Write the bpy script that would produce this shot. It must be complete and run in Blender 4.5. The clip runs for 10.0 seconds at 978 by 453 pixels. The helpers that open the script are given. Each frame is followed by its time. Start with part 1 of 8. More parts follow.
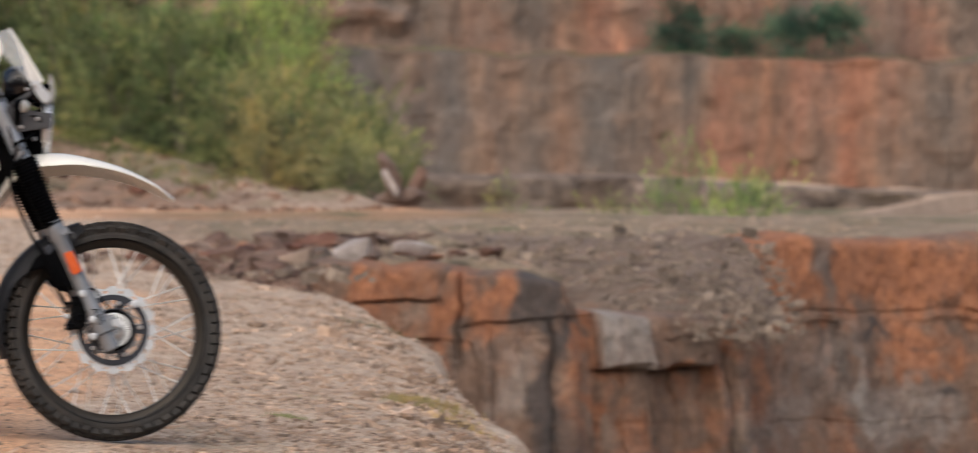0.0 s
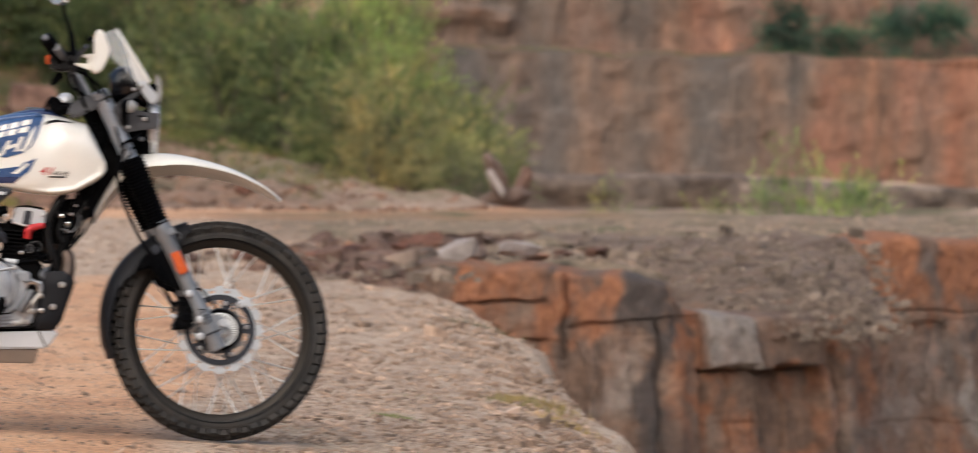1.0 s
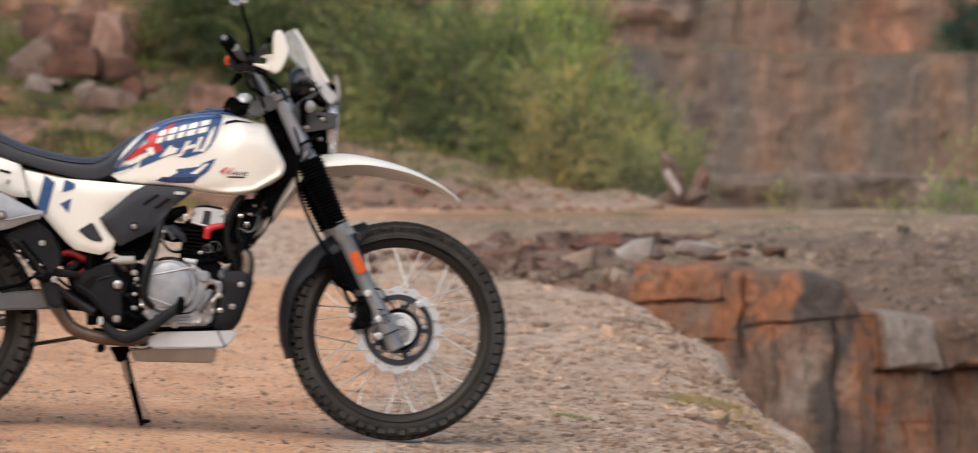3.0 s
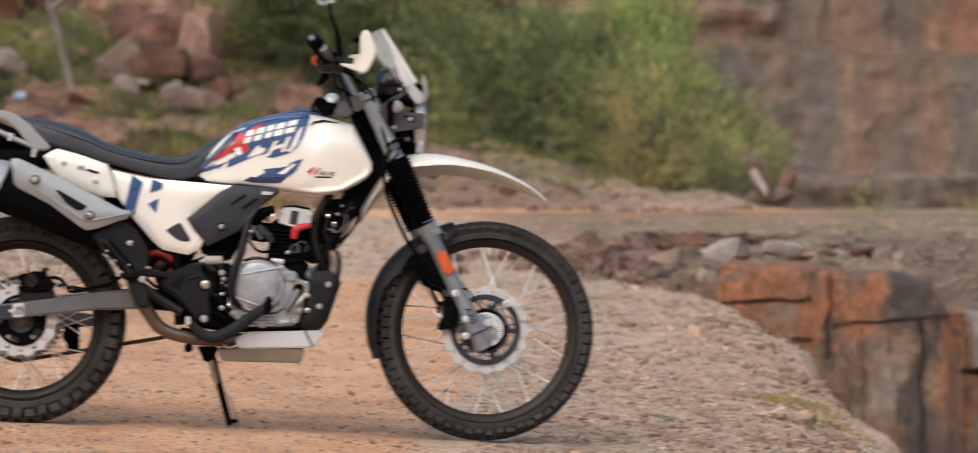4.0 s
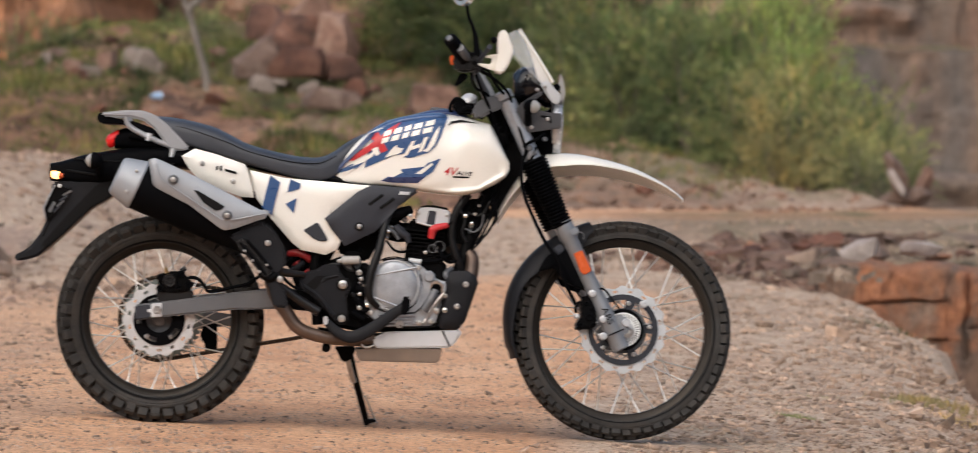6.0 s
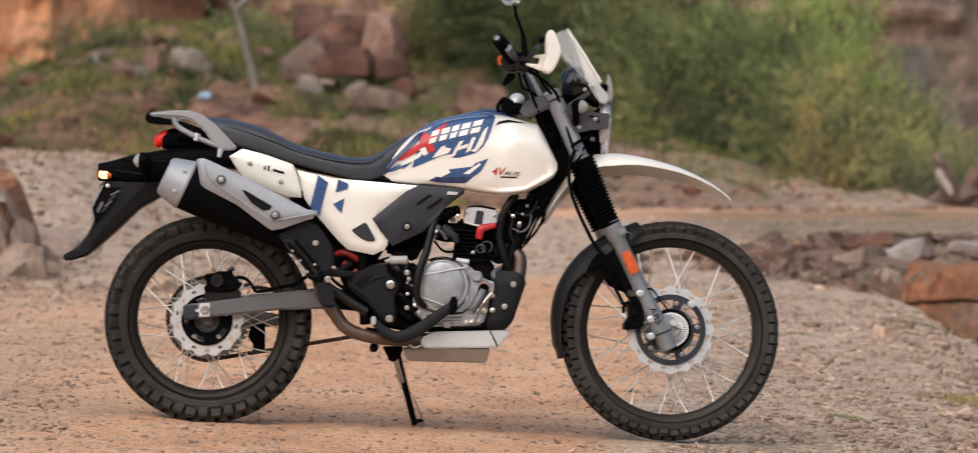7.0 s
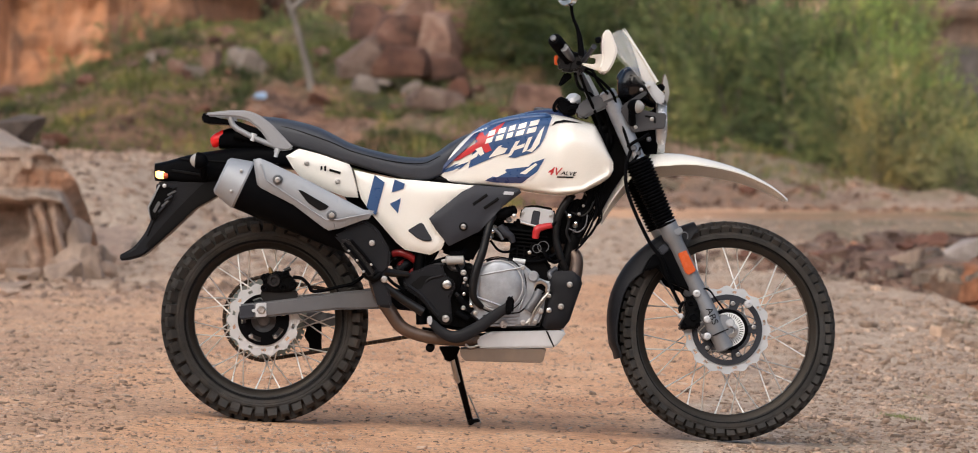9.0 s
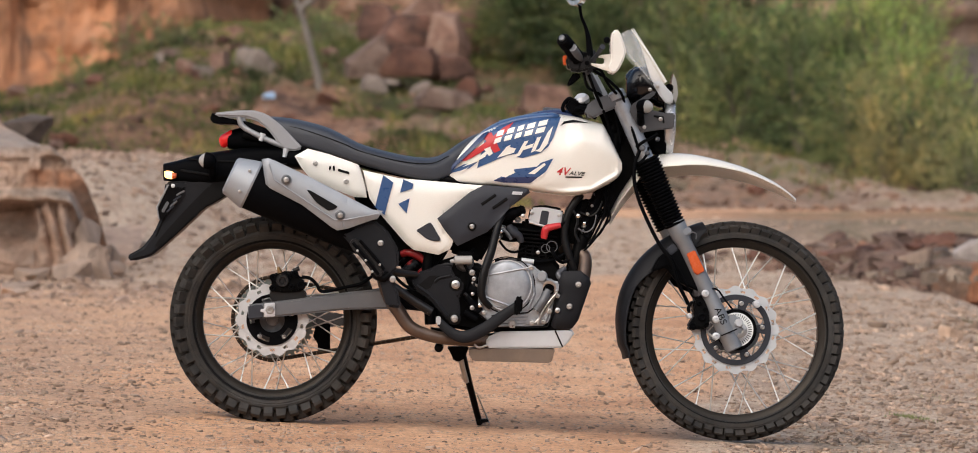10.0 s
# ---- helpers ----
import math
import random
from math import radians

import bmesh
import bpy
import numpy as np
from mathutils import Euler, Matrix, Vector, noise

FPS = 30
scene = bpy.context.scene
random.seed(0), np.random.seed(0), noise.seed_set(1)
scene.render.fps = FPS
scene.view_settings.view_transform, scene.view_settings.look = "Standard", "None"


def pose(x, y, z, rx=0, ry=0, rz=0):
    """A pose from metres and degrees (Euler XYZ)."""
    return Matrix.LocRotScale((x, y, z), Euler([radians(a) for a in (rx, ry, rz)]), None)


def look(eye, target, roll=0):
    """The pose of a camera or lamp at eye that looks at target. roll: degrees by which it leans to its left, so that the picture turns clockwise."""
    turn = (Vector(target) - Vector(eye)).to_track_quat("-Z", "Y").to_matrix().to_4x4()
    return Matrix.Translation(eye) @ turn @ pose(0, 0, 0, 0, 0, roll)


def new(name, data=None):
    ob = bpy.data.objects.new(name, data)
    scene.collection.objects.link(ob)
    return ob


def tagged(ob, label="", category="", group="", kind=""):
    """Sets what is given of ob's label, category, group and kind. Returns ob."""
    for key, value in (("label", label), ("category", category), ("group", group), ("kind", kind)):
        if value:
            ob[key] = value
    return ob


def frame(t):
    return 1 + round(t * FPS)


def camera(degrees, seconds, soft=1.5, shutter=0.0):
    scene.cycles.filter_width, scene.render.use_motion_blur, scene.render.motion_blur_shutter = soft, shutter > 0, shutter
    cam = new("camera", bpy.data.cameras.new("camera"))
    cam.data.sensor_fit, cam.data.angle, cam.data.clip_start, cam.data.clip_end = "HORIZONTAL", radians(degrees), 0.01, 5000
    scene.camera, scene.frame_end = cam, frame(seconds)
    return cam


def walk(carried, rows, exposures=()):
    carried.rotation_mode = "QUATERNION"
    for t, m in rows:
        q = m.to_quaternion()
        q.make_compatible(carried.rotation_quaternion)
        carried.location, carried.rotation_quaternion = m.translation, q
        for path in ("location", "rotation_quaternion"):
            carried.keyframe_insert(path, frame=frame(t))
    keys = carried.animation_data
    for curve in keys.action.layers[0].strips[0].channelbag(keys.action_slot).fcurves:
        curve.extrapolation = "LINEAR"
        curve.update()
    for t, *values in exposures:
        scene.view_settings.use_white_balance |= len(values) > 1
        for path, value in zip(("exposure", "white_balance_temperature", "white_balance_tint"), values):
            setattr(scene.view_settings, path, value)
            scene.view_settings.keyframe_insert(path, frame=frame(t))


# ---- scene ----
# A tripod pan with a long lens: the head turns, and the lens's pupil rides a hand's width ahead of its axis.
cam = camera(11.19, 10.0, soft=0.9, shutter=1.6)
EYE, TILT, PUPIL = 0.66, -0.093, 0.14
PAN = [(0.0, -7.072), (0.5, -6.474), (1.0, -5.863), (1.5, -5.338), (2.0, -4.823), (2.5, -4.322), (2.7, -4.128),
       (3.8, -3.043), (4.0, -2.844), (4.5, -2.377), (5.0, -1.932), (5.5, -1.586), (7.0, -0.739), (7.5, -0.510),
       (8.0, -0.337), (8.5, -0.196), (9.0, -0.098), (9.5, -0.043), (10.0, 0.0)]
walk(cam, [(t, pose(0, 0, EYE, 0, 0, a) @ pose(0, PUPIL, 0, 90 + TILT, 0, 0)) for t, a in PAN])
cam.data.dof.use_dof = True
cam.data.dof.focus_distance = 15.4
cam.data.dof.aperture_fstop = 7.4

# ---- light: soft, bright overcast evening sky ----
world = bpy.data.worlds.new("sky")
scene.world = world
world.use_nodes = True
wn = world.node_tree.nodes
sky = wn.new("ShaderNodeTexSky")
sky.sky_type = "NISHITA"
sky.sun_disc = False
sky.sun_elevation, sky.sun_rotation = radians(38), radians(205)
sky.dust_density = 3.0
world.node_tree.links.new(sky.outputs[0], wn["Background"].inputs[0])
wn["Background"].inputs[1].default_value = 0.115
sun_data = bpy.data.lights.new("sun", "SUN")
sun_data.energy, sun_data.angle, sun_data.color = 1.75, radians(105), (1.0, 0.94, 0.87)
sun = new("sun", sun_data)
sun.matrix_world = look((-9, -9, 22), (0, 15, 0))
scene.view_settings.exposure = 0.46


# ---- materials ----
def mix_color(nt, fac, a, b, blend="MIX"):
    m = nt.nodes.new("ShaderNodeMix")
    m.data_type, m.blend_type = "RGBA", blend
    for sock, v in ((m.inputs[0], fac), (m.inputs[6], a), (m.inputs[7], b)):
        if isinstance(v, bpy.types.NodeSocket):
            nt.links.new(v, sock)
        else:
            sock.default_value = v if isinstance(v, float) else (*v, 1)
    return m.outputs[2]


def noise_tex(nt, scale, stretch=(1, 1, 1), detail=6, rough=0.6, distort=0.0):
    tc = nt.nodes.new("ShaderNodeNewGeometry")
    mp = nt.nodes.new("ShaderNodeMapping")
    nt.links.new(tc.outputs["Position"], mp.inputs[0])
    mp.inputs["Scale"].default_value = stretch
    n = nt.nodes.new("ShaderNodeTexNoise")
    nt.links.new(mp.outputs[0], n.inputs["Vector"])
    n.inputs["Scale"].default_value, n.inputs["Detail"].default_value = scale, detail
    n.inputs["Roughness"].default_value, n.inputs["Distortion"].default_value = rough, distort
    return n.outputs["Fac"]


def ramp(nt, fac, stops):
    r = nt.nodes.new("ShaderNodeValToRGB")
    nt.links.new(fac, r.inputs[0])
    el = r.color_ramp.elements
    while len(el) < len(stops):
        el.new(0.5)
    for e, (p, c) in zip(el, stops):
        e.position = p
        e.color = (*c, 1) if not isinstance(c, (int, float)) else (c, c, c, 1)
    return r.outputs[0]


def bump(nt, height, strength, dist, bsdf):
    b = nt.nodes.new("ShaderNodeBump")
    b.inputs["Strength"].default_value, b.inputs["Distance"].default_value = strength, dist
    nt.links.new(height, b.inputs["Height"])
    nt.links.new(b.outputs[0], bsdf.inputs["Normal"])


def blank(name, rough=0.8, metal=0.0):
    m = bpy.data.materials.new(name)
    m.use_nodes = True
    b = m.node_tree.nodes["Principled BSDF"]
    b.inputs["Roughness"].default_value, b.inputs["Metallic"].default_value = rough, metal
    return m, m.node_tree, b


def rock_material(name, stops, scale=1.2, stretch=(1, 1, 1), fine=14.0, bump_size=0.03, vary=0.25, island=False):
    m, nt, b = blank(name, 0.92)
    col = ramp(nt, noise_tex(nt, scale, stretch, 7, 0.65, 0.4), stops)
    grit = noise_tex(nt, fine, stretch, 8, 0.7)
    col = mix_color(nt, 0.55, col, ramp(nt, grit, [(0.3, 0.45), (0.7, 1.25)]), "MULTIPLY")
    if vary:
        info = nt.nodes.new("ShaderNodeNewGeometry" if island else "ShaderNodeObjectInfo")
        tone = ramp(nt, info.outputs["Random Per Island" if island else "Random"], [(0, 1 - vary), (1, 1 + vary)])
        col = mix_color(nt, 1.0, col, tone, "MULTIPLY")
    nt.links.new(col, b.inputs["Base Color"])
    bump(nt, grit, 0.8, bump_size, b)
    return m


def plain_material(name, color, rough=0.5, metal=0.0, vary=0.12, scale=6.0, fine=60.0, bump_size=0.0, dust=0.0, coat=0.0, gloss=None):
    """Paint, plastic, rubber or metal with slight stains, grain and a film of road dust."""
    m, nt, b = blank(name, rough, metal)
    lo, hi = tuple(c * (1 - vary) for c in color), tuple(min(1, c * (1 + vary)) for c in color)
    col = ramp(nt, noise_tex(nt, scale, detail=5), [(0.3, lo), (0.7, hi)])
    grain = noise_tex(nt, fine, detail=4)
    if dust:
        tone = ramp(nt, noise_tex(nt, scale * 2.2, detail=8, rough=0.7), [(0.42, 0.0), (0.75, dust)])
        col = mix_color(nt, tone, col, (0.42, 0.29, 0.19))
    nt.links.new(col, b.inputs["Base Color"])
    nt.links.new(ramp(nt, grain, [(0.25, max(0.03, rough - 0.08)), (0.75, min(1, rough + 0.1))]), b.inputs["Roughness"])
    b.inputs["Coat Weight"].default_value = coat
    b.inputs["Specular IOR Level"].default_value = gloss if gloss is not None else 0.5 if max(color) > 0.05 else 0.10
    b.inputs["Coat Roughness"].default_value = 0.08
    if bump_size:
        bump(nt, grain, 0.6, bump_size, b)
    return m



def cliff_material():
    """Blasted rock seen from afar: grey and brown ground, rust in broad panels, narrow upright streaks and a blocky grain."""
    m, nt, b = blank("far_cliff_rock", 0.95)
    col = ramp(nt, noise_tex(nt, 0.16, (1.3, 1.3, 0.45), 5, 0.55, 0.3), [(0.34, (0.126, 0.104, 0.091)), (0.46, (0.160, 0.119, 0.095)), (0.54, (0.195, 0.126, 0.092)), (0.62, (0.24, 0.122, 0.084)), (0.72, (0.185, 0.135, 0.105))])
    streak = noise_tex(nt, 1.15, (1.0, 1.0, 0.035), 5, 0.6, 0.15)
    col = mix_color(nt, 0.85, col, ramp(nt, streak, [(0.32, (0.66, 0.70, 0.72)), (0.46, (0.95, 0.95, 0.95)), (0.56, (1.02, 0.98, 0.95)), (0.66, (1.45, 1.32, 1.20))]), "MULTIPLY")
    panel = noise_tex(nt, 0.42, (1.0, 1.0, 0.10), 3, 0.5, 0.25)
    col = mix_color(nt, 0.9, col, ramp(nt, panel, [(0.34, (0.74, 0.84, 0.92)), (0.46, (0.96, 0.98, 1.0)), (0.56, (1.06, 1.0, 0.96)), (0.66, (1.24, 1.0, 0.86))]), "MULTIPLY")
    grain = noise_tex(nt, 2.6, (1, 1, 0.8), 9, 0.75)
    geo, mp, cells = nt.nodes.new("ShaderNodeNewGeometry"), nt.nodes.new("ShaderNodeMapping"), nt.nodes.new("ShaderNodeTexVoronoi")
    mp.inputs["Scale"].default_value = (1.0, 0.25, 1.5)
    cells.distance, cells.inputs["Scale"].default_value = "CHEBYCHEV", 1.5
    nt.links.new(geo.outputs["Position"], mp.inputs[0])
    nt.links.new(mp.outputs[0], cells.inputs["Vector"])
    tint = nt.nodes.new("ShaderNodeSeparateColor")
    nt.links.new(cells.outputs["Color"], tint.inputs[0])
    col = mix_color(nt, 0.42, col, ramp(nt, tint.outputs[0], [(0.0, (0.66, 0.70, 0.74)), (0.35, (0.94, 0.95, 0.96)), (0.75, (1.04, 1.0, 0.97)), (1.0, (1.38, 1.22, 1.10))]), "MULTIPLY")
    col = mix_color(nt, 0.75, col, ramp(nt, grain, [(0.3, 0.45), (0.7, 1.5)]), "MULTIPLY")
    nt.links.new(col, b.inputs["Base Color"])
    bump(nt, grain, 0.7, 0.10, b)
    return m


M_CLIFF = cliff_material()
M_LEDGE = rock_material("rust_stained_stone", [(0.34, (0.062, 0.056, 0.054)), (0.43, (0.165, 0.122, 0.100)), (0.52, (0.27, 0.155, 0.105)),
                                                (0.62, (0.47, 0.210, 0.108)), (0.74, (0.28, 0.21, 0.17))], 1.7, (1, 1, 0.50), 8.0, 0.035, 0.25)
M_ROCK = rock_material("reddish_boulder", [(0.32, (0.045, 0.027, 0.021)), (0.46, (0.105, 0.051, 0.036)), (0.56, (0.155, 0.076, 0.052)), (0.70, (0.19, 0.115, 0.088))], 2.4, fine=9.0, vary=0.35)
M_GREYROCK = rock_material("grey_stone", [(0.3, (0.26, 0.22, 0.20)), (0.5, (0.40, 0.34, 0.31)), (0.7, (0.50, 0.44, 0.40))], 2.2, fine=16.0, vary=0.15)
M_OUTCROP = rock_material("weathered_outcrop", [(0.3, (0.17, 0.125, 0.10)), (0.45, (0.33, 0.24, 0.185)), (0.58, (0.42, 0.31, 0.24)), (0.72, (0.46, 0.25, 0.14))], 2.2, (1.6, 1.6, 0.7), 13.0, 0.03, 0.15)
M_ORANGECLIFF = rock_material("orange_earth_face", [(0.32, (0.15, 0.085, 0.055)), (0.42, (0.34, 0.165, 0.090)), (0.52, (0.52, 0.235, 0.115)), (0.60, (0.56, 0.285, 0.16)), (0.70, (0.27, 0.17, 0.115))], 1.5, (1, 1, 0.28), 5.0, 0.10, 0)
M_PEBBLE = rock_material("mixed_gravel", [(0.3, (0.25, 0.162, 0.112)), (0.5, (0.41, 0.290, 0.212)), (0.7, (0.52, 0.395, 0.31))], 3.0, fine=30.0, bump_size=0.004, vary=0.50, island=True)


def ground_material():
    m, nt, b = blank("dusty_ground", 0.95)
    at = nt.nodes.new("ShaderNodeVertexColor")
    at.layer_name = "soil"
    sep = nt.nodes.new("ShaderNodeSeparateColor")
    nt.links.new(at.outputs[0], sep.inputs[0])
    n1, n2, n3 = noise_tex(nt, 1.4, (1, 0.5, 1), 9, 0.72), noise_tex(nt, 7.0, (1, 0.5, 1), 8, 0.7), noise_tex(nt, 45.0, (1, 0.6, 1), 6, 0.75)
    gravel = ramp(nt, n2, [(0.30, (0.30, 0.20, 0.145)), (0.48, (0.46, 0.338, 0.245)), (0.66, (0.57, 0.445, 0.338))])
    earth = ramp(nt, n1, [(0.30, (0.40, 0.205, 0.110)), (0.42, (0.56, 0.30, 0.165)), (0.52, (0.65, 0.37, 0.21)), (0.68, (0.72, 0.45, 0.275))])
    n4 = noise_tex(nt, 2.1, detail=5, rough=0.6)
    brown = ramp(nt, n4, [(0.34, (0.062, 0.032, 0.021)), (0.43, (0.155, 0.077, 0.046)), (0.52, (0.225, 0.122, 0.075)), (0.60, (0.30, 0.145, 0.082)), (0.68, (0.31, 0.20, 0.138))])
    brown = mix_color(nt, 0.7, brown, ramp(nt, n2, [(0.32, 0.45), (0.68, 1.3)]), "MULTIPLY")
    green = ramp(nt, n2, [(0.30, (0.045, 0.052, 0.02)), (0.5, (0.095, 0.10, 0.038)), (0.7, (0.20, 0.16, 0.08))])

    def edge(sock, amount):
        mm = nt.nodes.new("ShaderNodeMath")
        mm.operation = "MULTIPLY_ADD"
        nt.links.new(n1, mm.inputs[0])
        mm.inputs[1].default_value = amount
        nt.links.new(sock, mm.inputs[2])
        return ramp(nt, mm.outputs[0], [(0.30 + amount * 0.35, 0.0), (0.62 + amount * 0.75, 1.0)])
    col = mix_color(nt, edge(sep.outputs[0], 0.7), gravel, earth)
    col = mix_color(nt, edge(sep.outputs[2], 0.4), col, brown)
    col = mix_color(nt, edge(sep.outputs[1], 0.9), col, green)
    col = mix_color(nt, 0.75, col, ramp(nt, n3, [(0.30, 0.32), (0.5, 0.96), (0.72, 1.42)]), "MULTIPLY")
    nt.links.new(col, b.inputs["Base Color"])
    bump(nt, n3, 0.7, 0.012, b)
    return m


M_GROUND = ground_material()


# ---- helpers for meshes ----
def link_mesh(name, verts, faces, material, smooth=False):
    me = bpy.data.meshes.new(name)
    me.from_pydata(verts, [], faces)
    me.materials.append(material)
    if smooth:
        me.shade_smooth()
    return new(name, me)


def glide(points, steps=6):
    """A smooth line through the points (Catmull-Rom)."""
    pts = [Vector(p) for p in points]
    if len(pts) < 3:
        return pts
    out = []
    ext = [2 * pts[0] - pts[1]] + pts + [2 * pts[-1] - pts[-2]]
    for a, b, c, d in zip(ext, ext[1:], ext[2:], ext[3:]):
        for k in range(steps):
            t = k / steps
            out.append(0.5 * (2 * b + (c - a) * t + (2 * a - 5 * b + 4 * c - d) * t * t + (3 * b - a - 3 * c + d) * t ** 3))
    return out + [pts[-1]]


def smooth01(v):
    v = np.clip(v, 0, 1)
    return v * v * (3 - 2 * v)


def hash_noise(x, y, seed=0):
    """Smooth value noise on a plane, for arrays."""
    xi, yi = np.floor(x), np.floor(y)
    fx, fy = smooth01(x - xi), smooth01(y - yi)

    def h(a, b):
        v = np.sin(a * 127.1 + b * 311.7 + seed * 74.7) * 43758.5453
        return v - np.floor(v)
    return (h(xi, yi) * (1 - fx) + h(xi + 1, yi) * fx) * (1 - fy) + (h(xi, yi + 1) * (1 - fx) + h(xi + 1, yi + 1) * fx) * fy


def fbm(x, y, octaves=4, seed=0):
    s, a = 0, 1.0
    for k in range(octaves):
        s = s + a * (hash_noise(x * 2 ** k, y * 2 ** k, seed + k) - 0.5)
        a *= 0.5
    return s


# ---- the ground ----
PIT = [(1.3, 4), (1.58, 8), (1.78, 11), (2.04, 14.4), (2.29, 17.5), (2.49, 20.75), (2.76, 26), (3.0, 31.3), (3.05, 35.4), (3.25, 37.7),
       (5.2, 37.8), (5.7, 41.6), (7.2, 44.2), (11, 45.4), (22, 46.2), (34, 36), (34, 0), (14, -10), (3, -3)]


def pit_depth_inside(x, y):
    """Signed distance to the pit's rim: positive inside."""
    best = np.full(x.shape, 1e9)
    inside = np.zeros(x.shape, bool)
    for (ax, ay), (bx, by) in zip(PIT, PIT[1:] + PIT[:1]):
        ex, ey = bx - ax, by - ay
        k = np.clip(((x - ax) * ex + (y - ay) * ey) / (ex * ex + ey * ey), 0, 1)
        best = np.minimum(best, np.hypot(x - ax - k * ex, y - ay - k * ey))
        cross = ((ay > y) != (by > y)) & (x < (bx - ax) * (y - ay) / (by - ay + 1e-12) + ax)
        inside ^= cross
    return np.where(inside, best, -best)


def plain_height(x, y):
    """The ground without the pit."""
    z = 0.017 * (np.clip(y, -30, 60) - 15.5)
    z = z - 0.0418 * (np.clip(x, -3.0, 3.0) - 0.05) * np.exp(-((y - 15.5) / 8.0) ** 2)
    z = z + 0.72 * smooth01((-1.0 - x) / 2.0) * smooth01((y - 30) / 9) * (1 - smooth01((y - 46) / 10))
    left = 1 - smooth01((x - 6.3) / 2.4)
    slope = 0.17 - 0.10 * smooth01(x / 6.5) - 0.018 * smooth01((-4.5 - x) / 1.5) - 0.030 * smooth01((-5.6 - x) / 2.2)
    z = z + left * (slope * (np.clip(y, 62, 75) - 62) + 0.02 * np.clip(y - 75, 0, 30) + 0.10 * smooth01((x + 6.9) / 2.2) * (1 - smooth01((x + 1.5) / 1.5)) * np.clip(y - 74.5, 0, 8))
    right = smooth01((x - 6.3) / 2.4)
    z = z - right * (0.75 * smooth01((y - 57) / 8) - 0.85 * smooth01((y - 68) / 38) - (0.74 - 0.40 * np.clip((x - 16.5) / 6, 0, 1.5)) * smooth01((y - 109) / 2.0) - 0.12 * smooth01((y - 110) / 25))
    bench = left * smooth01((y - 60) / 8)
    return z + bench * (0.35 * fbm(x * 0.5, y * 0.35, 4, 3) + 0.14 * fbm(x * 2.2, y * 1.3, 3, 4))


def ground_height(x, y):
    x, y = np.asarray(x, float), np.asarray(y, float)
    d = pit_depth_inside(x, y) + 0.22 * fbm(x * 1.3, y * 1.3, 3, 9)
    z = plain_height(x, y)
    far = np.clip(np.abs(y - 15.5) / 12, 0.15, 1)
    z = z + far * 0.05 * fbm(x * 1.1, y * 0.7, 5, 1) + 0.010 * fbm(x * 7, y * 4, 3, 5)
    z = z - 0.16 * np.exp(-np.clip(-d, 0, 9) / 0.35) * smooth01((-d + 1.2) / 1.2 + 0.0) * (d < 0)
    return np.where(d > 0, z - 0.16 - 3.6 * smooth01(d / 0.9), z)


def build_ground():
    near = np.concatenate([np.linspace(-40, 8, 16), np.arange(9, 12, 0.25), np.arange(12, 24, 0.06), np.arange(24, 48, 0.11),
                           np.arange(48, 90, 0.28), np.arange(90, 150, 0.7), np.geomspace(151, 4500, 22)])
    side = np.concatenate([np.linspace(-1.2, -0.16, 14), np.arange(-0.13, 0.30, 0.0011), np.linspace(0.31, 1.4, 18)])
    yy, aa = np.meshgrid(near, side, indexing="ij")
    xx = aa * np.maximum(yy, 14)
    zz = ground_height(xx, yy)
    n, k = yy.shape
    verts = np.stack([xx, yy, zz], -1).reshape(-1, 3)
    i = np.arange((n - 1) * k).reshape(n - 1, k)[:, :-1].ravel()
    faces = np.stack([i, i + 1, i + k + 1, i + k], -1)
    ob = link_mesh("ground", verts.tolist(), faces.tolist(), M_GROUND, True)
    x, y = verts[:, 0], verts[:, 1]
    track = smooth01((1.3 - x + 0.06 * (y - 15) + 1.1 * fbm(x * 0.9, y * 0.35, 3, 17)) / 1.3) * (1 - smooth01((y - 26) / 10)) * (1 - 0.5 * smooth01((-0.75 - x + 0.6 * fbm(x * 1.5, y * 0.7, 3, 18)) / 0.6)) + 1.8 * np.exp(-((y - 57.5) / 3.0) ** 2) * smooth01((8 - x) / 2)
    grass = smooth01((y - 61) / 5) * (0.05 + 0.45 * smooth01(0.3 + 1.8 * fbm(x * 0.35, y * 0.2, 3, 21))) + 0.22 * smooth01((fbm(x * 0.9, y * 0.5, 3, 8) - 0.28) * 4) * (x > 1) + 0.30 * smooth01((y - 30) / 6) * smooth01((x - 1.5) / 2) * (y < 60)
    brown = smooth01((y - 59) / 4) * (1 - 0.45 * smooth01((x - 1.5) / 3)) * (0.8 + 0.35 * fbm(x * 0.5, y * 0.3, 3, 14)) + 0.48 * smooth01((y - 30) / 6) * smooth01((x - 1.0) / 2) * (y < 59)
    rgba = np.stack([np.clip(track, 0, 1), np.clip(grass, 0, 1), np.clip(brown, 0, 1), np.ones_like(x)], -1)
    layer = ob.data.color_attributes.new("soil", "FLOAT_COLOR", "POINT")
    layer.data.foreach_set("color", rgba.astype(np.float32).ravel())
    return tagged(ob, "dusty orange earth and grey gravel at a quarry rim", "ground", kind="structure")


build_ground()


# ---- quarry faces and rocks ----
def stand(x, y, sink=0.03):
    return float(ground_height(np.array([x]), np.array([y]))[0]) - sink


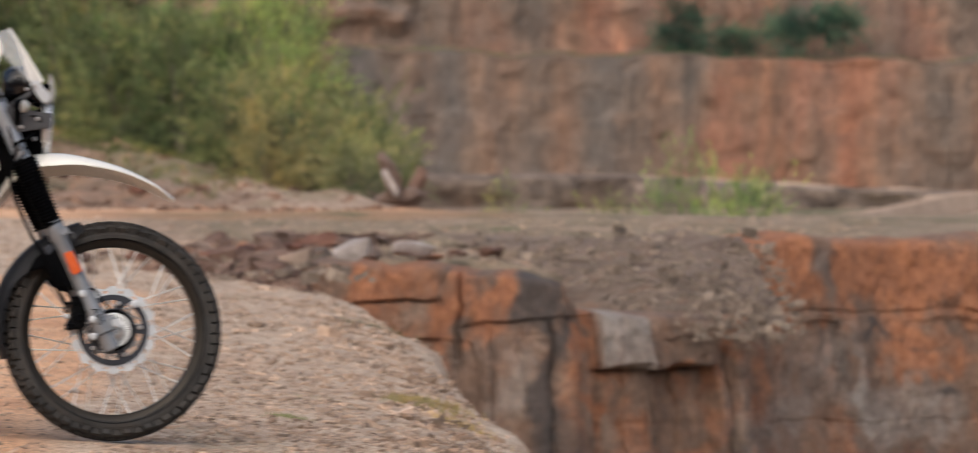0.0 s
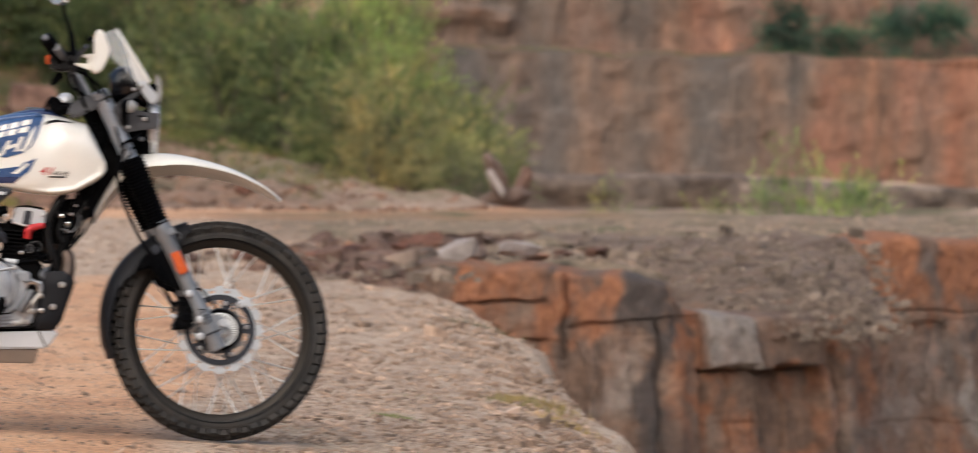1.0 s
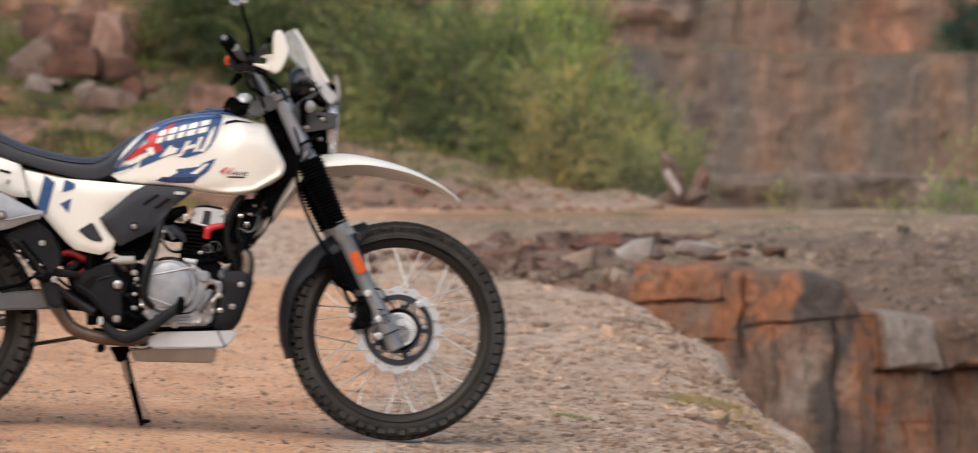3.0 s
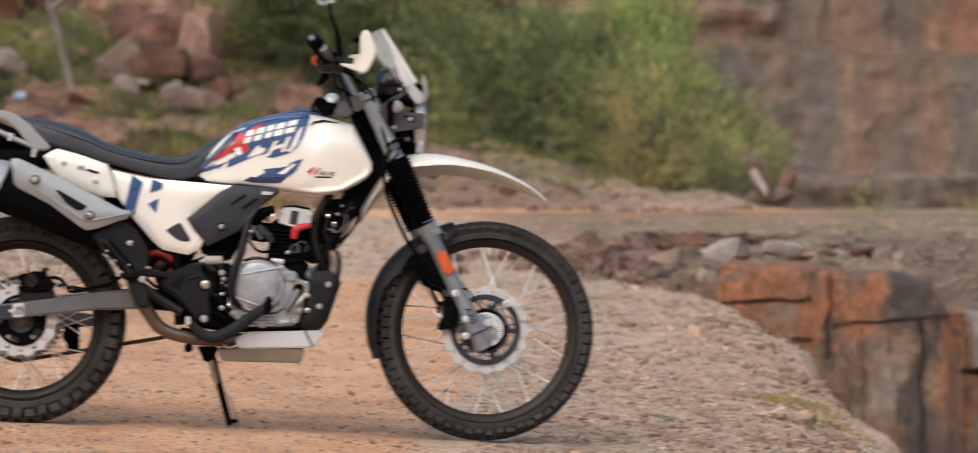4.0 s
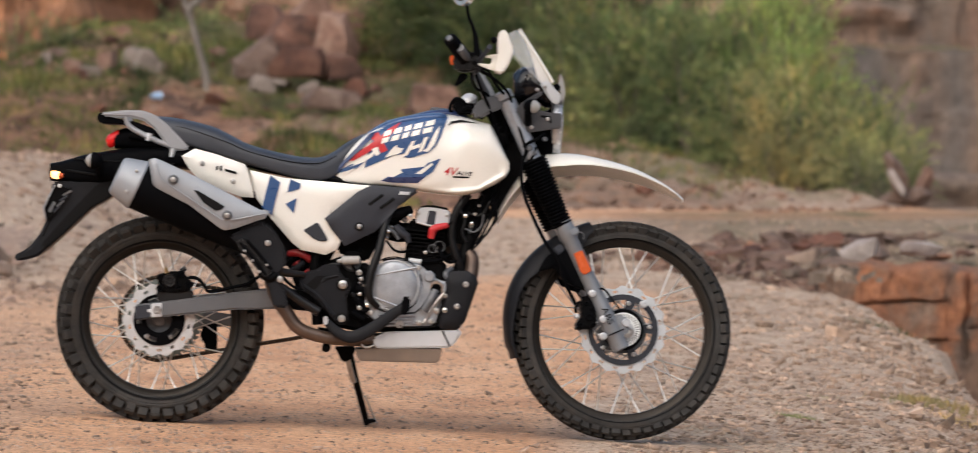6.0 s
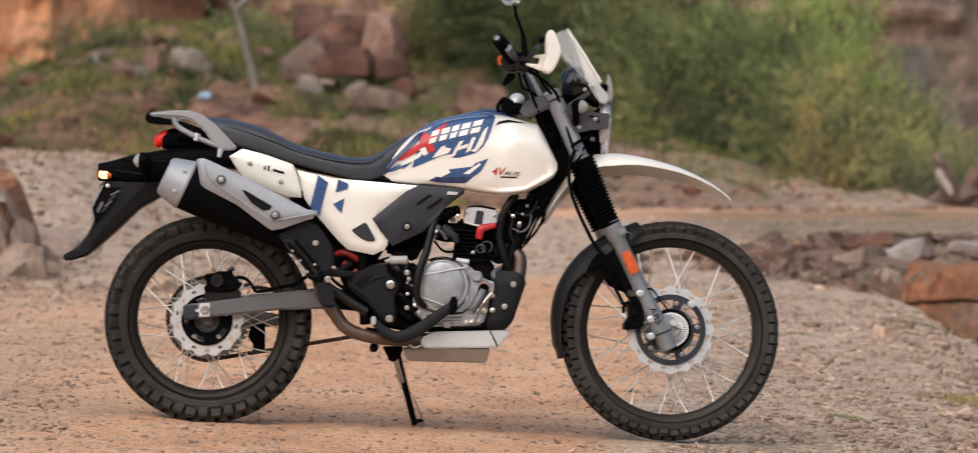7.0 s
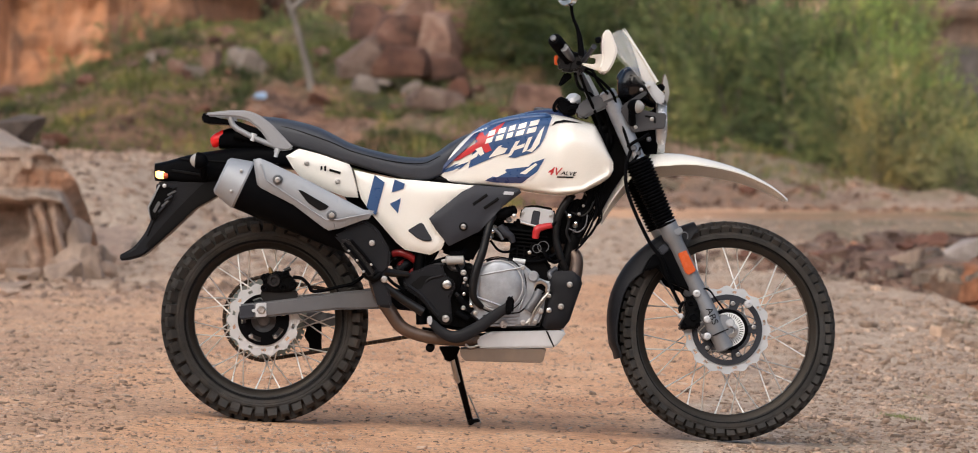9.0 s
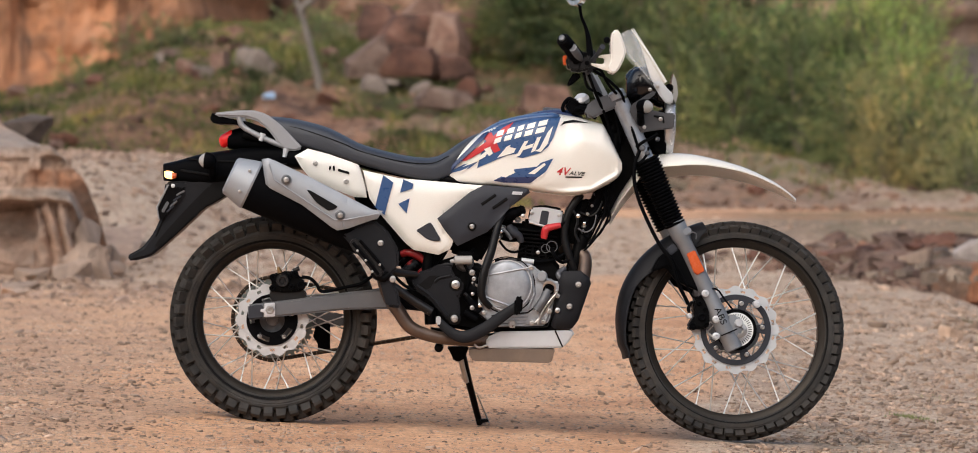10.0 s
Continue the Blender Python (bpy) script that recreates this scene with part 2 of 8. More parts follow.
def far_face():
    """The quarry's far wall: two lifts of drilled rock with a grassy bench between."""
    xs = np.arange(-14, 74, 0.16)
    zs = np.concatenate([np.linspace(0.5, 5.15, 44), np.linspace(5.2, 5.32, 3), np.linspace(5.45, 24, 80)])
    x, z = np.meshgrid(xs, zs)
    back = np.where(z < 5.17, 0.0, np.where(z < 5.36, (z - 5.17) * 15.0, 2.9))
    flute = 0.40 * fbm(x * 0.22, z * 0.04, 3, 31) + 0.13 * np.abs(fbm(x * 1.5, z * 0.06, 3, 33)) + 0.05 * fbm(x * 1.2, z * 0.5, 4, 35) + 0.09 * fbm(x * 3.0, z * 2.2, 3, 36)
    step = 0.22 * smooth01(5 * (hash_noise(x * 0.42, z * 0.07, 37) - 0.4)) + 0.14 * smooth01(6 * (hash_noise(x * 1.1, z * 0.7, 38) - 0.5))
    col = np.floor(x * 1.25 + 0.55 * fbm(x * 0.8, z * 0.5, 3, 61))
    row = np.floor(z * 1.7 + 3.1 * np.sin(col * 7.3) + 0.5 * fbm(x * 0.9, z * 0.9, 3, 62))
    step = step + 0.06 * (np.abs(np.sin(col * 12.9898 + row * 78.233) * 43758.5453) % 1)
    hang = (0.45 + 0.5 * fbm(x * 0.9, z * 1.5, 3, 39)) * smooth01((x - 10.8) / 1.0) * smooth01((15.6 - x) / 0.5) * smooth01((z - 5.6 - 0.10 * (15.6 - x)) / 0.5) * smooth01((6.55 + 0.05 * (15 - x) - z) / 0.15)
    y = 140 + back + flute - step - hang + 0.05 * (z - 2)
    n, k = x.shape
    verts = np.stack([x, y, z + 0.38 * fbm(x * 0.33, x * 0 + 0.5, 4, 40)], -1).reshape(-1, 3)
    i = np.arange((n - 1) * k).reshape(n - 1, k)[:, :-1].ravel()
    ob = link_mesh("quarry_face", verts.tolist(), np.stack([i, i + 1, i + k + 1, i + k], -1).tolist(), M_CLIFF)
    return tagged(ob, "far quarry wall of brown and grey streaked rock", "cliff", kind="structure")


def bench_face():
    """The low grey bench below the far wall."""
    xs = np.arange(4, 40, 0.14)
    zs = np.linspace(-0.4, 1.70, 26)
    x, z = np.meshgrid(xs, zs)
    top = 1.64 - 0.07 * smooth01((x - 16.5) / 0.4) - 0.25 * np.clip((x - 17) / 5.6, 0, 1.6)
    zz = np.minimum(z, top) + 0.06 * fbm(x * 0.8, x * 0 + 3, 3, 43)
    y = 107.5 + 0.5 * fbm(x * 0.7, z * 1.2, 4, 41) - 0.3 * hash_noise(x * 0.5, z * 1.1, 42) + 3.0 * np.clip(zz - top + 0.10, 0, 1) + np.where(zs[:, None] > 1.66, 2.5, 0)
    n, k = x.shape
    verts = np.stack([x, y, zz], -1).reshape(-1, 3)
    i = np.arange((n - 1) * k).reshape(n - 1, k)[:, :-1].ravel()
    ob = link_mesh("quarry_bench", verts.tolist(), np.stack([i, i + 1, i + k + 1, i + k], -1).tolist(), M_GREYBENCH)
    ob.data.materials.append(M_ROADDUST)
    lip = (zz > top - 0.07)[:-1, :-1].ravel()
    ob.data.polygons.foreach_set("material_index", lip.astype(np.int32))
    return tagged(ob, "low grey rock bench with a pale dusty top", "rock bench", kind="structure")


M_ROADDUST = rock_material("pale_road_dust", [(0.3, (0.33, 0.225, 0.155)), (0.5, (0.46, 0.32, 0.225)), (0.7, (0.54, 0.39, 0.285))], 0.6, fine=5.0, bump_size=0.03, vary=0)
M_GREYBENCH = rock_material("grey_bench_rock", [(0.3, (0.060, 0.046, 0.038)), (0.45, (0.14, 0.105, 0.085)), (0.58, (0.21, 0.155, 0.122)), (0.70, (0.34, 0.265, 0.215))], 1.6, (1, 1, 1.2), 5.0, 0.06, 0)
far_face()
bench_face()


def earth_face():
    """The orange cut of earth behind the embankment."""
    xs, zs = np.arange(-18, -3.2, 0.09), np.linspace(1.9, 9.0, 70)
    x, z = np.meshgrid(xs, zs)
    y = 85 + 0.9 * np.abs(fbm(x * 0.9, z * 0.22, 4, 51)) + 0.9 * fbm(x * 0.5, z * 0.6, 5, 52) + 0.25 * (z - 2) - 0.25 * np.abs(np.sin(x * 3.1 + 2 * fbm(x, z * 0.3, 3, 53))) ** 0.4 + 7.0 * smooth01((x + 5.05 + 0.9 * fbm(x * 0 + 1, z * 0.9, 3, 54)) / 1.4)
    n, k = x.shape
    verts = np.stack([x, y, z], -1).reshape(-1, 3)
    i = np.arange((n - 1) * k).reshape(n - 1, k)[:, :-1].ravel()
    ob = link_mesh("earth_cut", verts.tolist(), np.stack([i, i + 1, i + k + 1, i + k], -1).tolist(), M_ORANGECLIFF)
    return tagged(ob, "steep cut face of crumbling orange earth", "earth bank", kind="structure")


earth_face()


M_BROKEN = rock_material("broken_bank_rock", [(0.32, (0.12, 0.070, 0.050)), (0.44, (0.29, 0.160, 0.108)), (0.54, (0.46, 0.26, 0.165)), (0.62, (0.44, 0.30, 0.22)), (0.72, (0.22, 0.18, 0.14))], 1.6, (1, 1, 0.6), 6.0, 0.08, 0)


def rubble_face():
    """Broken red-brown rock slope behind the boulders and bushes."""
    xs, zs = np.arange(-9.0, 8.6, 0.10), np.linspace(2.0, 9.0, 90)
    x, z = np.meshgrid(xs, zs)
    y = 92 + 0.9 * fbm(x * 0.6, z * 0.6, 4, 61) - 0.7 * hash_noise(x * 0.8 + 0.4 * z, z * 1.1, 62) - 0.35 * hash_noise(x * 2.3, z * 1.6, 63) - 0.2 * np.floor(3 * hash_noise(x * 1.7 - z, z * 2.3, 64)) / 3 + 0.5 * (z - 2) + 6 * smooth01((x - 6.0) / 2.6) ** 2
    n, k = x.shape
    verts = np.stack([x, y, z], -1).reshape(-1, 3)
    i = np.arange((n - 1) * k).reshape(n - 1, k)[:, :-1].ravel()
    ob = link_mesh("rubble_bank", verts.tolist(), np.stack([i, i + 1, i + k + 1, i + k], -1).tolist(), M_BROKEN)
    return tagged(ob, "bank of broken red brown rock", "rock bank", kind="structure")


rubble_face()


def rough_up(bm, amount, scale, seed):
    off = Vector((seed * 3.7, seed * 1.3, seed * 7.1))
    for v in bm.verts:
        v.co += Vector(noise.noise_vector(v.co * scale + off)) * amount


def rock_mesh(w, d, h, seed, points=12, detail=2):
    """An angular broken stone, its foot at z = 0."""
    rnd = random.Random(seed)
    bm = bmesh.new()
    if points == 8:      # a squarish block
        for q in [(a, b, c) for a in (-1, 1) for b in (-1, 1) for c in (-1, 1)]:
            bm.verts.new((q[0] * w / 2 * rnd.uniform(0.62, 1), q[1] * d / 2 * rnd.uniform(0.6, 1), (q[2] * rnd.uniform(0.7, 1) + 1) * h / 2))
        for _ in range(3):
            bm.verts.new((rnd.uniform(-0.5, 0.5) * w, rnd.uniform(-0.5, 0.5) * d, rnd.uniform(0.3, 1) * h))
    for _ in range(points if points != 8 else 0):
        p = Vector((rnd.uniform(-1, 1), rnd.uniform(-1, 1), rnd.uniform(-1, 1)))
        p /= max(0.55, (abs(p.x) ** 4 + abs(p.y) ** 4 + abs(p.z) ** 4) ** 0.25)
        bm.verts.new((p.x * w / 2, p.y * d / 2, (p.z + 1) * h / 2))
    res = bmesh.ops.convex_hull(bm, input=bm.verts)
    bmesh.ops.delete(bm, geom=[v for v in bm.verts if not v.link_faces], context="VERTS")
    bmesh.ops.bevel(bm, geom=list(bm.edges), offset=min(w, d, h) * 0.025, segments=1, affect="EDGES", clamp_overlap=True)
    bmesh.ops.triangulate(bm, faces=bm.faces)
    bmesh.ops.subdivide_edges(bm, edges=bm.edges, cuts=detail, use_grid_fill=True)
    rough_up(bm, min(w, d, h) * 0.05, 3.0 / max(w, d, h), seed)
    lowest = min(v.co.z for v in bm.verts)
    bmesh.ops.translate(bm, verts=bm.verts, vec=(0, 0, -lowest))
    return bm


def rock(name, label, x, y, w, d, h, seed, material, turn=0, tip=0, sink=None, group="", at_z=None, points=12):
    bm = rock_mesh(w, d, h, seed, points)
    me = bpy.data.meshes.new(name)
    bm.to_mesh(me)
    bm.free()
    me.materials.append(material)
    ob = new(name, me)
    z = at_z if at_z is not None else stand(x, y, h * 0.12 if sink is None else sink)
    ob.matrix_world = pose(x, y, z, 0, tip, turn)
    return tagged(ob, label, "rock", group)


def wedge(name, label, u, d, w, deep, h, foot_z, taper, lean, seed, material, turn=0, tip=0, group=""):
    """An angular boulder split along flat faces: narrower above than below, its top pushed to one side and chipped at the corners."""
    rnd = random.Random(seed)
    bm = bmesh.new()
    for sx in (-1, 1):
        for sy in (-1, 1):
            bm.verts.new((sx * w / 2 * rnd.uniform(0.86, 1), sy * deep / 2 * rnd.uniform(0.8, 1), rnd.uniform(0, 0.06) * h))
            bm.verts.new((sx * w / 2 * rnd.uniform(0.90, 1.04), sy * deep / 2 * rnd.uniform(0.8, 1), h * rnd.uniform(0.30, 0.48)))
            bm.verts.new((lean * w + sx * w / 2 * taper * rnd.uniform(0.7, 1), sy * deep / 2 * rnd.uniform(0.4, 0.9), h * rnd.uniform(0.84, 1.0)))
    bmesh.ops.convex_hull(bm, input=bm.verts)
    bmesh.ops.delete(bm, geom=[v for v in bm.verts if not v.link_faces], context="VERTS")
    bmesh.ops.bevel(bm, geom=list(bm.edges), offset=min(w, deep, h) * 0.02, segments=1, affect="EDGES", clamp_overlap=True)
    bmesh.ops.triangulate(bm, faces=bm.faces)
    bmesh.ops.subdivide_edges(bm, edges=bm.edges, cuts=2, use_grid_fill=True)
    rough_up(bm, min(w, deep, h) * 0.022, 5.0 / max(w, deep, h), seed)
    me = bpy.data.meshes.new(name)
    bm.to_mesh(me)
    bm.free()
    me.materials.append(material)
    ob = new(name, me)
    ob.matrix_world = pose(u * d / 1000.0, d, foot_z, 0, tip, turn)
    return tagged(ob, label, "rock", group)


def way(u, d):
    """The place across for a heading u (thousandths of the distance) at the distance d."""
    return u * d / 1000.0


M_GREYTAN = rock_material("pale_grey_tan_rock", [(0.3, (0.15, 0.118, 0.098)), (0.5, (0.25, 0.198, 0.165)), (0.7, (0.33, 0.27, 0.23))], 3.0, (1.4, 1.4, 0.7), 15.0, 0.02, 0.1)
M_RUSTROCK = rock_material("rust_brown_stone", [(0.3, (0.065, 0.031, 0.022)), (0.5, (0.155, 0.066, 0.042)), (0.7, (0.23, 0.115, 0.075))], 2.6, fine=12.0, vary=0.35)
# stacked boulders on the embankment: heading, distance, width, depth, height, turn, tip
M_PINKROCK = rock_material("pinkish_sandstone", [(0.32, (0.10, 0.056, 0.042)), (0.5, (0.22, 0.122, 0.088)), (0.68, (0.30, 0.20, 0.155))], 3.5, fine=12.0, vary=0.15)
M_TANSLAB = rock_material("tan_slab_stone", [(0.32, (0.09, 0.058, 0.045)), (0.5, (0.18, 0.118, 0.092)), (0.68, (0.26, 0.19, 0.155))], 3.0, fine=12.0, vary=0.1)
HEAP = [("grey tan wedge of rock standing beside the heap", -24.4, 72.6, 0.62, 0.5, 0.66, 2.68, 0.16, 0.30, 311, M_TANSLAB, 12, 0), ("red brown boulder with a slanting face in the heap", -15.6, 72.4, 0.84, 0.6, 0.46, 2.70, 0.62, 0.08, 312, M_RUSTROCK, -14, 0),
        ("reddish boulder lying on top of the heap", -16.6, 73.6, 0.88, 0.6, 0.62, 3.10, 0.55, 0.12, 313, M_ROCK, 20, -8), ("pale pinkish boulder lying on top of the heap", -8.4, 73.4, 0.56, 0.5, 0.80, 2.92, 0.62, -0.10, 314, M_PINKROCK, -24, 4),
        ("brown boulder at the foot of the heap", -7.6, 72.6, 0.58, 0.5, 0.40, 2.66, 0.7, -0.05, 315, M_ROCK, 30, 0), ("dark boulder deep inside the heap", -19.4, 73.9, 0.60, 0.4, 0.62, 2.72, 0.8, 0, 316, M_ROCK, 0, 0),
        ("dark boulder deep inside the heap", -11.6, 74.0, 0.72, 0.4, 0.70, 2.72, 0.8, 0, 317, M_ROCK, 0, 0), ("weathered boulder heaped behind the others", -13.6, 74.6, 0.62, 0.5, 0.55, 3.45, 0.6, 0.1, 318, M_PINKROCK, 14, 6),
        ("weathered boulder heaped behind the others", -21.5, 74.8, 0.66, 0.5, 0.60, 3.30, 0.6, -0.1, 319, M_ROCK, -18, 0), ("weathered boulder heaped behind the others", -6.0, 75.0, 0.6, 0.5, 0.7, 3.1, 0.5, 0.1, 320, M_ROCK, 8, 0)]
for label, *spec in HEAP:
    wedge("boulder", label, *spec, group="boulder heap")
wedge("boulder", "flat-topped tan slab lying on the embankment", -9.2, 70.4, 0.76, 0.6, 0.33, 2.18, 0.86, 0.02, 331, M_TANSLAB, 14, 6)
wedge("boulder", "dark rust brown stone beside the tan slab", -4.4, 70.9, 0.34, 0.3, 0.26, 2.40, 0.6, 0.05, 333, M_RUSTROCK, -16, 12)
wedge("boulder", "thin pale stone lying aslant below the heap", -13.6, 71.6, 0.34, 0.12, 0.10, 2.50, 0.8, 0.0, 334, M_GREYTAN, 10, -26)
wedge("boulder", "thin pale stone lying aslant below the heap", -19.8, 71.8, 0.26, 0.12, 0.08, 2.58, 0.8, 0.0, 337, M_GREYTAN, -10, 8)
wedge("boulder", "pale grey jagged stone on the slope", -45.6, 73.4, 0.44, 0.35, 0.46, 2.72, 0.35, -0.1, 338, M_GREYTAN, 20, 0)
wedge("boulder", "pale grey jagged stone on the slope", -48.4, 73.7, 0.30, 0.3, 0.30, 2.90, 0.45, -0.2, 339, M_GREYTAN, -20, 0)
wedge("boulder", "square brown boulder half hidden behind the motorcycle", 11.2, 69.8, 0.74, 0.6, 0.62, 1.92, 0.94, 0.0, 336, M_PINKROCK, 8, 2)
wedge("boulder", "pale pinkish stone lying in the grass", -23.1, 71.6, 0.36, 0.3, 0.27, 2.46, 0.6, -0.12, 335, M_GREYTAN, 20, 10)
rock("boulder", "pale pointed stone standing in the grass", way(-31.2, 74), 74, 0.18, 0.16, 0.26, 37, M_PINKROCK, 0)
rock("boulder", "small pale buff stone on brown earth", way(-50, 71), 71, 0.21, 0.2, 0.19, 38, M_TANSLAB, 0)
rock("boulder", "small rust red stone on brown earth", way(-55.5, 70), 70, 0.27, 0.2, 0.18, 39, M_RUSTROCK, 0)
for k, (u, d, w, h) in enumerate([(-61, 74, 0.34, 0.36), (-57.5, 73.4, 0.30, 0.26), (-60, 72.6, 0.26, 0.20), (-54, 74.6, 0.36, 0.42), (-66, 75.5, 0.2, 0.2)]):
    rock("boulder", "broken pinkish grey stone on the grassy slope", way(u, d), d, w, w * 0.8, h, 340 + k, (M_PINKROCK, M_GREYTAN, M_ROCK)[k % 3], 25 * k, 8, group="stones on the slope", points=8)
rnd = random.Random(77)
for k in range(130):
    d = rnd.uniform(63, 79)
    u = rnd.uniform(-100, 60) if k < 40 else rnd.uniform(-100, 0)
    s = rnd.uniform(0.05, 0.20) if k % 4 else rnd.uniform(0.18, 0.34)
    rock("stone", "small loose stone on the embankment", way(u, d), d, s * rnd.uniform(0.9, 1.5), s, s * rnd.uniform(0.5, 0.9), 100 + k,
         (M_ROCK, M_ROCK, M_RUSTROCK, M_ROCK, M_PINKROCK, M_RUSTROCK, M_TANSLAB)[k % 7], rnd.uniform(0, 180), group="loose stones on the bank")

# the layered outcrop beside the gravel bank


M_DARKRUBBLE = rock_material("dark_red_rubble", [(0.3, (0.06, 0.038, 0.030)), (0.5, (0.13, 0.075, 0.056)), (0.7, (0.22, 0.145, 0.112))], 3.5, fine=14.0, vary=0.35)
rnd = random.Random(91)
for k in range(46):
    d = rnd.uniform(33.5, 42)
    edge = float(np.interp(d, [30, 35.4, 37.7, 42], [2.9, 3.0, 3.2, 4.6]))
    s = rnd.uniform(0.08, 0.26)
    rock("stone", "dark red brown stone in the rubble along the rim", edge - abs(rnd.gauss(0, 0.55)) - 0.12, d, s * rnd.uniform(1.0, 1.7), s, s * rnd.uniform(0.45, 0.8), 500 + k, (M_DARKRUBBLE, M_RUSTROCK, M_DARKRUBBLE, M_TANSLAB)[k % 4], rnd.uniform(0, 180), group="rubble on the rim")


def stained_rock(name, base, rusts, dark=(0.062, 0.054, 0.052)):
    """Grey brown rock with rust, black seepage, some shade put in as black, and pale fresh breaks; the stain layer says
    where each gathers.
    """
    m, nt, b = blank(name, 0.9)
    at = nt.nodes.new("ShaderNodeVertexColor")
    at.layer_name = "stain"
    sep = nt.nodes.new("ShaderNodeSeparateColor")
    nt.links.new(at.outputs[0], sep.inputs[0])
    n1, n2, n3 = noise_tex(nt, 1.8, (1, 1, 0.5), 7, 0.65, 0.5), noise_tex(nt, 7.5, (1, 1, 0.6), 10, 0.80, 0.6), noise_tex(nt, 16.0, detail=8, rough=0.75)

    def spread(sock):
        mm = nt.nodes.new("ShaderNodeMath")
        mm.operation = "MULTIPLY_ADD"
        nt.links.new(n2, mm.inputs[0])
        mm.inputs[1].default_value = 0.75
        half = nt.nodes.new("ShaderNodeMath")
        half.operation = "MULTIPLY"
        half.inputs[1].default_value = 0.5
        nt.links.new(sock, half.inputs[0])
        nt.links.new(half.outputs[0], mm.inputs[2])
        return ramp(nt, mm.outputs[0], [(0.46, 0.0), (0.80, 0.85)])
    col = ramp(nt, n1, base)
    col = mix_color(nt, spread(sep.outputs[0]), col, ramp(nt, n2, rusts))
    col = mix_color(nt, spread(sep.outputs[2]), col, ramp(nt, n2, [(0.3, (0.26, 0.22, 0.195)), (0.6, (0.39, 0.345, 0.31))]))
    col = mix_color(nt, spread(sep.outputs[1]), col, dark)
    col = mix_color(nt, 0.65, col, ramp(nt, n3, [(0.3, 0.35), (0.7, 1.4)]), "MULTIPLY")
    nt.links.new(col, b.inputs["Base Color"])
    bump(nt, n3, 0.8, 0.05, b)
    return m


def stain(ob, rust, black, pale):
    layer = ob.data.color_attributes.new("stain", "FLOAT_COLOR", "POINT")
    layer.data.foreach_set("color", np.stack([np.clip(c, 0, 1).ravel() for c in (rust, black, pale)] + [np.ones(rust.size)], -1).astype(np.float32).ravel())


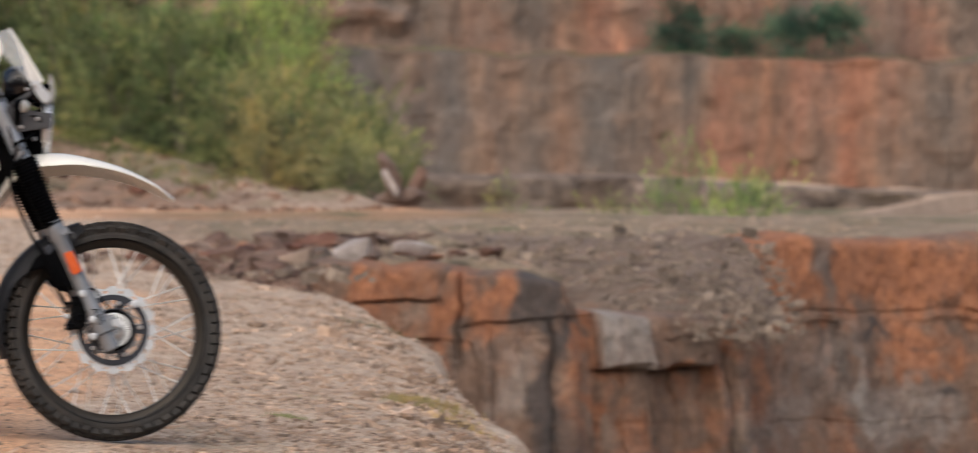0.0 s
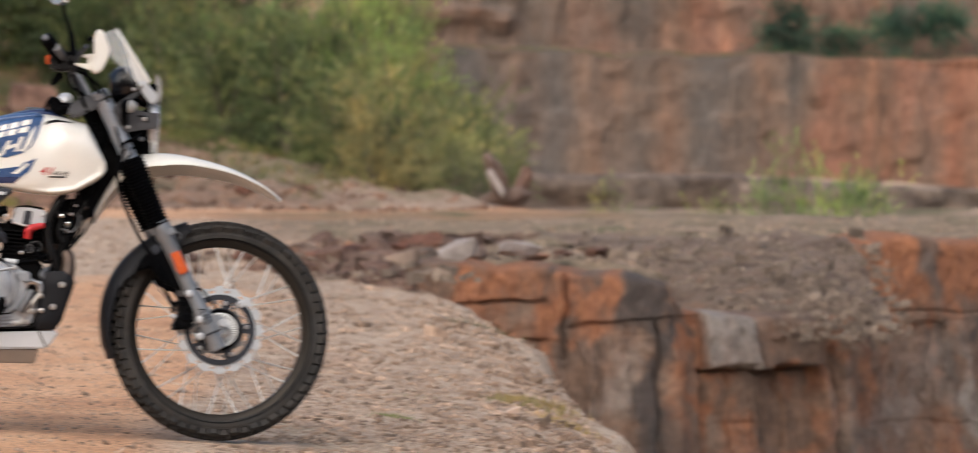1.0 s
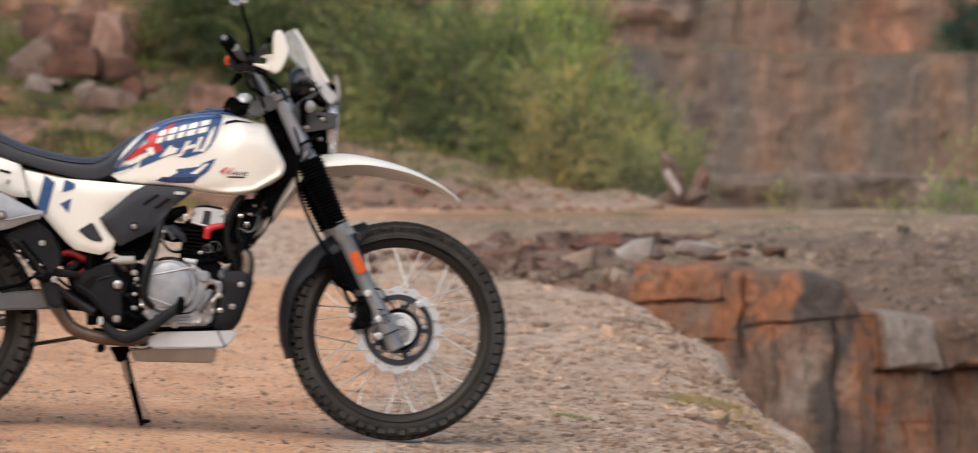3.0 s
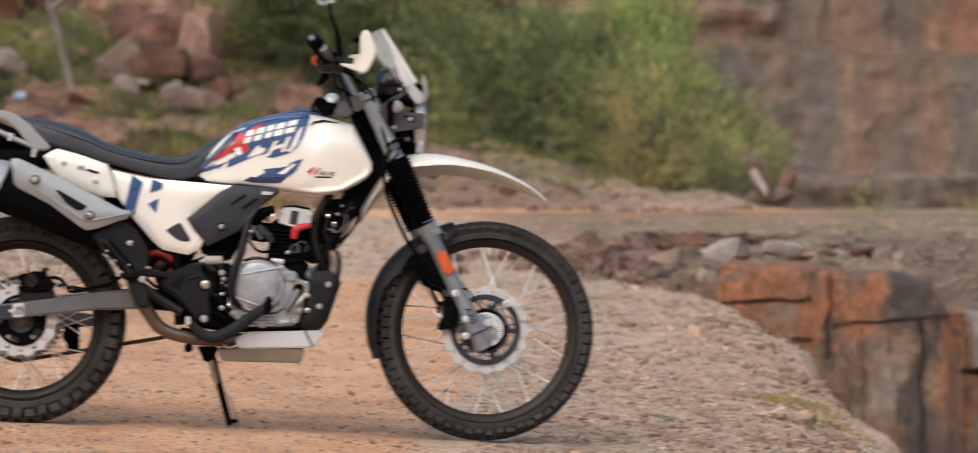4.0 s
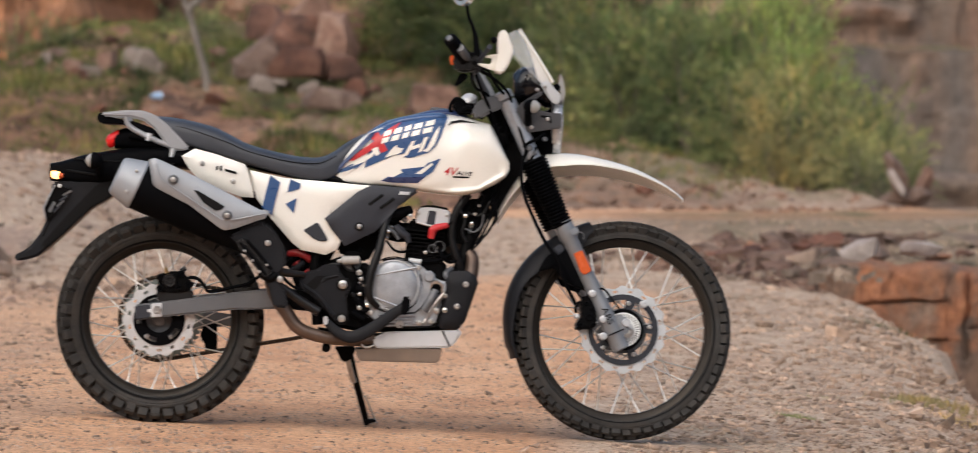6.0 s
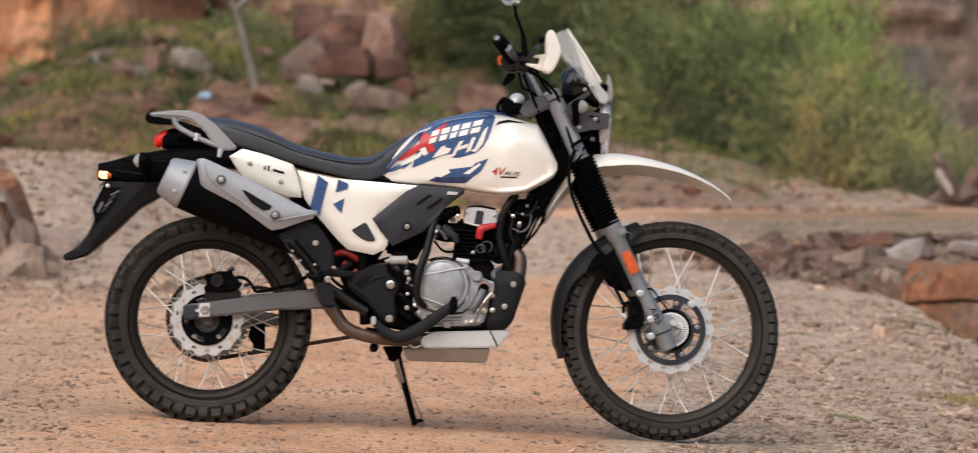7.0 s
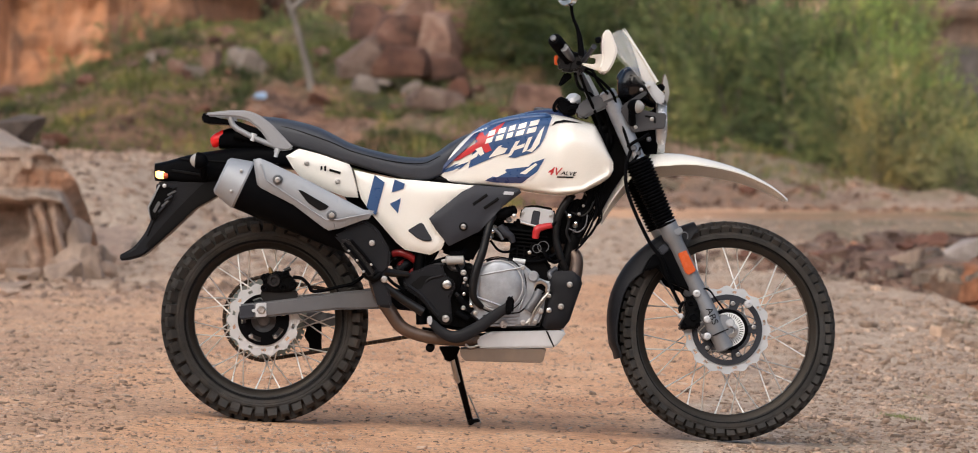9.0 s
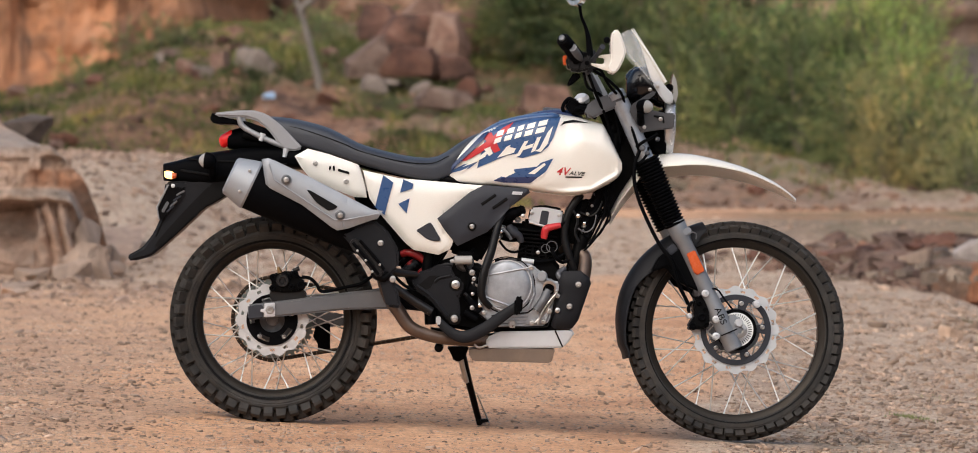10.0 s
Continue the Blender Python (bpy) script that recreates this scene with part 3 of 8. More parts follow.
def outcrop():
    """Two weathered tiers under worn ledges: the lower one ribbed and undercut, the upper one cracked and rust tinted."""
    top = new("rock_outcrop")
    base = Vector((way(-92, 31.4), 31.4, stand(way(-92, 31.4), 31.4, 0)))
    top.location = base
    tagged(top, "weathered tan rock outcrop in two cracked tiers", "rock outcrop")
    xs, zs = np.linspace(-4.4, -2.30, 190), np.concatenate([np.linspace(0.22, 1.14, 110), np.linspace(1.145, 1.36, 24)])
    x, z = np.meshgrid(xs, zs)
    w = x + 0.03 * fbm(x * 5, z * 5, 3, 91)
    h = z + 0.025 * fbm(x * 3, z * 2, 3, 92)
    lower, shelf, upper, cap = h < 0.765, (h >= 0.765) & (h < 0.855), (h >= 0.855) & (h < 1.045), h >= 1.045
    lean = w - 0.12 * (0.77 - h)
    ribs = np.abs(np.sin(lean * 36 + 2.2 * fbm(lean * 4, h * 2, 2, 93))) ** 0.7
    out = np.where(lower, (0.085 * ribs - 0.02) * smooth01((w + 2.88) / 0.06) - 0.24 * smooth01((-2.84 - w + 0.10 * fbm(h * 5, w * 2, 2, 88)) / 0.07) * smooth01((h - 0.47 + 0.10 * fbm(w * 4, h, 2, 87)) / 0.10) - 0.04 * np.exp(-((h - 0.745) / 0.03) ** 2), 0.0)
    out = np.where(shelf, 0.08 + 0.03 * fbm(w * 9, h * 3, 3, 94), out)
    cracks = sum(np.exp(-((w - c) / 0.011) ** 2) for c in (-3.62, -3.38, -3.19, -3.02, -2.96, -2.83, -2.70))
    out = np.where(upper, -0.04 - 0.016 * cracks + 0.05 * smooth01((w + 2.89) / 0.02) * smooth01((-2.79 - w) / 0.02) * smooth01((h - 0.95) / 0.02) + 0.05 * fbm(w * 6, h * 5, 4, 95), out)
    out = np.where(cap, 0.02 + 0.05 * fbm(w * 5, h * 7, 4, 96) - 0.014 * cracks, out)
    end = np.interp(h, [0.2, 0.40, 0.50, 0.76, 0.86, 0.90, 0.98, 1.06, 1.10, 1.18, 1.36], [-2.38, -2.44, -2.60, -2.57, -2.56, -2.48, -2.50, -2.60, -2.68, -2.86, -3.3])
    gone = smooth01((w - end - 0.10 * fbm(x * 2, z * 6, 3, 89) + 0.05) / 0.20)
    y = 31.42 - out + 1.1 * gone + 0.10 * fbm(x * 2, z * 3.5, 4, 97) - 0.03 * np.floor(4 * hash_noise(x * 1.2, z * 7, 90)) / 4 - 0.02 * fbm(x * 16, z * 13, 3, 98) + np.where(z > 1.12, (z - 1.12) * 5, 0)
    n, k = x.shape
    i = np.arange((n - 1) * k).reshape(n - 1, k)[:, :-1].ravel()
    z = z - 0.75 * gone + 0.03 * fbm(x * 4, y * 4, 3, 99)
    v = np.stack([x, y, z], -1).reshape(-1, 3) - np.array(base)
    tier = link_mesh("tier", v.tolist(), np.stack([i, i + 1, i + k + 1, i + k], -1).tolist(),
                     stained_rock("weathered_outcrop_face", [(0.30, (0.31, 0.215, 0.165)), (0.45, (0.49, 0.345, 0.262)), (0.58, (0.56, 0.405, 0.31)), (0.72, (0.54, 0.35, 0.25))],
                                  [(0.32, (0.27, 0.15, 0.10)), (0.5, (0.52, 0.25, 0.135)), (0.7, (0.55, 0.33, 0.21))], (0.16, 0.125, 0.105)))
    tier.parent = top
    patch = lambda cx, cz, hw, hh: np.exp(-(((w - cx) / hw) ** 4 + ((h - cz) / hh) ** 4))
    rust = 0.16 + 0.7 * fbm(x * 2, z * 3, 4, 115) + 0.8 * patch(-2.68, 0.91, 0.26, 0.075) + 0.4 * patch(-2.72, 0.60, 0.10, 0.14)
    # the first black patch puts shade into the undercut hollow's colour
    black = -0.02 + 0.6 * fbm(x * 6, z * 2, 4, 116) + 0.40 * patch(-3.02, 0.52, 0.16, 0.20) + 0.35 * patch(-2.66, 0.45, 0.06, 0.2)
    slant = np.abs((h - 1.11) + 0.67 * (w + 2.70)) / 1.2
    # pale runs along the slant, the shelf and the cap
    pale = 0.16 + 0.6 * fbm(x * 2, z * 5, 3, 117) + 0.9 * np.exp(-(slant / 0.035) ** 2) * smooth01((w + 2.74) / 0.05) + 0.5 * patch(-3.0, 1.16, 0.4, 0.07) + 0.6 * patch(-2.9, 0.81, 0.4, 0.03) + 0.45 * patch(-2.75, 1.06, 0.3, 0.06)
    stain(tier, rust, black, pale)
    for kk, (u0, u1, z0, z1, d, deep, tip, turn, m) in enumerate([(-101, -90, 1.06, 1.17, 31.9, 0.5, 6, -6, M_GREYTAN), (-82.5, -76.4, 0.30, 0.50, 31.2, 0.3, 8, 30, M_OUTCROP)]):
        bm = rock_mesh(way(u1 - u0, d), deep, z1 - z0, 640 + kk, 18, 3)
        me = bpy.data.meshes.new("slab")
        bm.to_mesh(me)
        bm.free()
        me.materials.append(m)
        ob = new("slab", me)
        ob.parent = top
        ob.matrix_basis = pose(way((u0 + u1) / 2, d) - base.x, d + deep * 0.25 - base.y, z0 - base.z, 0, tip, turn)
    return top


outcrop()
rock("boulder", "dark grey pointed rock on top of the outcrop", way(-93, 33.0), 33.0, 0.44, 0.4, 0.26, 211, M_GREYBENCH, 15, at_z=1.10)
for k, (u, d, w, h, turn) in enumerate([(-78.5, 31.0, 0.24, 0.19, 10), (-80.5, 31.1, 0.30, 0.30, 30), (-77, 31.6, 0.26, 0.26, 60), (-79.5, 31.6, 0.34, 0.42, 80), (-75.6, 31.3, 0.2, 0.13, 20), (-83, 30.8, 0.26, 0.16, 15), (-94, 29.4, 0.34, 0.10, 0), (-91, 31.0, 0.22, 0.12, 40), (-82, 30.4, 0.14, 0.07, 70), (-95, 28.6, 0.2, 0.07, 20), (-74, 32.4, 0.12, 0.07, 0)]):
    rock("stone", "broken tan stone at the foot of the outcrop", way(u, d), d, w, w * 0.8, h, 220 + k, M_OUTCROP, turn, group="stones by the outcrop")

# stones on the pit's rim
for k, (u, d, w, h, turn, m) in enumerate([(96.6, 35.4, 0.30, 0.20, 10, M_GREYROCK), (108.6, 36.9, 0.38, 0.13, 0, M_GREYROCK), (90, 38, 0.24, 0.10, 0, M_LEDGE),
                                           (84, 36.5, 0.34, 0.16, 30, M_OUTCROP), (100, 37.0, 0.22, 0.14, 50, M_LEDGE), (112, 37.2, 0.25, 0.09, 15, M_LEDGE),
                                           (78, 37, 0.22, 0.1, 0, M_LEDGE), (74, 40, 0.3, 0.12, 0, M_LEDGE), (118, 38, 0.2, 0.1, 60, M_ROCK), (125, 38.4, 0.26, 0.1, 20, M_ROCK)]):
    rock("stone", "loose broken stone on the rim of the pit", way(u, d), d, w, w * 0.8, h, 240 + k, m, turn, group="rim stones", at_z=float(plain_height(np.array([way(u, d)]), np.array([d]))[0]) + (0.015 if m is M_GREYROCK else -0.04))
# broken pale post stones at the foot of the bushes
rock("boulder", "low brown rock at the foot of the bushes", way(106.6, 62.9), 62.9, 0.70, 0.5, 0.30, 266, M_TANSLAB, 10, 0, at_z=0.78)
rock("boulder", "tan slab of rock leaning on the bank", way(105.8, 62.6), 62.6, 0.24, 0.20, 0.66, 263, M_TANSLAB, 28, -24, at_z=0.92)
rock("boulder", "rust brown stone propped against the tan slab", way(108.2, 63.1), 63.1, 0.22, 0.26, 0.46, 265, M_PINKROCK, -12, 24, at_z=0.92)
rock("boulder", "pale splinter of stone leaning on the bank", way(105.6, 62.2), 62.2, 0.11, 0.12, 0.42, 262, M_GREYROCK, 0, -30, at_z=0.94)


# the pit's back wall
# where the wall stands out or in: from x, to x, from z, to z, out, rust, black, pale
LEDGE_BLOCKS = [(3.50, 4.17, 0.06, 0.6, 0.035, 0.6, 0, 0), (3.3, 4.17, -0.24, 0.06, 0.02, 0.45, 0.0, 0), (4.34, 5.26, -0.08, 0.6, 0.035, 0.0, 0.08, 0), (4.34, 5.26, -1.3, -0.08, 0.025, 0.15, 0.0, 0),
                (5.28, 5.72, -0.45, 0.3, 0.16, 0, 0, 0.85), (5.77, 6.30, -0.44, 0.2, 0.10, 0.05, 0, 0.1), (5.77, 6.29, -3.2, -0.44, -0.10, 0.1, 0.05, 0),
                (6.30, 6.38, -3.2, -0.44, 0.05, 0.1, 0, 0.25), (6.47, 6.58, -3.2, -0.30, 0.05, 0.1, 0, 0.25)]
# stains: x, z, half width, half height, rust, black, pale; narrow upright blacks paint shade in joints
LEDGE_STAINS_AND_SHADE = [(4.60, 0.17, 0.11, 0.16, 0.9, 0, 0), (4.87, 0.15, 0.10, 0.18, 0, 0.75, 0), (4.24, -0.05, 0.08, 0.36, 0.75, 0, 0), (5.14, 0.20, 0.12, 0.16, 0.9, 0, 0), (5.06, -0.20, 0.14, 0.17, 0.0, 0.75, 0), (5.10, -0.27, 0.05, 0.10, 0.95, 0, 0),
                (5.30, -0.78, 0.08, 0.16, 0.9, 0, 0), (5.60, -0.95, 0.1, 0.3, 0.4, 0.1, 0), (4.95, -0.65, 0.05, 0.40, 0, 0.35, 0), (4.70, -0.50, 0.16, 0.35, 0.15, 0.05, 0.35), (6.52, -0.16, 0.08, 0.12, 0.9, 0, 0), (6.05, -0.22, 0.22, 0.16, 0.35, 0.1, 0), (6.0, -0.8, 0.22, 0.3, 0.25, 0.15, 0), (6.45, -0.9, 0.10, 0.5, 0, 0.3, 0), (5.0, -0.95, 0.5, 0.3, 0.0, 0.28, 0), (4.88, -0.45, 0.06, 0.40, 0, 0.45, 0), (5.24, -0.9, 0.05, 0.4, 0.8, 0, 0), (6.12, -0.75, 0.06, 0.35, 0, 0.4, 0)]
FAR_STAINS = [(7.70, 0.25, 0.36, 0.28, 0.85, 0, 0), (7.85, -0.18, 0.22, 0.05, 0.7, 0, 0), (8.14, 0.17, 0.10, 0.34, 0, 0.30, 0.30), (8.92, 0.20, 0.60, 0.31, 0.95, 0, 0), (9.05, -0.50, 0.36, 0.24, 0.9, 0, 0), (9.9, 0.1, 0.4, 0.5, 0.8, 0.1, 0),
              (8.62, -0.31, 0.16, 0.045, 0, 1.0, 0), (8.86, -0.37, 0.14, 0.045, 0, 1.0, 0), (9.10, -0.47, 0.15, 0.04, 0, 0.9, 0), (9.2, -0.86, 0.26, 0.07, 0, 0.8, 0), (7.95, -0.62, 0.42, 0.42, 0, 0.05, 0.40), (8.43, -0.7, 0.06, 0.5, 0, 0, 0.5), (8.9, -1.05, 0.6, 0.28, -0.5, 0, 0.55), (7.6, -1.2, 0.4, 0.3, -0.2, 0, 0.45)]
# cracks: x, z, to x, to z, width
LEDGE_CRACKS = [(4.31, 0.25, 4.32, -0.35, 0.014), (3.5, 0.05, 4.18, 0.055, 0.011), (3.6, -0.24, 4.2, -0.22, 0.010), (5.24, -0.465, 5.66, -0.435, 0.020), (5.75, -0.465, 6.30, -0.435, 0.022), (4.35, -0.115, 5.26, -0.05, 0.009),
                (4.76, -0.12, 4.76, -1.5, 0.006), (5.27, -0.45, 5.29, -1.8, 0.008), (5.68, -0.45, 5.66, -1.8, 0.008), (5.74, 0.1, 5.74, -1.7, 0.013), (6.42, -0.30, 6.42, -2.0, 0.018),
                (4.55, -0.14, 4.57, -1.8, 0.009), (4.93, -0.10, 4.96, -1.8, 0.013), (5.50, -0.47, 5.52, -1.8, 0.008), (6.02, -0.46, 6.03, -1.8, 0.011)]
FAR_CRACKS = [(7.5, -0.12, 8.5, -0.14, 0.015), (8.5, -0.14, 13.0, -0.18, 0.013), (9.18, 0.15, 9.26, -0.15, 0.009), (7.1, -1.08, 13.0, -1.11, 0.010), (8.02, 0.5, 8.02, -0.13, 0.006), (8.28, -0.14, 8.28, 0.5, 0.006),
              (10.4, 0.5, 10.3, -1.1, 0.012), (7.5, -1.1, 7.5, -2.5, 0.010), (8.9, -1.1, 8.85, -2.6, 0.010)]


def pit_wall():
    """A fractured ledge: massive rock with a few blocks, open cracks, seeped stains and joint shade put into the
    colour.
    """
    plan = [(2.95, 36.7), (3.3, 36.55), (4.25, 36.45), (4.75, 36.3), (5.05, 36.3), (5.17, 36.7), (5.7, 36.85), (5.95, 37.1), (6.55, 37.5), (6.75, 38.6), (6.85, 41.0), (7.6, 42.1), (8.8, 42.8), (13.5, 43.9)]
    tops = [0.36, 0.36, 0.33, 0.30, 0.27, 0.02, -0.02, -0.05, -0.10, -0.05, 0.22, 0.53, 0.54, 0.54]
    p = np.array(plan)
    run = np.concatenate([[0], np.cumsum(np.hypot(*np.diff(p, axis=0).T))])
    L = np.arange(0, run[-1], 0.016)
    down = np.linspace(0, 1, 260)
    X, Y, T = (np.interp(L, run, c) for c in (p[:, 0], p[:, 1], np.array(tops)))
    T = T + 0.10 * fbm(L * 1.7, L * 0 + 4, 4, 107)
    tx, ty = np.gradient(X), np.gradient(Y)
    ln = np.hypot(tx, ty)
    kern = np.ones(19) / 19
    tx, ty = np.convolve(tx / ln, kern, "same"), np.convolve(ty / ln, kern, "same")
    ll, dd = np.meshgrid(L, down)
    top = np.broadcast_to(T, ll.shape)
    z = top - dd * (top + 3.0)
    far = ll > run[9]
    xw = np.broadcast_to(X, ll.shape) + 0.06 * fbm(ll * 2.2, z * 2.2, 3, 101) + 0.035 * fbm(ll * 7, z * 7, 3, 108)
    zw = z + 0.045 * fbm(ll * 2.0, z * 2.0, 3, 102) + 0.03 * fbm(ll * 7, z * 7, 3, 109)
    out = np.zeros_like(ll)
    rust, black, pale = (0.22 + 0.75 * fbm(ll * 0.9, z * 0.7, 4, 111) + 0.9 * fbm(ll * 3.2, z * 2.0, 3, 121) + 0.6 * fbm(ll * 9, z * 7, 3, 123), np.where(far, -0.05, 0.02) + 0.6 * fbm(ll * 1.6, z * 0.35, 4, 112) + 0.8 * fbm(ll * 5, z * 1.6, 3, 122) + 0.5 * fbm(ll * 11, z * 8, 3, 124), 0.05 + 0.6 * fbm(ll * 0.8, z * 0.8, 3, 113))
    for x0, x1, z0, z1, o, r, k, w in LEDGE_BLOCKS:
        m = smooth01((xw - x0) / 0.03 + 0.5) * smooth01((x1 - xw) / 0.03 + 0.5) * smooth01((zw - z0) / 0.018 + 0.5) * smooth01((z1 - zw) / 0.04 + 0.5) * ~far
        out, rust, black, pale = out + o * m, rust + r * m, black + k * m, pale + w * m
    xs, zs = xw + 0.16 * fbm(ll * 3, z * 3, 3, 131) + 0.10 * fbm(ll * 9, z * 8, 3, 132), zw + 0.18 * fbm(ll * 3, z * 3, 3, 133) + 0.12 * fbm(ll * 9, z * 8, 3, 134)
    for stains, mask in ((LEDGE_STAINS_AND_SHADE, ~far), (FAR_STAINS, far)):
        for cx, cz, hw, hh, r, k, w in stains:
            m = np.exp(-(((xs - cx) / hw) ** 4 + ((zs - cz) / hh) ** 4)) * mask
            rust, black, pale = rust + (r - (0.4 if k else 0)) * m, black + (k - (0.4 if r else 0)) * m, pale + w * m
    groove = np.zeros_like(ll)
    for cracks, mask in ((LEDGE_CRACKS, ~far), (FAR_CRACKS, 0.35 * far)):
        for x0, z0, x1, z1, w in cracks:
            dx, dz = x1 - x0, z1 - z0
            k = np.clip(((xw - x0) * dx + (zw - z0) * dz) / (dx * dx + dz * dz), 0, 1)
            dist = np.hypot(xw - x0 - k * dx, zw - z0 - k * dz)
            wide = np.maximum(w, 0.009) * (0.25 + 0.8 * hash_noise(ll * 4, z * 4, 7)) + 0.004
            groove = np.maximum(groove, np.exp(-(dist / wide) ** 2) * mask * min(1.0, (w / 0.016) ** 1.3))
    # slabs of uneven depth, split by faint joints
    cell = np.floor(xw * 1.35 + 0.5 * fbm(ll, z, 2, 114)) * 3 + np.floor(zw * 1.6 + 0.35) * 17
    slab = (np.abs(np.sin(cell * 12.9898) * 43758.5453) % 1 - 0.5)
    rough = 0.13 * fbm(ll * 1.5, z * 1.1, 5, 103) + 0.05 * np.abs(fbm(ll * 5, z * 1.4, 3, 104)) + 0.022 * fbm(ll * 14, z * 10, 3, 105)
    depth = out + 0.035 * slab + rough - 0.085 * groove + 0.10 * dd * 3 - 0.5 * np.exp(-dd / 0.005)
    x = X[None] + ty[None] * depth
    y = Y[None] - tx[None] * depth
    n, k = x.shape
    i = np.arange((n - 1) * k).reshape(n - 1, k)[:, :-1].ravel()
    ob = link_mesh("pit_wall", np.stack([x, y, z], -1).reshape(-1, 3).tolist(), np.stack([i, i + 1, i + k + 1, i + k], -1).tolist(),
                   stained_rock("seeped_quarry_stone", [(0.32, (0.100, 0.073, 0.059)), (0.45, (0.182, 0.119, 0.088)), (0.56, (0.240, 0.145, 0.100)), (0.70, (0.29, 0.208, 0.158))],
                                [(0.32, (0.19, 0.088, 0.052)), (0.46, (0.34, 0.136, 0.068)), (0.58, (0.46, 0.182, 0.082)), (0.72, (0.46, 0.25, 0.145))]))
    stain(ob, rust, black, pale)
    return tagged(ob, "fractured quarry ledge of rust stained rock with dark joints", "rock ledge", kind="structure")


pit_wall()


def ramp_road():
    """The pale haul road that climbs towards the far bench."""
    mid = np.array([(13.9, 72, 0.66), (15.7, 78, 0.757), (17.6, 85, 0.85), (19.6, 92, 0.97), (21.5, 99, 1.12), (23.1, 104, 1.18), (25.0, 107, 1.25), (33, 110, 1.38)])
    wide = np.interp(np.linspace(0, 7, 60), [0, 3, 5, 7], [0.14, 0.20, 0.36, 0.5])
    t = np.linspace(0, len(mid) - 1, 60)
    c = np.stack([np.interp(t, np.arange(len(mid)), mid[:, j]) for j in range(3)], -1)
    side = np.stack([-np.gradient(c[:, 1]), np.gradient(c[:, 0])], -1)
    side /= np.linalg.norm(side, axis=1, keepdims=True)
    verts = []
    for off, drop in ((-1.7, 0.9), (-1.0, 0.0), (0.0, -0.02), (1.0, 0.0), (1.7, 0.9)):
        verts.append(np.stack([c[:, 0] + side[:, 0] * off * wide, c[:, 1] + side[:, 1] * off * wide, c[:, 2] - drop + 0.05 * fbm(t * 2, t * 0 + off, 3, 7)], -1))
    v = np.stack(verts, 1)
    n, k = v.shape[:2]
    i = np.arange((n - 1) * k).reshape(n - 1, k)[:, :-1].ravel()
    ob = link_mesh("road", v.reshape(-1, 3).tolist(), np.stack([i, i + 1, i + k + 1, i + k], -1).tolist(), M_ROADDUST, True)
    return tagged(ob, "pale dusty haul road climbing through the quarry", "road", kind="structure")


ramp_road()


def close_quarry():
    """Plain quarry walls that close the place behind the camera and to its sides."""
    a = np.linspace(radians(100), radians(352), 90)
    zs = np.linspace(-4, 13, 14)
    aa, z = np.meshgrid(a, zs)
    r = 46 + 3.0 * fbm(aa * 9, z * 0.12, 4, 81) + 0.25 * z
    x, y = np.cos(aa) * r * 1.35, 12 + np.sin(aa) * r
    n, k = x.shape
    i = np.arange((n - 1) * k).reshape(n - 1, k)[:, :-1].ravel()
    ob = link_mesh("quarry_wall", np.stack([x, y, z], -1).reshape(-1, 3).tolist(), np.stack([i, i + 1, i + k + 1, i + k], -1).tolist(), M_CLIFF)
    return tagged(ob, "brown quarry wall closing the place around", "cliff", kind="structure")


close_quarry()


# ---- gravel, grass, bushes ----
BOX_FACES = np.array([(0, 1, 3, 2), (4, 6, 7, 5), (0, 4, 5, 1), (2, 3, 7, 6), (0, 2, 6, 4), (1, 5, 7, 3)])
BOX_CORNERS = np.array([[a, b, c] for a in (-1, 1) for b in (-1, 1) for c in (-1, 1)], float)


def pebbles(name, x, y, size, material, seed, label, flat=0.55, lift=None, worn=False):
    """Loose stones, each a small broken lump half sunk in the ground."""
    rng = np.random.default_rng(seed)
    n = len(x)
    z = ground_height(x, y) if lift is None else lift
    c = BOX_CORNERS[None] * rng.uniform(0.45, 1.0, (n, 8, 3))
    c *= (size[:, None] * rng.uniform(0.7, 1.3, (n, 3)) * np.array([1.0, 0.9, flat]))[:, None, :] * 0.5
    a = rng.uniform(0, 2 * np.pi, n)
    ca, sa = np.cos(a)[:, None], np.sin(a)[:, None]
    tip = rng.normal(0, 0.25, n)[:, None]
    px_, py_ = c[..., 0] * ca - c[..., 1] * sa, c[..., 0] * sa + c[..., 1] * ca
    pz_ = c[..., 2] + tip * px_
    v = np.stack([px_ + x[:, None], py_ + y[:, None], pz_ + (z + size * flat * 0.18)[:, None]], -1).reshape(-1, 3)
    f = (BOX_FACES[None] + 8 * np.arange(n)[:, None, None]).reshape(-1, 4)
    ob = link_mesh(name, v.tolist(), f.tolist(), material, worn)
    return tagged(ob, label, "gravel", kind="stuff")


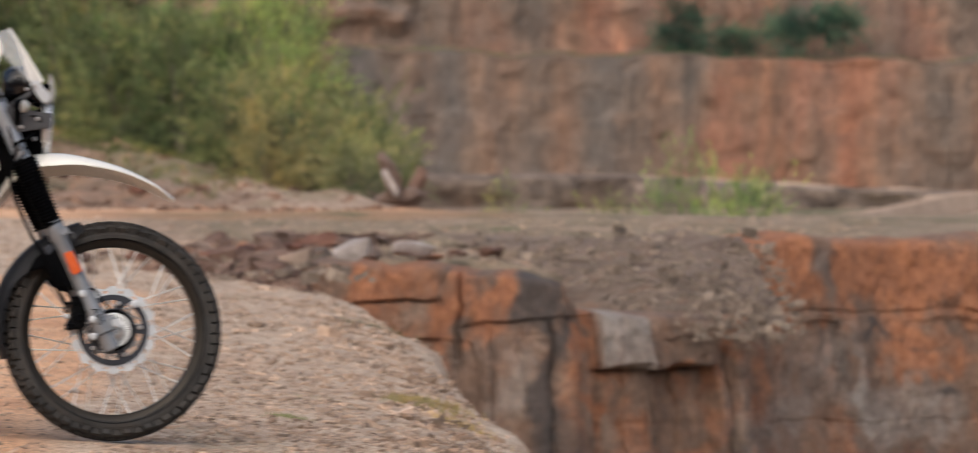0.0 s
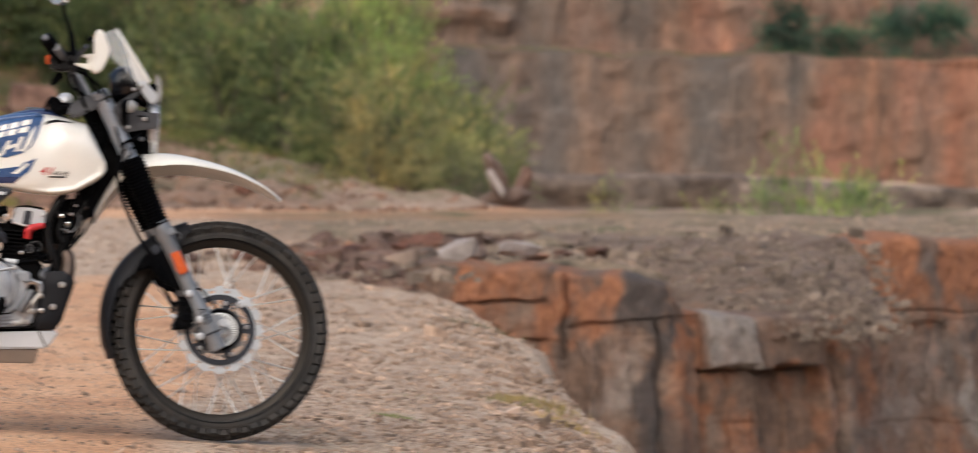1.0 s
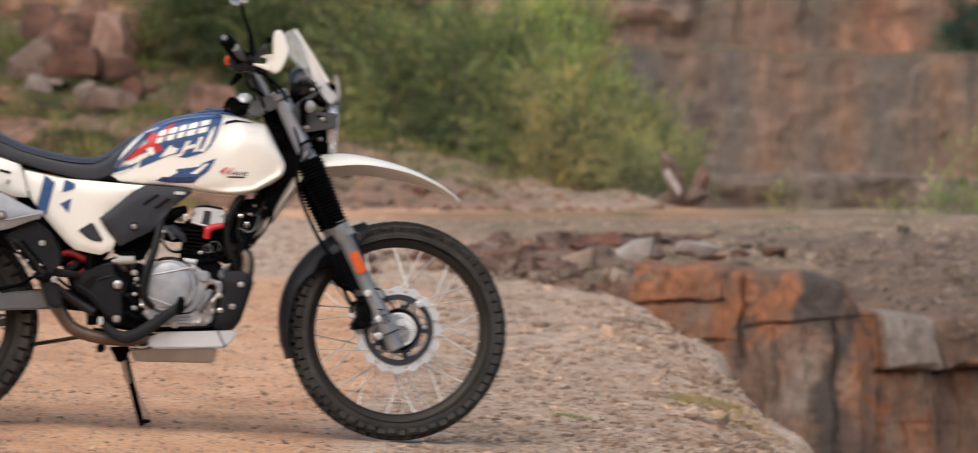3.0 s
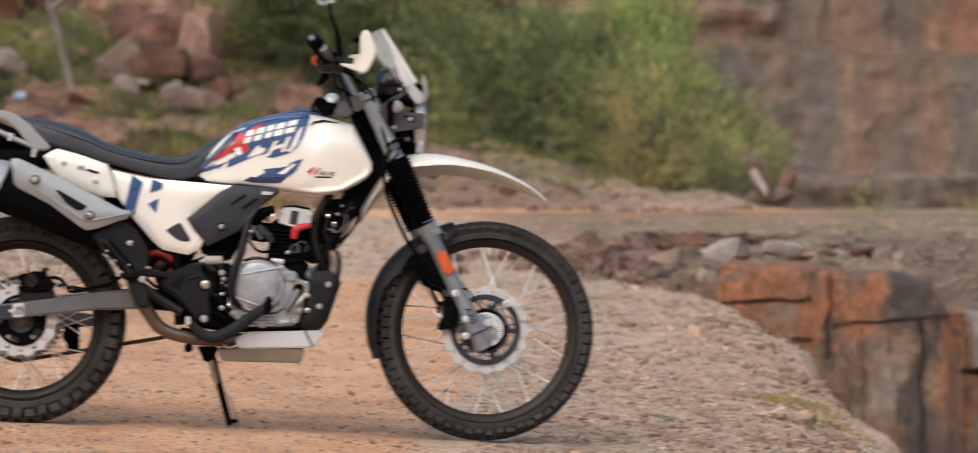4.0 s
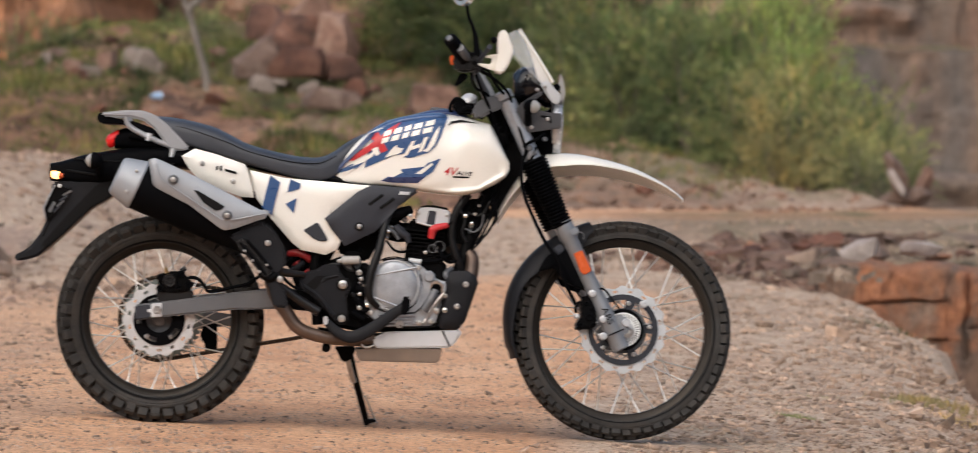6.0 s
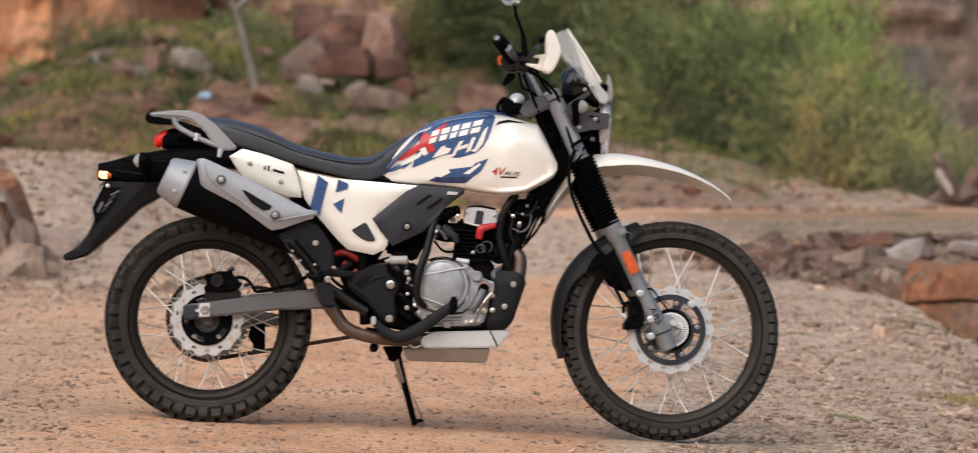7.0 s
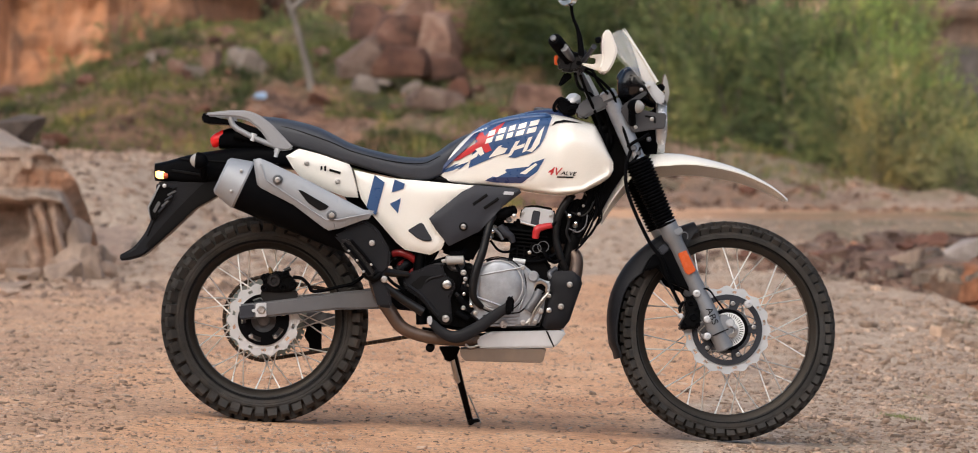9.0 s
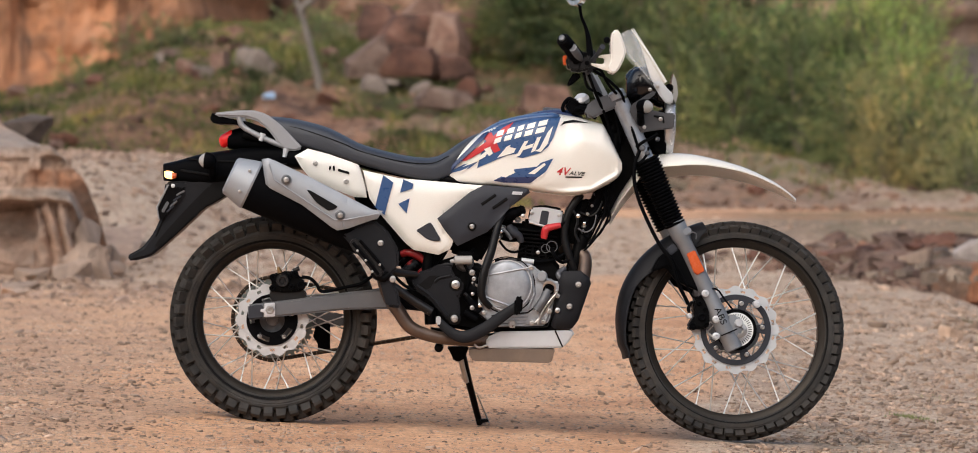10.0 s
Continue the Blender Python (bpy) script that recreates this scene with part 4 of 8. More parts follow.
def near_gravel():
    rng = np.random.default_rng(11)
    n = 82000
    v = rng.uniform(352, 760, n)
    d = 7388 / (v - 350 + 136)
    a = rng.uniform(-0.108, 0.205, n)
    x = a * d
    y = d + PUPIL
    rim = pit_depth_inside(x, y)
    patch = fbm(x * 0.8, y * 0.45, 3, 71)
    track = smooth01((1.25 - x + 0.06 * (y - 15)) / 1.0) * (1 - smooth01((y - 27) / 12)) * (1 - 0.45 * smooth01((-0.75 - x + 0.5 * patch) / 0.5))
    keep = (rim < -0.02) & (rng.uniform(0, 1, n) < np.where(track > 0.62, 0.46 + 0.36 * (patch > 0.05), np.where(track > 0.4, 0.75, 0.97)))
    keep &= ~((np.abs(x - 0.05) < 1.1) & (np.abs(y - BIKE_PLACE) < 0.10))
    x, y, track = x[keep], y[keep], track[keep]
    size = np.exp(rng.normal(-4.40, 0.58, len(x))) * (0.65 + 0.020 * y) * np.where(track > 0.62, 0.50, np.where(track > 0.4, 0.72, 0.92))
    pebbles("gravel", x, y, np.clip(size, 0.005, np.where(y < 21, 0.042, 0.11)), M_PEBBLE, 12, "loose grey and brown gravel strewn over the ground", 0.45, worn=True)


BIKE_PLACE = 15.64
near_gravel()


def scree():
    rng = np.random.default_rng(21)
    n = 3400
    t, s = rng.uniform(0, 1, n) ** 0.8, rng.normal(0, 1, n)
    x = 6.05 + 0.45 * t + np.clip(s, -1.7, 1.7) * (0.26 + 0.5 * (1 - t))
    y = 41.2 - 4.3 * t + rng.normal(0, 0.25, n)
    z = 0.50 - 0.72 * t ** 1.3 + 0.05 * rng.normal(0, 1, n)
    size = np.clip(np.exp(rng.normal(-3.9, 0.62, n)), 0.012, 0.16)
    pebbles("scree", x, y, size, M_RUBBLE, 22, "slide of broken stone over the quarry ledge", 0.7, z)
    n = 1100
    x, y = rng.uniform(1.5, 5.6, n), rng.uniform(32, 42, n)
    keep = (pit_depth_inside(x, y) < 0.25) & (pit_depth_inside(x, y) > -2.2)
    x, y = x[keep], y[keep]
    pebbles("rim_rubble", x, y, np.clip(np.exp(rng.normal(-3.2, 0.6, len(x))), 0.02, 0.22), M_RUBBLE, 23, "brown rubble along the rim of the pit", 0.6, plain_height(x, y) - 0.02)
    n = 1500
    y = rng.uniform(32.5, 44, n)
    x = np.interp(y, [30, 35.4, 37.7, 44], [2.9, 3.0, 3.2, 5.0]) - np.abs(rng.normal(0, 0.5, n)) - 0.05
    pebbles("dark_rubble", x, y, np.clip(np.exp(rng.normal(-2.95, 0.5, n)), 0.02, 0.16), M_DARKCHIP, 29, "dark red brown rubble along the rim of the pit", 0.6)
    n = 1500
    y = rng.uniform(13.2, 30, n)
    edge = np.interp(y, [p[1] for p in PIT[:8]], [p[0] for p in PIT[:8]])
    x = edge + rng.normal(-0.22, 0.20, n)
    pebbles("edge_stones", x, y, np.clip(np.exp(rng.normal(-3.75, 0.45, n)), 0.012, 0.10), M_PEBBLE, 24, "stones along the crumbling edge", 0.6)


M_RUBBLE = rock_material("brown_rubble", [(0.3, (0.125, 0.094, 0.072)), (0.5, (0.235, 0.178, 0.136)), (0.7, (0.34, 0.272, 0.215))], 3.0, fine=20.0, bump_size=0.006, vary=0.42, island=True)
M_DARKCHIP = rock_material("dark_red_chips", [(0.3, (0.07, 0.044, 0.034)), (0.5, (0.155, 0.092, 0.068)), (0.7, (0.27, 0.185, 0.145))], 3.0, fine=18.0, bump_size=0.006, vary=0.5, island=True)
M_SCREE = rock_material("packed_scree", [(0.32, (0.095, 0.058, 0.042)), (0.44, (0.205, 0.138, 0.100)), (0.54, (0.235, 0.176, 0.136)), (0.64, (0.25, 0.150, 0.100)), (0.74, (0.34, 0.255, 0.195))], 2.2, (1, 1, 2.2), fine=14.0, bump_size=0.04, vary=0)


def scree_bed():
    """The packed earth under the slide."""
    xs, ts = np.linspace(-1.5, 1.3, 34), np.linspace(0, 0.86, 30)
    s, t = np.meshgrid(xs, ts)
    x = 6.05 + 0.45 * t + s * (0.34 + 0.6 * (1 - t))
    y = 41.6 - 4.6 * t + 0.10 * fbm(s * 3, t * 5, 3, 5)
    z = 0.52 - 0.74 * t ** 1.3 - 0.10 * s * s * t + 0.10 * fbm(s * 2.5, t * 6, 4, 6)
    n, k = x.shape
    i = np.arange((n - 1) * k).reshape(n - 1, k)[:, :-1].ravel()
    ob = link_mesh("scree_bed", np.stack([x, y, z], -1).reshape(-1, 3).tolist(), np.stack([i, i + 1, i + k + 1, i + k], -1).tolist(), M_SCREE, True)
    tagged(ob, "packed grey brown earth under sliding stones", "earth", kind="structure")


def bank_stones():
    rng = np.random.default_rng(25)
    n = 5200
    x, y = rng.uniform(-4.4, -0.4, n), rng.uniform(27, 50, n)
    keep = rng.uniform(0, 1, n) < smooth01((-0.4 - x) / 1.2) * 0.9 + 0.1
    x, y = x[keep], y[keep]
    pebbles("bank_stones", x, y, np.clip(np.exp(rng.normal(-3.45, 0.5, len(x))), 0.014, 0.13), M_BANKSTONE, 26, "broken stones lying on the gravel bank", 0.6)


M_BANKSTONE = rock_material("tan_bank_stone", [(0.3, (0.20, 0.135, 0.10)), (0.5, (0.36, 0.255, 0.195)), (0.7, (0.48, 0.36, 0.29))], 3.0, fine=20.0, bump_size=0.006, vary=0.45, island=True)
bank_stones()


def bank_clods():
    """Clods and broken stone all over the embankment."""
    rng = np.random.default_rng(27)
    n = 9000
    y = rng.uniform(60, 79, n)
    x = rng.uniform(-0.12, 0.125, n) * y
    keep = (rng.uniform(0, 1, n) < 0.45 + 1.1 * fbm(x * 0.7, y * 0.4, 3, 28)) & (x < 7.2)
    x, y = x[keep], y[keep]
    pebbles("bank_clods", x, y, np.clip(np.exp(rng.normal(-2.85, 0.5, len(x))), 0.025, 0.22), M_CLOD, 28, "clods of brown earth and broken stone on the embankment", 0.6)


M_CLOD = rock_material("brown_clod", [(0.3, (0.10, 0.056, 0.040)), (0.5, (0.23, 0.132, 0.088)), (0.7, (0.39, 0.26, 0.19))], 1.2, fine=9.0, bump_size=0.02, vary=0.55, island=True)
bank_clods()
scree_bed()
scree()


def leaf_material(name, lo, hi, dry):
    m, nt, b = blank(name, 0.75)
    info = nt.nodes.new("ShaderNodeNewGeometry")
    col = ramp(nt, info.outputs["Random Per Island"], [(0.0, lo), (0.30, hi), (0.86, hi), (1.0, dry)])
    # Broad dark and light clumps in the colour imitate shaded hollows and lit sprays.
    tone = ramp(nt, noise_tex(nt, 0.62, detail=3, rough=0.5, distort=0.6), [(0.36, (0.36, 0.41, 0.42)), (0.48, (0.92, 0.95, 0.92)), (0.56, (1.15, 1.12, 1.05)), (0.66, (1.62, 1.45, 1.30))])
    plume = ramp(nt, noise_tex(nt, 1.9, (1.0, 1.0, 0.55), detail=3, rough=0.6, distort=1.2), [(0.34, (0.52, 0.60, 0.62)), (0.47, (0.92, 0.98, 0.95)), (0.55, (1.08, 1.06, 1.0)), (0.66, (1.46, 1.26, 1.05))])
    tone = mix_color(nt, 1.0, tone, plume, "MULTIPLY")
    whole = nt.nodes.new("ShaderNodeObjectInfo")
    col = mix_color(nt, 1.0, col, ramp(nt, whole.outputs["Random"], [(0.0, (0.72, 0.78, 0.75)), (0.5, (1.0, 1.0, 1.0)), (1.0, (1.32, 1.18, 1.05))]), "MULTIPLY")
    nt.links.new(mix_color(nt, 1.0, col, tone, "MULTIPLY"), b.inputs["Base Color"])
    b.inputs["Specular IOR Level"].default_value = 0.2
    return m


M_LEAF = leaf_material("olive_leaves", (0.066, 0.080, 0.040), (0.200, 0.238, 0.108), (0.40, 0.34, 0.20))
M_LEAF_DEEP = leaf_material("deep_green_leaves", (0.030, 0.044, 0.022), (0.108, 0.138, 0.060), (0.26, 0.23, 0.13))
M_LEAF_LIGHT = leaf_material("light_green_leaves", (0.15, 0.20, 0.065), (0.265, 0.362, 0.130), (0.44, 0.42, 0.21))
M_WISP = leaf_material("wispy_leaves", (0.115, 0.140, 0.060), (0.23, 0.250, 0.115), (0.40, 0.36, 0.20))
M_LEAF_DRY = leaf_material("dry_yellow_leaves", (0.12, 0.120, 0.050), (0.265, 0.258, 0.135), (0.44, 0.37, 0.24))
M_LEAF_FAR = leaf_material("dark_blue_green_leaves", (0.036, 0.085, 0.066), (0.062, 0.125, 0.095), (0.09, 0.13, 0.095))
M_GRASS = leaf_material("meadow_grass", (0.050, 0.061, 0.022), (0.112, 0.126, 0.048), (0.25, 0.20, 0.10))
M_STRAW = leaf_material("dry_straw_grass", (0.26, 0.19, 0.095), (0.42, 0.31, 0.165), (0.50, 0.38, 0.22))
M_BARK = rock_material("grey_bark", [(0.3, (0.10, 0.08, 0.06)), (0.5, (0.19, 0.15, 0.115)), (0.7, (0.28, 0.23, 0.18))], 5.0, fine=30, bump_size=0.01, vary=0)


def blades(base, tip, width, rng):
    """Slim leaves from base to tip points: one kite each."""
    n = len(base)
    mid = base * 0.55 + tip * 0.45
    side = np.cross(tip - base, rng.normal(0, 1, (n, 3)))
    side /= np.linalg.norm(side, axis=1, keepdims=True) + 1e-9
    w = width[:, None] * 0.5
    v = np.stack([base, mid + side * w, tip, mid - side * w], 1).reshape(-1, 3)
    f = np.arange(4 * n).reshape(n, 4)
    return v, f


def bush(x, y, width, height, seed, leaves, material, leaf_len, label, z=None, upright=0.5):
    """Stems that fan out from one root, twigs, and leaves in clumps round the twigs."""
    rng = np.random.default_rng(seed)
    top = new("bush")
    root = Vector((x, y, stand(x, y, 0.04) if z is None else z))
    top.location = root
    tagged(top, label, "bush", "bushes on the bank" if z is None else "bushes on the far bench")
    centers = []
    stems = 9
    for k in range(stems):
        a = 2 * math.pi * (k + rng.uniform(-0.3, 0.3)) / stems
        reach = rng.uniform(0.25, 1.0) * width / 2
        h = height * rng.uniform(0.55, 1.0) * (1.0 - 0.35 * (reach / (width / 2)) ** 2)
        pts = [Vector((0, 0, 0)), Vector((math.cos(a) * reach * 0.25, math.sin(a) * reach * 0.25, h * 0.4)), Vector((math.cos(a) * reach * 0.65, math.sin(a) * reach * 0.65, h * 0.78)), Vector((math.cos(a) * reach, math.sin(a) * reach, h))]
        line = glide(pts, 5)
        bm = bmesh.new()
        add_stem(bm, line, 0.022 * height / 2.4, 0.005)
        me = bpy.data.meshes.new("stem")
        bm.to_mesh(me)
        bm.free()
        me.materials.append(M_BARK)
        new("stem", me).parent = top
        for p in line[3:]:
            q = p + Vector(rng.normal(0, 1, 3)) * 0.22 * width / 2
            q.z = max(0.05, q.z)
            if rng.uniform() < 0.55:
                centers.append(q)
        for _ in range(2):   # a low skirt
            centers.append(Vector((math.cos(a) * reach * rng.uniform(0.5, 1.1), math.sin(a) * reach * rng.uniform(0.5, 1.1), rng.uniform(0.08, 0.4) * height)))
    c = np.array([tuple(p) for p in centers])
    each = 22
    sprays = max(1, leaves // each)
    pick = rng.integers(0, len(c), sprays)
    spread = 0.085 * (width + height) / 2
    start = c[pick] + rng.normal(0, 1, (sprays, 3)) * spread * np.array([1, 1, 0.8])
    start[:, 2] = np.maximum(start[:, 2], 0.02)
    out = start - np.array([0, 0, height * 0.35])
    out /= np.linalg.norm(out, axis=1, keepdims=True) + 1e-9
    aim = out * 0.8 + rng.normal(0, 0.5, (sprays, 3)) + np.array([0, 0, upright])
    aim /= np.linalg.norm(aim, axis=1, keepdims=True)
    reach = leaf_len * rng.uniform(3.0, 7.5, sprays)
    along = rng.uniform(0, 1, (sprays, each))
    base = (start[:, None] + aim[:, None] * (reach[:, None] * along)[..., None] - np.array([0, 0, 0.25]) * (reach[:, None] * along ** 2)[..., None]).reshape(-1, 3)
    dirs = (aim[:, None] + rng.normal(0, 0.42, (sprays, each, 3))).reshape(-1, 3)
    dirs /= np.linalg.norm(dirs, axis=1, keepdims=True)
    ln = leaf_len * rng.uniform(0.55, 1.3, sprays * each)
    v, f = blades(base, base + dirs * ln[:, None], ln * 0.24, rng)
    crown = link_mesh("crown", v.tolist(), f.tolist(), material)
    crown.parent = top
    return top


def add_stem(bm, line, r0, r1):
    rings = []
    for i, p in enumerate(line):
        r = r0 + (r1 - r0) * i / (len(line) - 1)
        rings.append([bm.verts.new(p + Vector((math.cos(a) * r, math.sin(a) * r, 0))) for a in (0, 1.257, 2.513, 3.77, 5.027)])
    for a, b in zip(rings, rings[1:]):
        for q in range(5):
            bm.faces.new((a[q], a[(q + 1) % 5], b[(q + 1) % 5], b[q]))


TALL_BUSHES = [(4, 75, 1.5, 1.7, 3), (12, 74, 1.8, 2.3, 3), (20, 74, 2.2, 3.0, 3), (27, 72.5, 1.6, 2.1, 3), (33, 73, 2.1, 3.4, 3), (39, 71, 1.6, 2.2, 0), (45, 72.5, 2.0, 3.2, 0), (50, 70, 1.5, 1.9, 0), (56, 71, 1.8, 2.6, 1),
               (62, 69, 1.5, 2.0, 0), (67, 70, 1.8, 2.7, 0), (73, 68, 1.4, 1.8, 0), (76, 70, 1.6, 3.1, 1), (82, 67, 1.4, 1.5, 2), (84, 69, 1.2, 2.1, 1), (81.5, 71.5, 1.0, 4.0, 1)]
LOW_BUSHES = [(-4, 78, 1.3, 1.1, 0), (88, 67, 1.3, 1.2, 2), (91, 68, 1.2, 1.2, 2), (96, 66, 1.1, 0.9, 2), (101, 65, 0.9, 0.6, 2), (79, 66.4, 0.9, 0.7, 2), (-28, 76.5, 1.5, 1.1, 0), (-35, 77, 1.1, 0.9, 0), (-73, 79.0, 0.6, 0.55, 0),
              (-66, 78.5, 0.9, 0.40, 0), (-84, 77.0, 0.5, 0.45, 0), (-60, 78.5, 0.9, 0.35, 0), (-81, 76.5, 0.5, 0.35, 0)]
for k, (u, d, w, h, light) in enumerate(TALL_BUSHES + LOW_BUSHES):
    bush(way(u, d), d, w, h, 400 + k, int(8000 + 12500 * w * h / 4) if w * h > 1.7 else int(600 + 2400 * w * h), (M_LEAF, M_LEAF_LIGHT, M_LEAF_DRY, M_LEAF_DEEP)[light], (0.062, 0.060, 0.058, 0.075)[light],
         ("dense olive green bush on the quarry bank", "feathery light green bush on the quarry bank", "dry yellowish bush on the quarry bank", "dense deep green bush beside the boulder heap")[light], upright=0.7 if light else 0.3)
# tall thin shrubs at the bushes' ragged end
for k, (u, d, w, h) in enumerate([(84, 71, 0.9, 3.6), (89, 70, 0.8, 2.4), (94, 69.5, 0.8, 1.5), (98, 68, 0.7, 1.0), (103, 67, 0.7, 0.7), (70, 72, 1.2, 4.1), (54, 73.5, 1.1, 4.0), (96, 66.2, 0.8, 0.9), (100, 69, 0.9, 1.6), (92, 67.5, 1.0, 1.5), (105, 68, 0.8, 1.1)]):
    bush(way(u, d), d, w, h, 430 + k, int(1800 + 2600 * w * h), M_WISP, 0.062, "tall thin shrub with feathery light green shoots", upright=1.1)
# wispy growth behind the plateau's crest
for k, (u, d, w, h) in enumerate([(150, 63, 0.9, 0.7), (161, 64, 1.0, 1.3), (166, 64.5, 1.1, 1.8), (171, 64, 1.2, 1.5), (177, 64.5, 1.1, 1.5), (128, 66, 0.7, 1.3), (146, 62, 0.8, 0.6), (175, 63.5, 1.3, 1.1)]):
    bush(way(u, d), d, w, h, 450 + k, 2800 if u > 160 else 1500, M_LEAF_LIGHT if u > 160 else M_WISP, 0.055, "wispy pale green bush beyond the crest", upright=1.3)
for k, (x, z, w, h) in enumerate([(22.9, 5.50, 1.1, 1.5), (23.4, 5.45, 0.8, 0.9), (24.7, 5.3, 0.8, 0.65), (26.0, 5.6, 0.9, 0.8), (27.0, 5.8, 1.2, 0.8), (27.8, 6.0, 0.7, 0.5)]):
    bush(x, 141.2, w, h, 470 + k, 3600, M_LEAF_FAR, 0.12, "dark green bush growing on the far quarry bench", z=z)


def grass(name, x, y, height, material, seed, label, z=None):
    rng = np.random.default_rng(seed)
    n = len(x)
    z = (ground_height(x, y) if z is None else z) - 0.01
    base = np.stack([x, y, z], -1)
    lean = rng.normal(0, 0.35, (n, 3))
    lean[:, 2] = 1
    tip = base + lean / np.linalg.norm(lean, axis=1, keepdims=True) * (height * rng.uniform(0.5, 1.4, n))[:, None]
    v, f = blades(base, tip, height * 0.16, rng)
    return tagged(link_mesh(name, v.tolist(), f.tolist(), material), label, "grass", kind="stuff")


rng = np.random.default_rng(31)
gx, gy = rng.uniform(-9.5, 8.5, 110000), rng.uniform(62.5, 86, 110000)
on = (0.6 * fbm(gx * 0.35, gy * 0.2, 3, 21) + 0.45 * fbm(gx * 1.1, gy * 0.5, 3, 4) > 0.03 * (gx > -3) - 0.24 * (gx < -3.3) - 0.16 * (gx > -2.2) * (gx < 1.0) * (gy < 73) + 0.12 * (gx > -5) * (gy < 64.5)) & (gx < 8.2 - 0.05 * (gy - 62)) & ~((gx > 0.8) & (gy < 68.5 - 0.35 * (gx - 1)) & (rng.uniform(0, 1, 110000) < 0.85))
grass("bank_grass", gx[on], gy[on], 0.08 + 0.13 * np.clip(0.4 + fbm(gx[on] * 1.2, gy[on] * 0.7, 3, 23), 0, 1), M_GRASS, 32, "patchy green grass on the embankment")
gx, gy = rng.uniform(6, 40, 9000), rng.uniform(140.3, 142.6, 9000)
grass("bench_grass", gx, gy, np.full(9000, 0.09), M_GRASS, 33, "thin dry grass along the far quarry bench", 5.25 + 0.38 * fbm(gx * 0.33, gx * 0 + 0.5, 4, 40))


def tuft(x, y, spread, count, height, material, seed, label):
    r = np.random.default_rng(seed)
    return grass("grass_tuft", x + r.normal(0, spread, count), y + r.normal(0, spread * 1.3, count), np.full(count, height), material, seed, label)


tuft(2.14, 19.2, 0.085, 520, 0.040, M_STRAW, 41, "dry straw coloured tuft near the edge")
tuft(2.22, 18.7, 0.07, 260, 0.034, M_STRAW, 42, "dry straw coloured tuft near the edge")
tuft(1.46, 17.5, 0.040, 500, 0.018, M_WISP, 43, "small dry tuft in the gravel")
tuft(1.66, 18.9, 0.05, 200, 0.015, M_WISP, 44, "small dry tuft in the gravel")
tuft(2.70, 26.6, 0.10, 160, 0.05, M_GRASS, 45, "small green tuft in the gravel")

M_DEADWOOD = rock_material("bleached_wood", [(0.3, (0.13, 0.108, 0.092)), (0.5, (0.21, 0.18, 0.155)), (0.7, (0.28, 0.245, 0.21))], 6.0, (1, 1, 0.3), 25, 0.01, 0)
# a bleached dead trunk and a scrap of blue plastic on the bank
bm = bmesh.new()
add_stem(bm, glide([Vector((0, 0, -0.1)), Vector((-0.06, 0, 0.25)), Vector((-0.15, 0.03, 0.6)), Vector((-0.24, 0.05, 0.95)), Vector((-0.29, 0.05, 1.15))], 5), 0.075, 0.042)
add_stem(bm, glide([Vector((-0.27, 0.05, 1.02)), Vector((-0.30, 0.05, 1.16)), Vector((-0.22, 0.06, 1.25)), Vector((-0.10, 0.08, 1.34))], 4), 0.050, 0.11)
add_stem(bm, glide([Vector((-0.28, 0.05, 1.10)), Vector((-0.36, 0.05, 1.30)), Vector((-0.40, 0.05, 1.75))], 4), 0.050, 0.035)
me = bpy.data.meshes.new("dead_trunk")
bm.to_mesh(me)
bm.free()
me.materials.append(M_DEADWOOD)
me.shade_smooth()
trunk = new("dead_trunk", me)
trunk.location = (way(-33.6, 72.4), 72.4, stand(way(-33.6, 72.4), 72.4, 0.02))
tagged(trunk, "bleached grey dead trunk standing on the bank", "tree trunk")
bm = rock_mesh(0.20, 0.14, 0.12, 71, 12, 2)
me = bpy.data.meshes.new("plastic_scrap")
bm.to_mesh(me)
bm.free()
me.materials.append(plain_material("pale_blue_plastic", (0.36, 0.50, 0.68), 0.4, vary=0.2, scale=20))
scrap = new("plastic_scrap", me)
scrap.location = (way(-44, 71), 71, stand(way(-44, 71), 71, 0.0))
tagged(scrap, "crumpled pale blue plastic scrap on brown earth", "litter")


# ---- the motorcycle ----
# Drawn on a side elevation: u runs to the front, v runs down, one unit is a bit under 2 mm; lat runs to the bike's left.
BIKE_Y, UNIT = 15.64, 8000.0
BIKE = Vector((0.05, BIKE_Y, 0.0))


def S(u, v, lat=0.0):
    d = BIKE_Y - PUPIL + lat
    return Vector(((u - 784) / UNIT * d, BIKE_Y + lat, EYE - (v - 350) / UNIT * d)) - BIKE


def px(n):
    return n * (BIKE_Y - PUPIL) / UNIT


def part(name, bm, material, parent, label="", angle=38):
    me = bpy.data.meshes.new(name)
    bmesh.ops.recalc_face_normals(bm, faces=bm.faces)
    bm.to_mesh(me)
    bm.free()
    me.materials.append(material)
    me.shade_smooth()
    me.set_sharp_from_angle(angle=radians(angle))
    ob = new(name, me)
    ob.parent = parent
    return tagged(ob, label)


def joint(name, parent, label=""):
    ob = new(name)
    ob.empty_display_size = 0.05
    ob.parent = parent
    return tagged(ob, label)


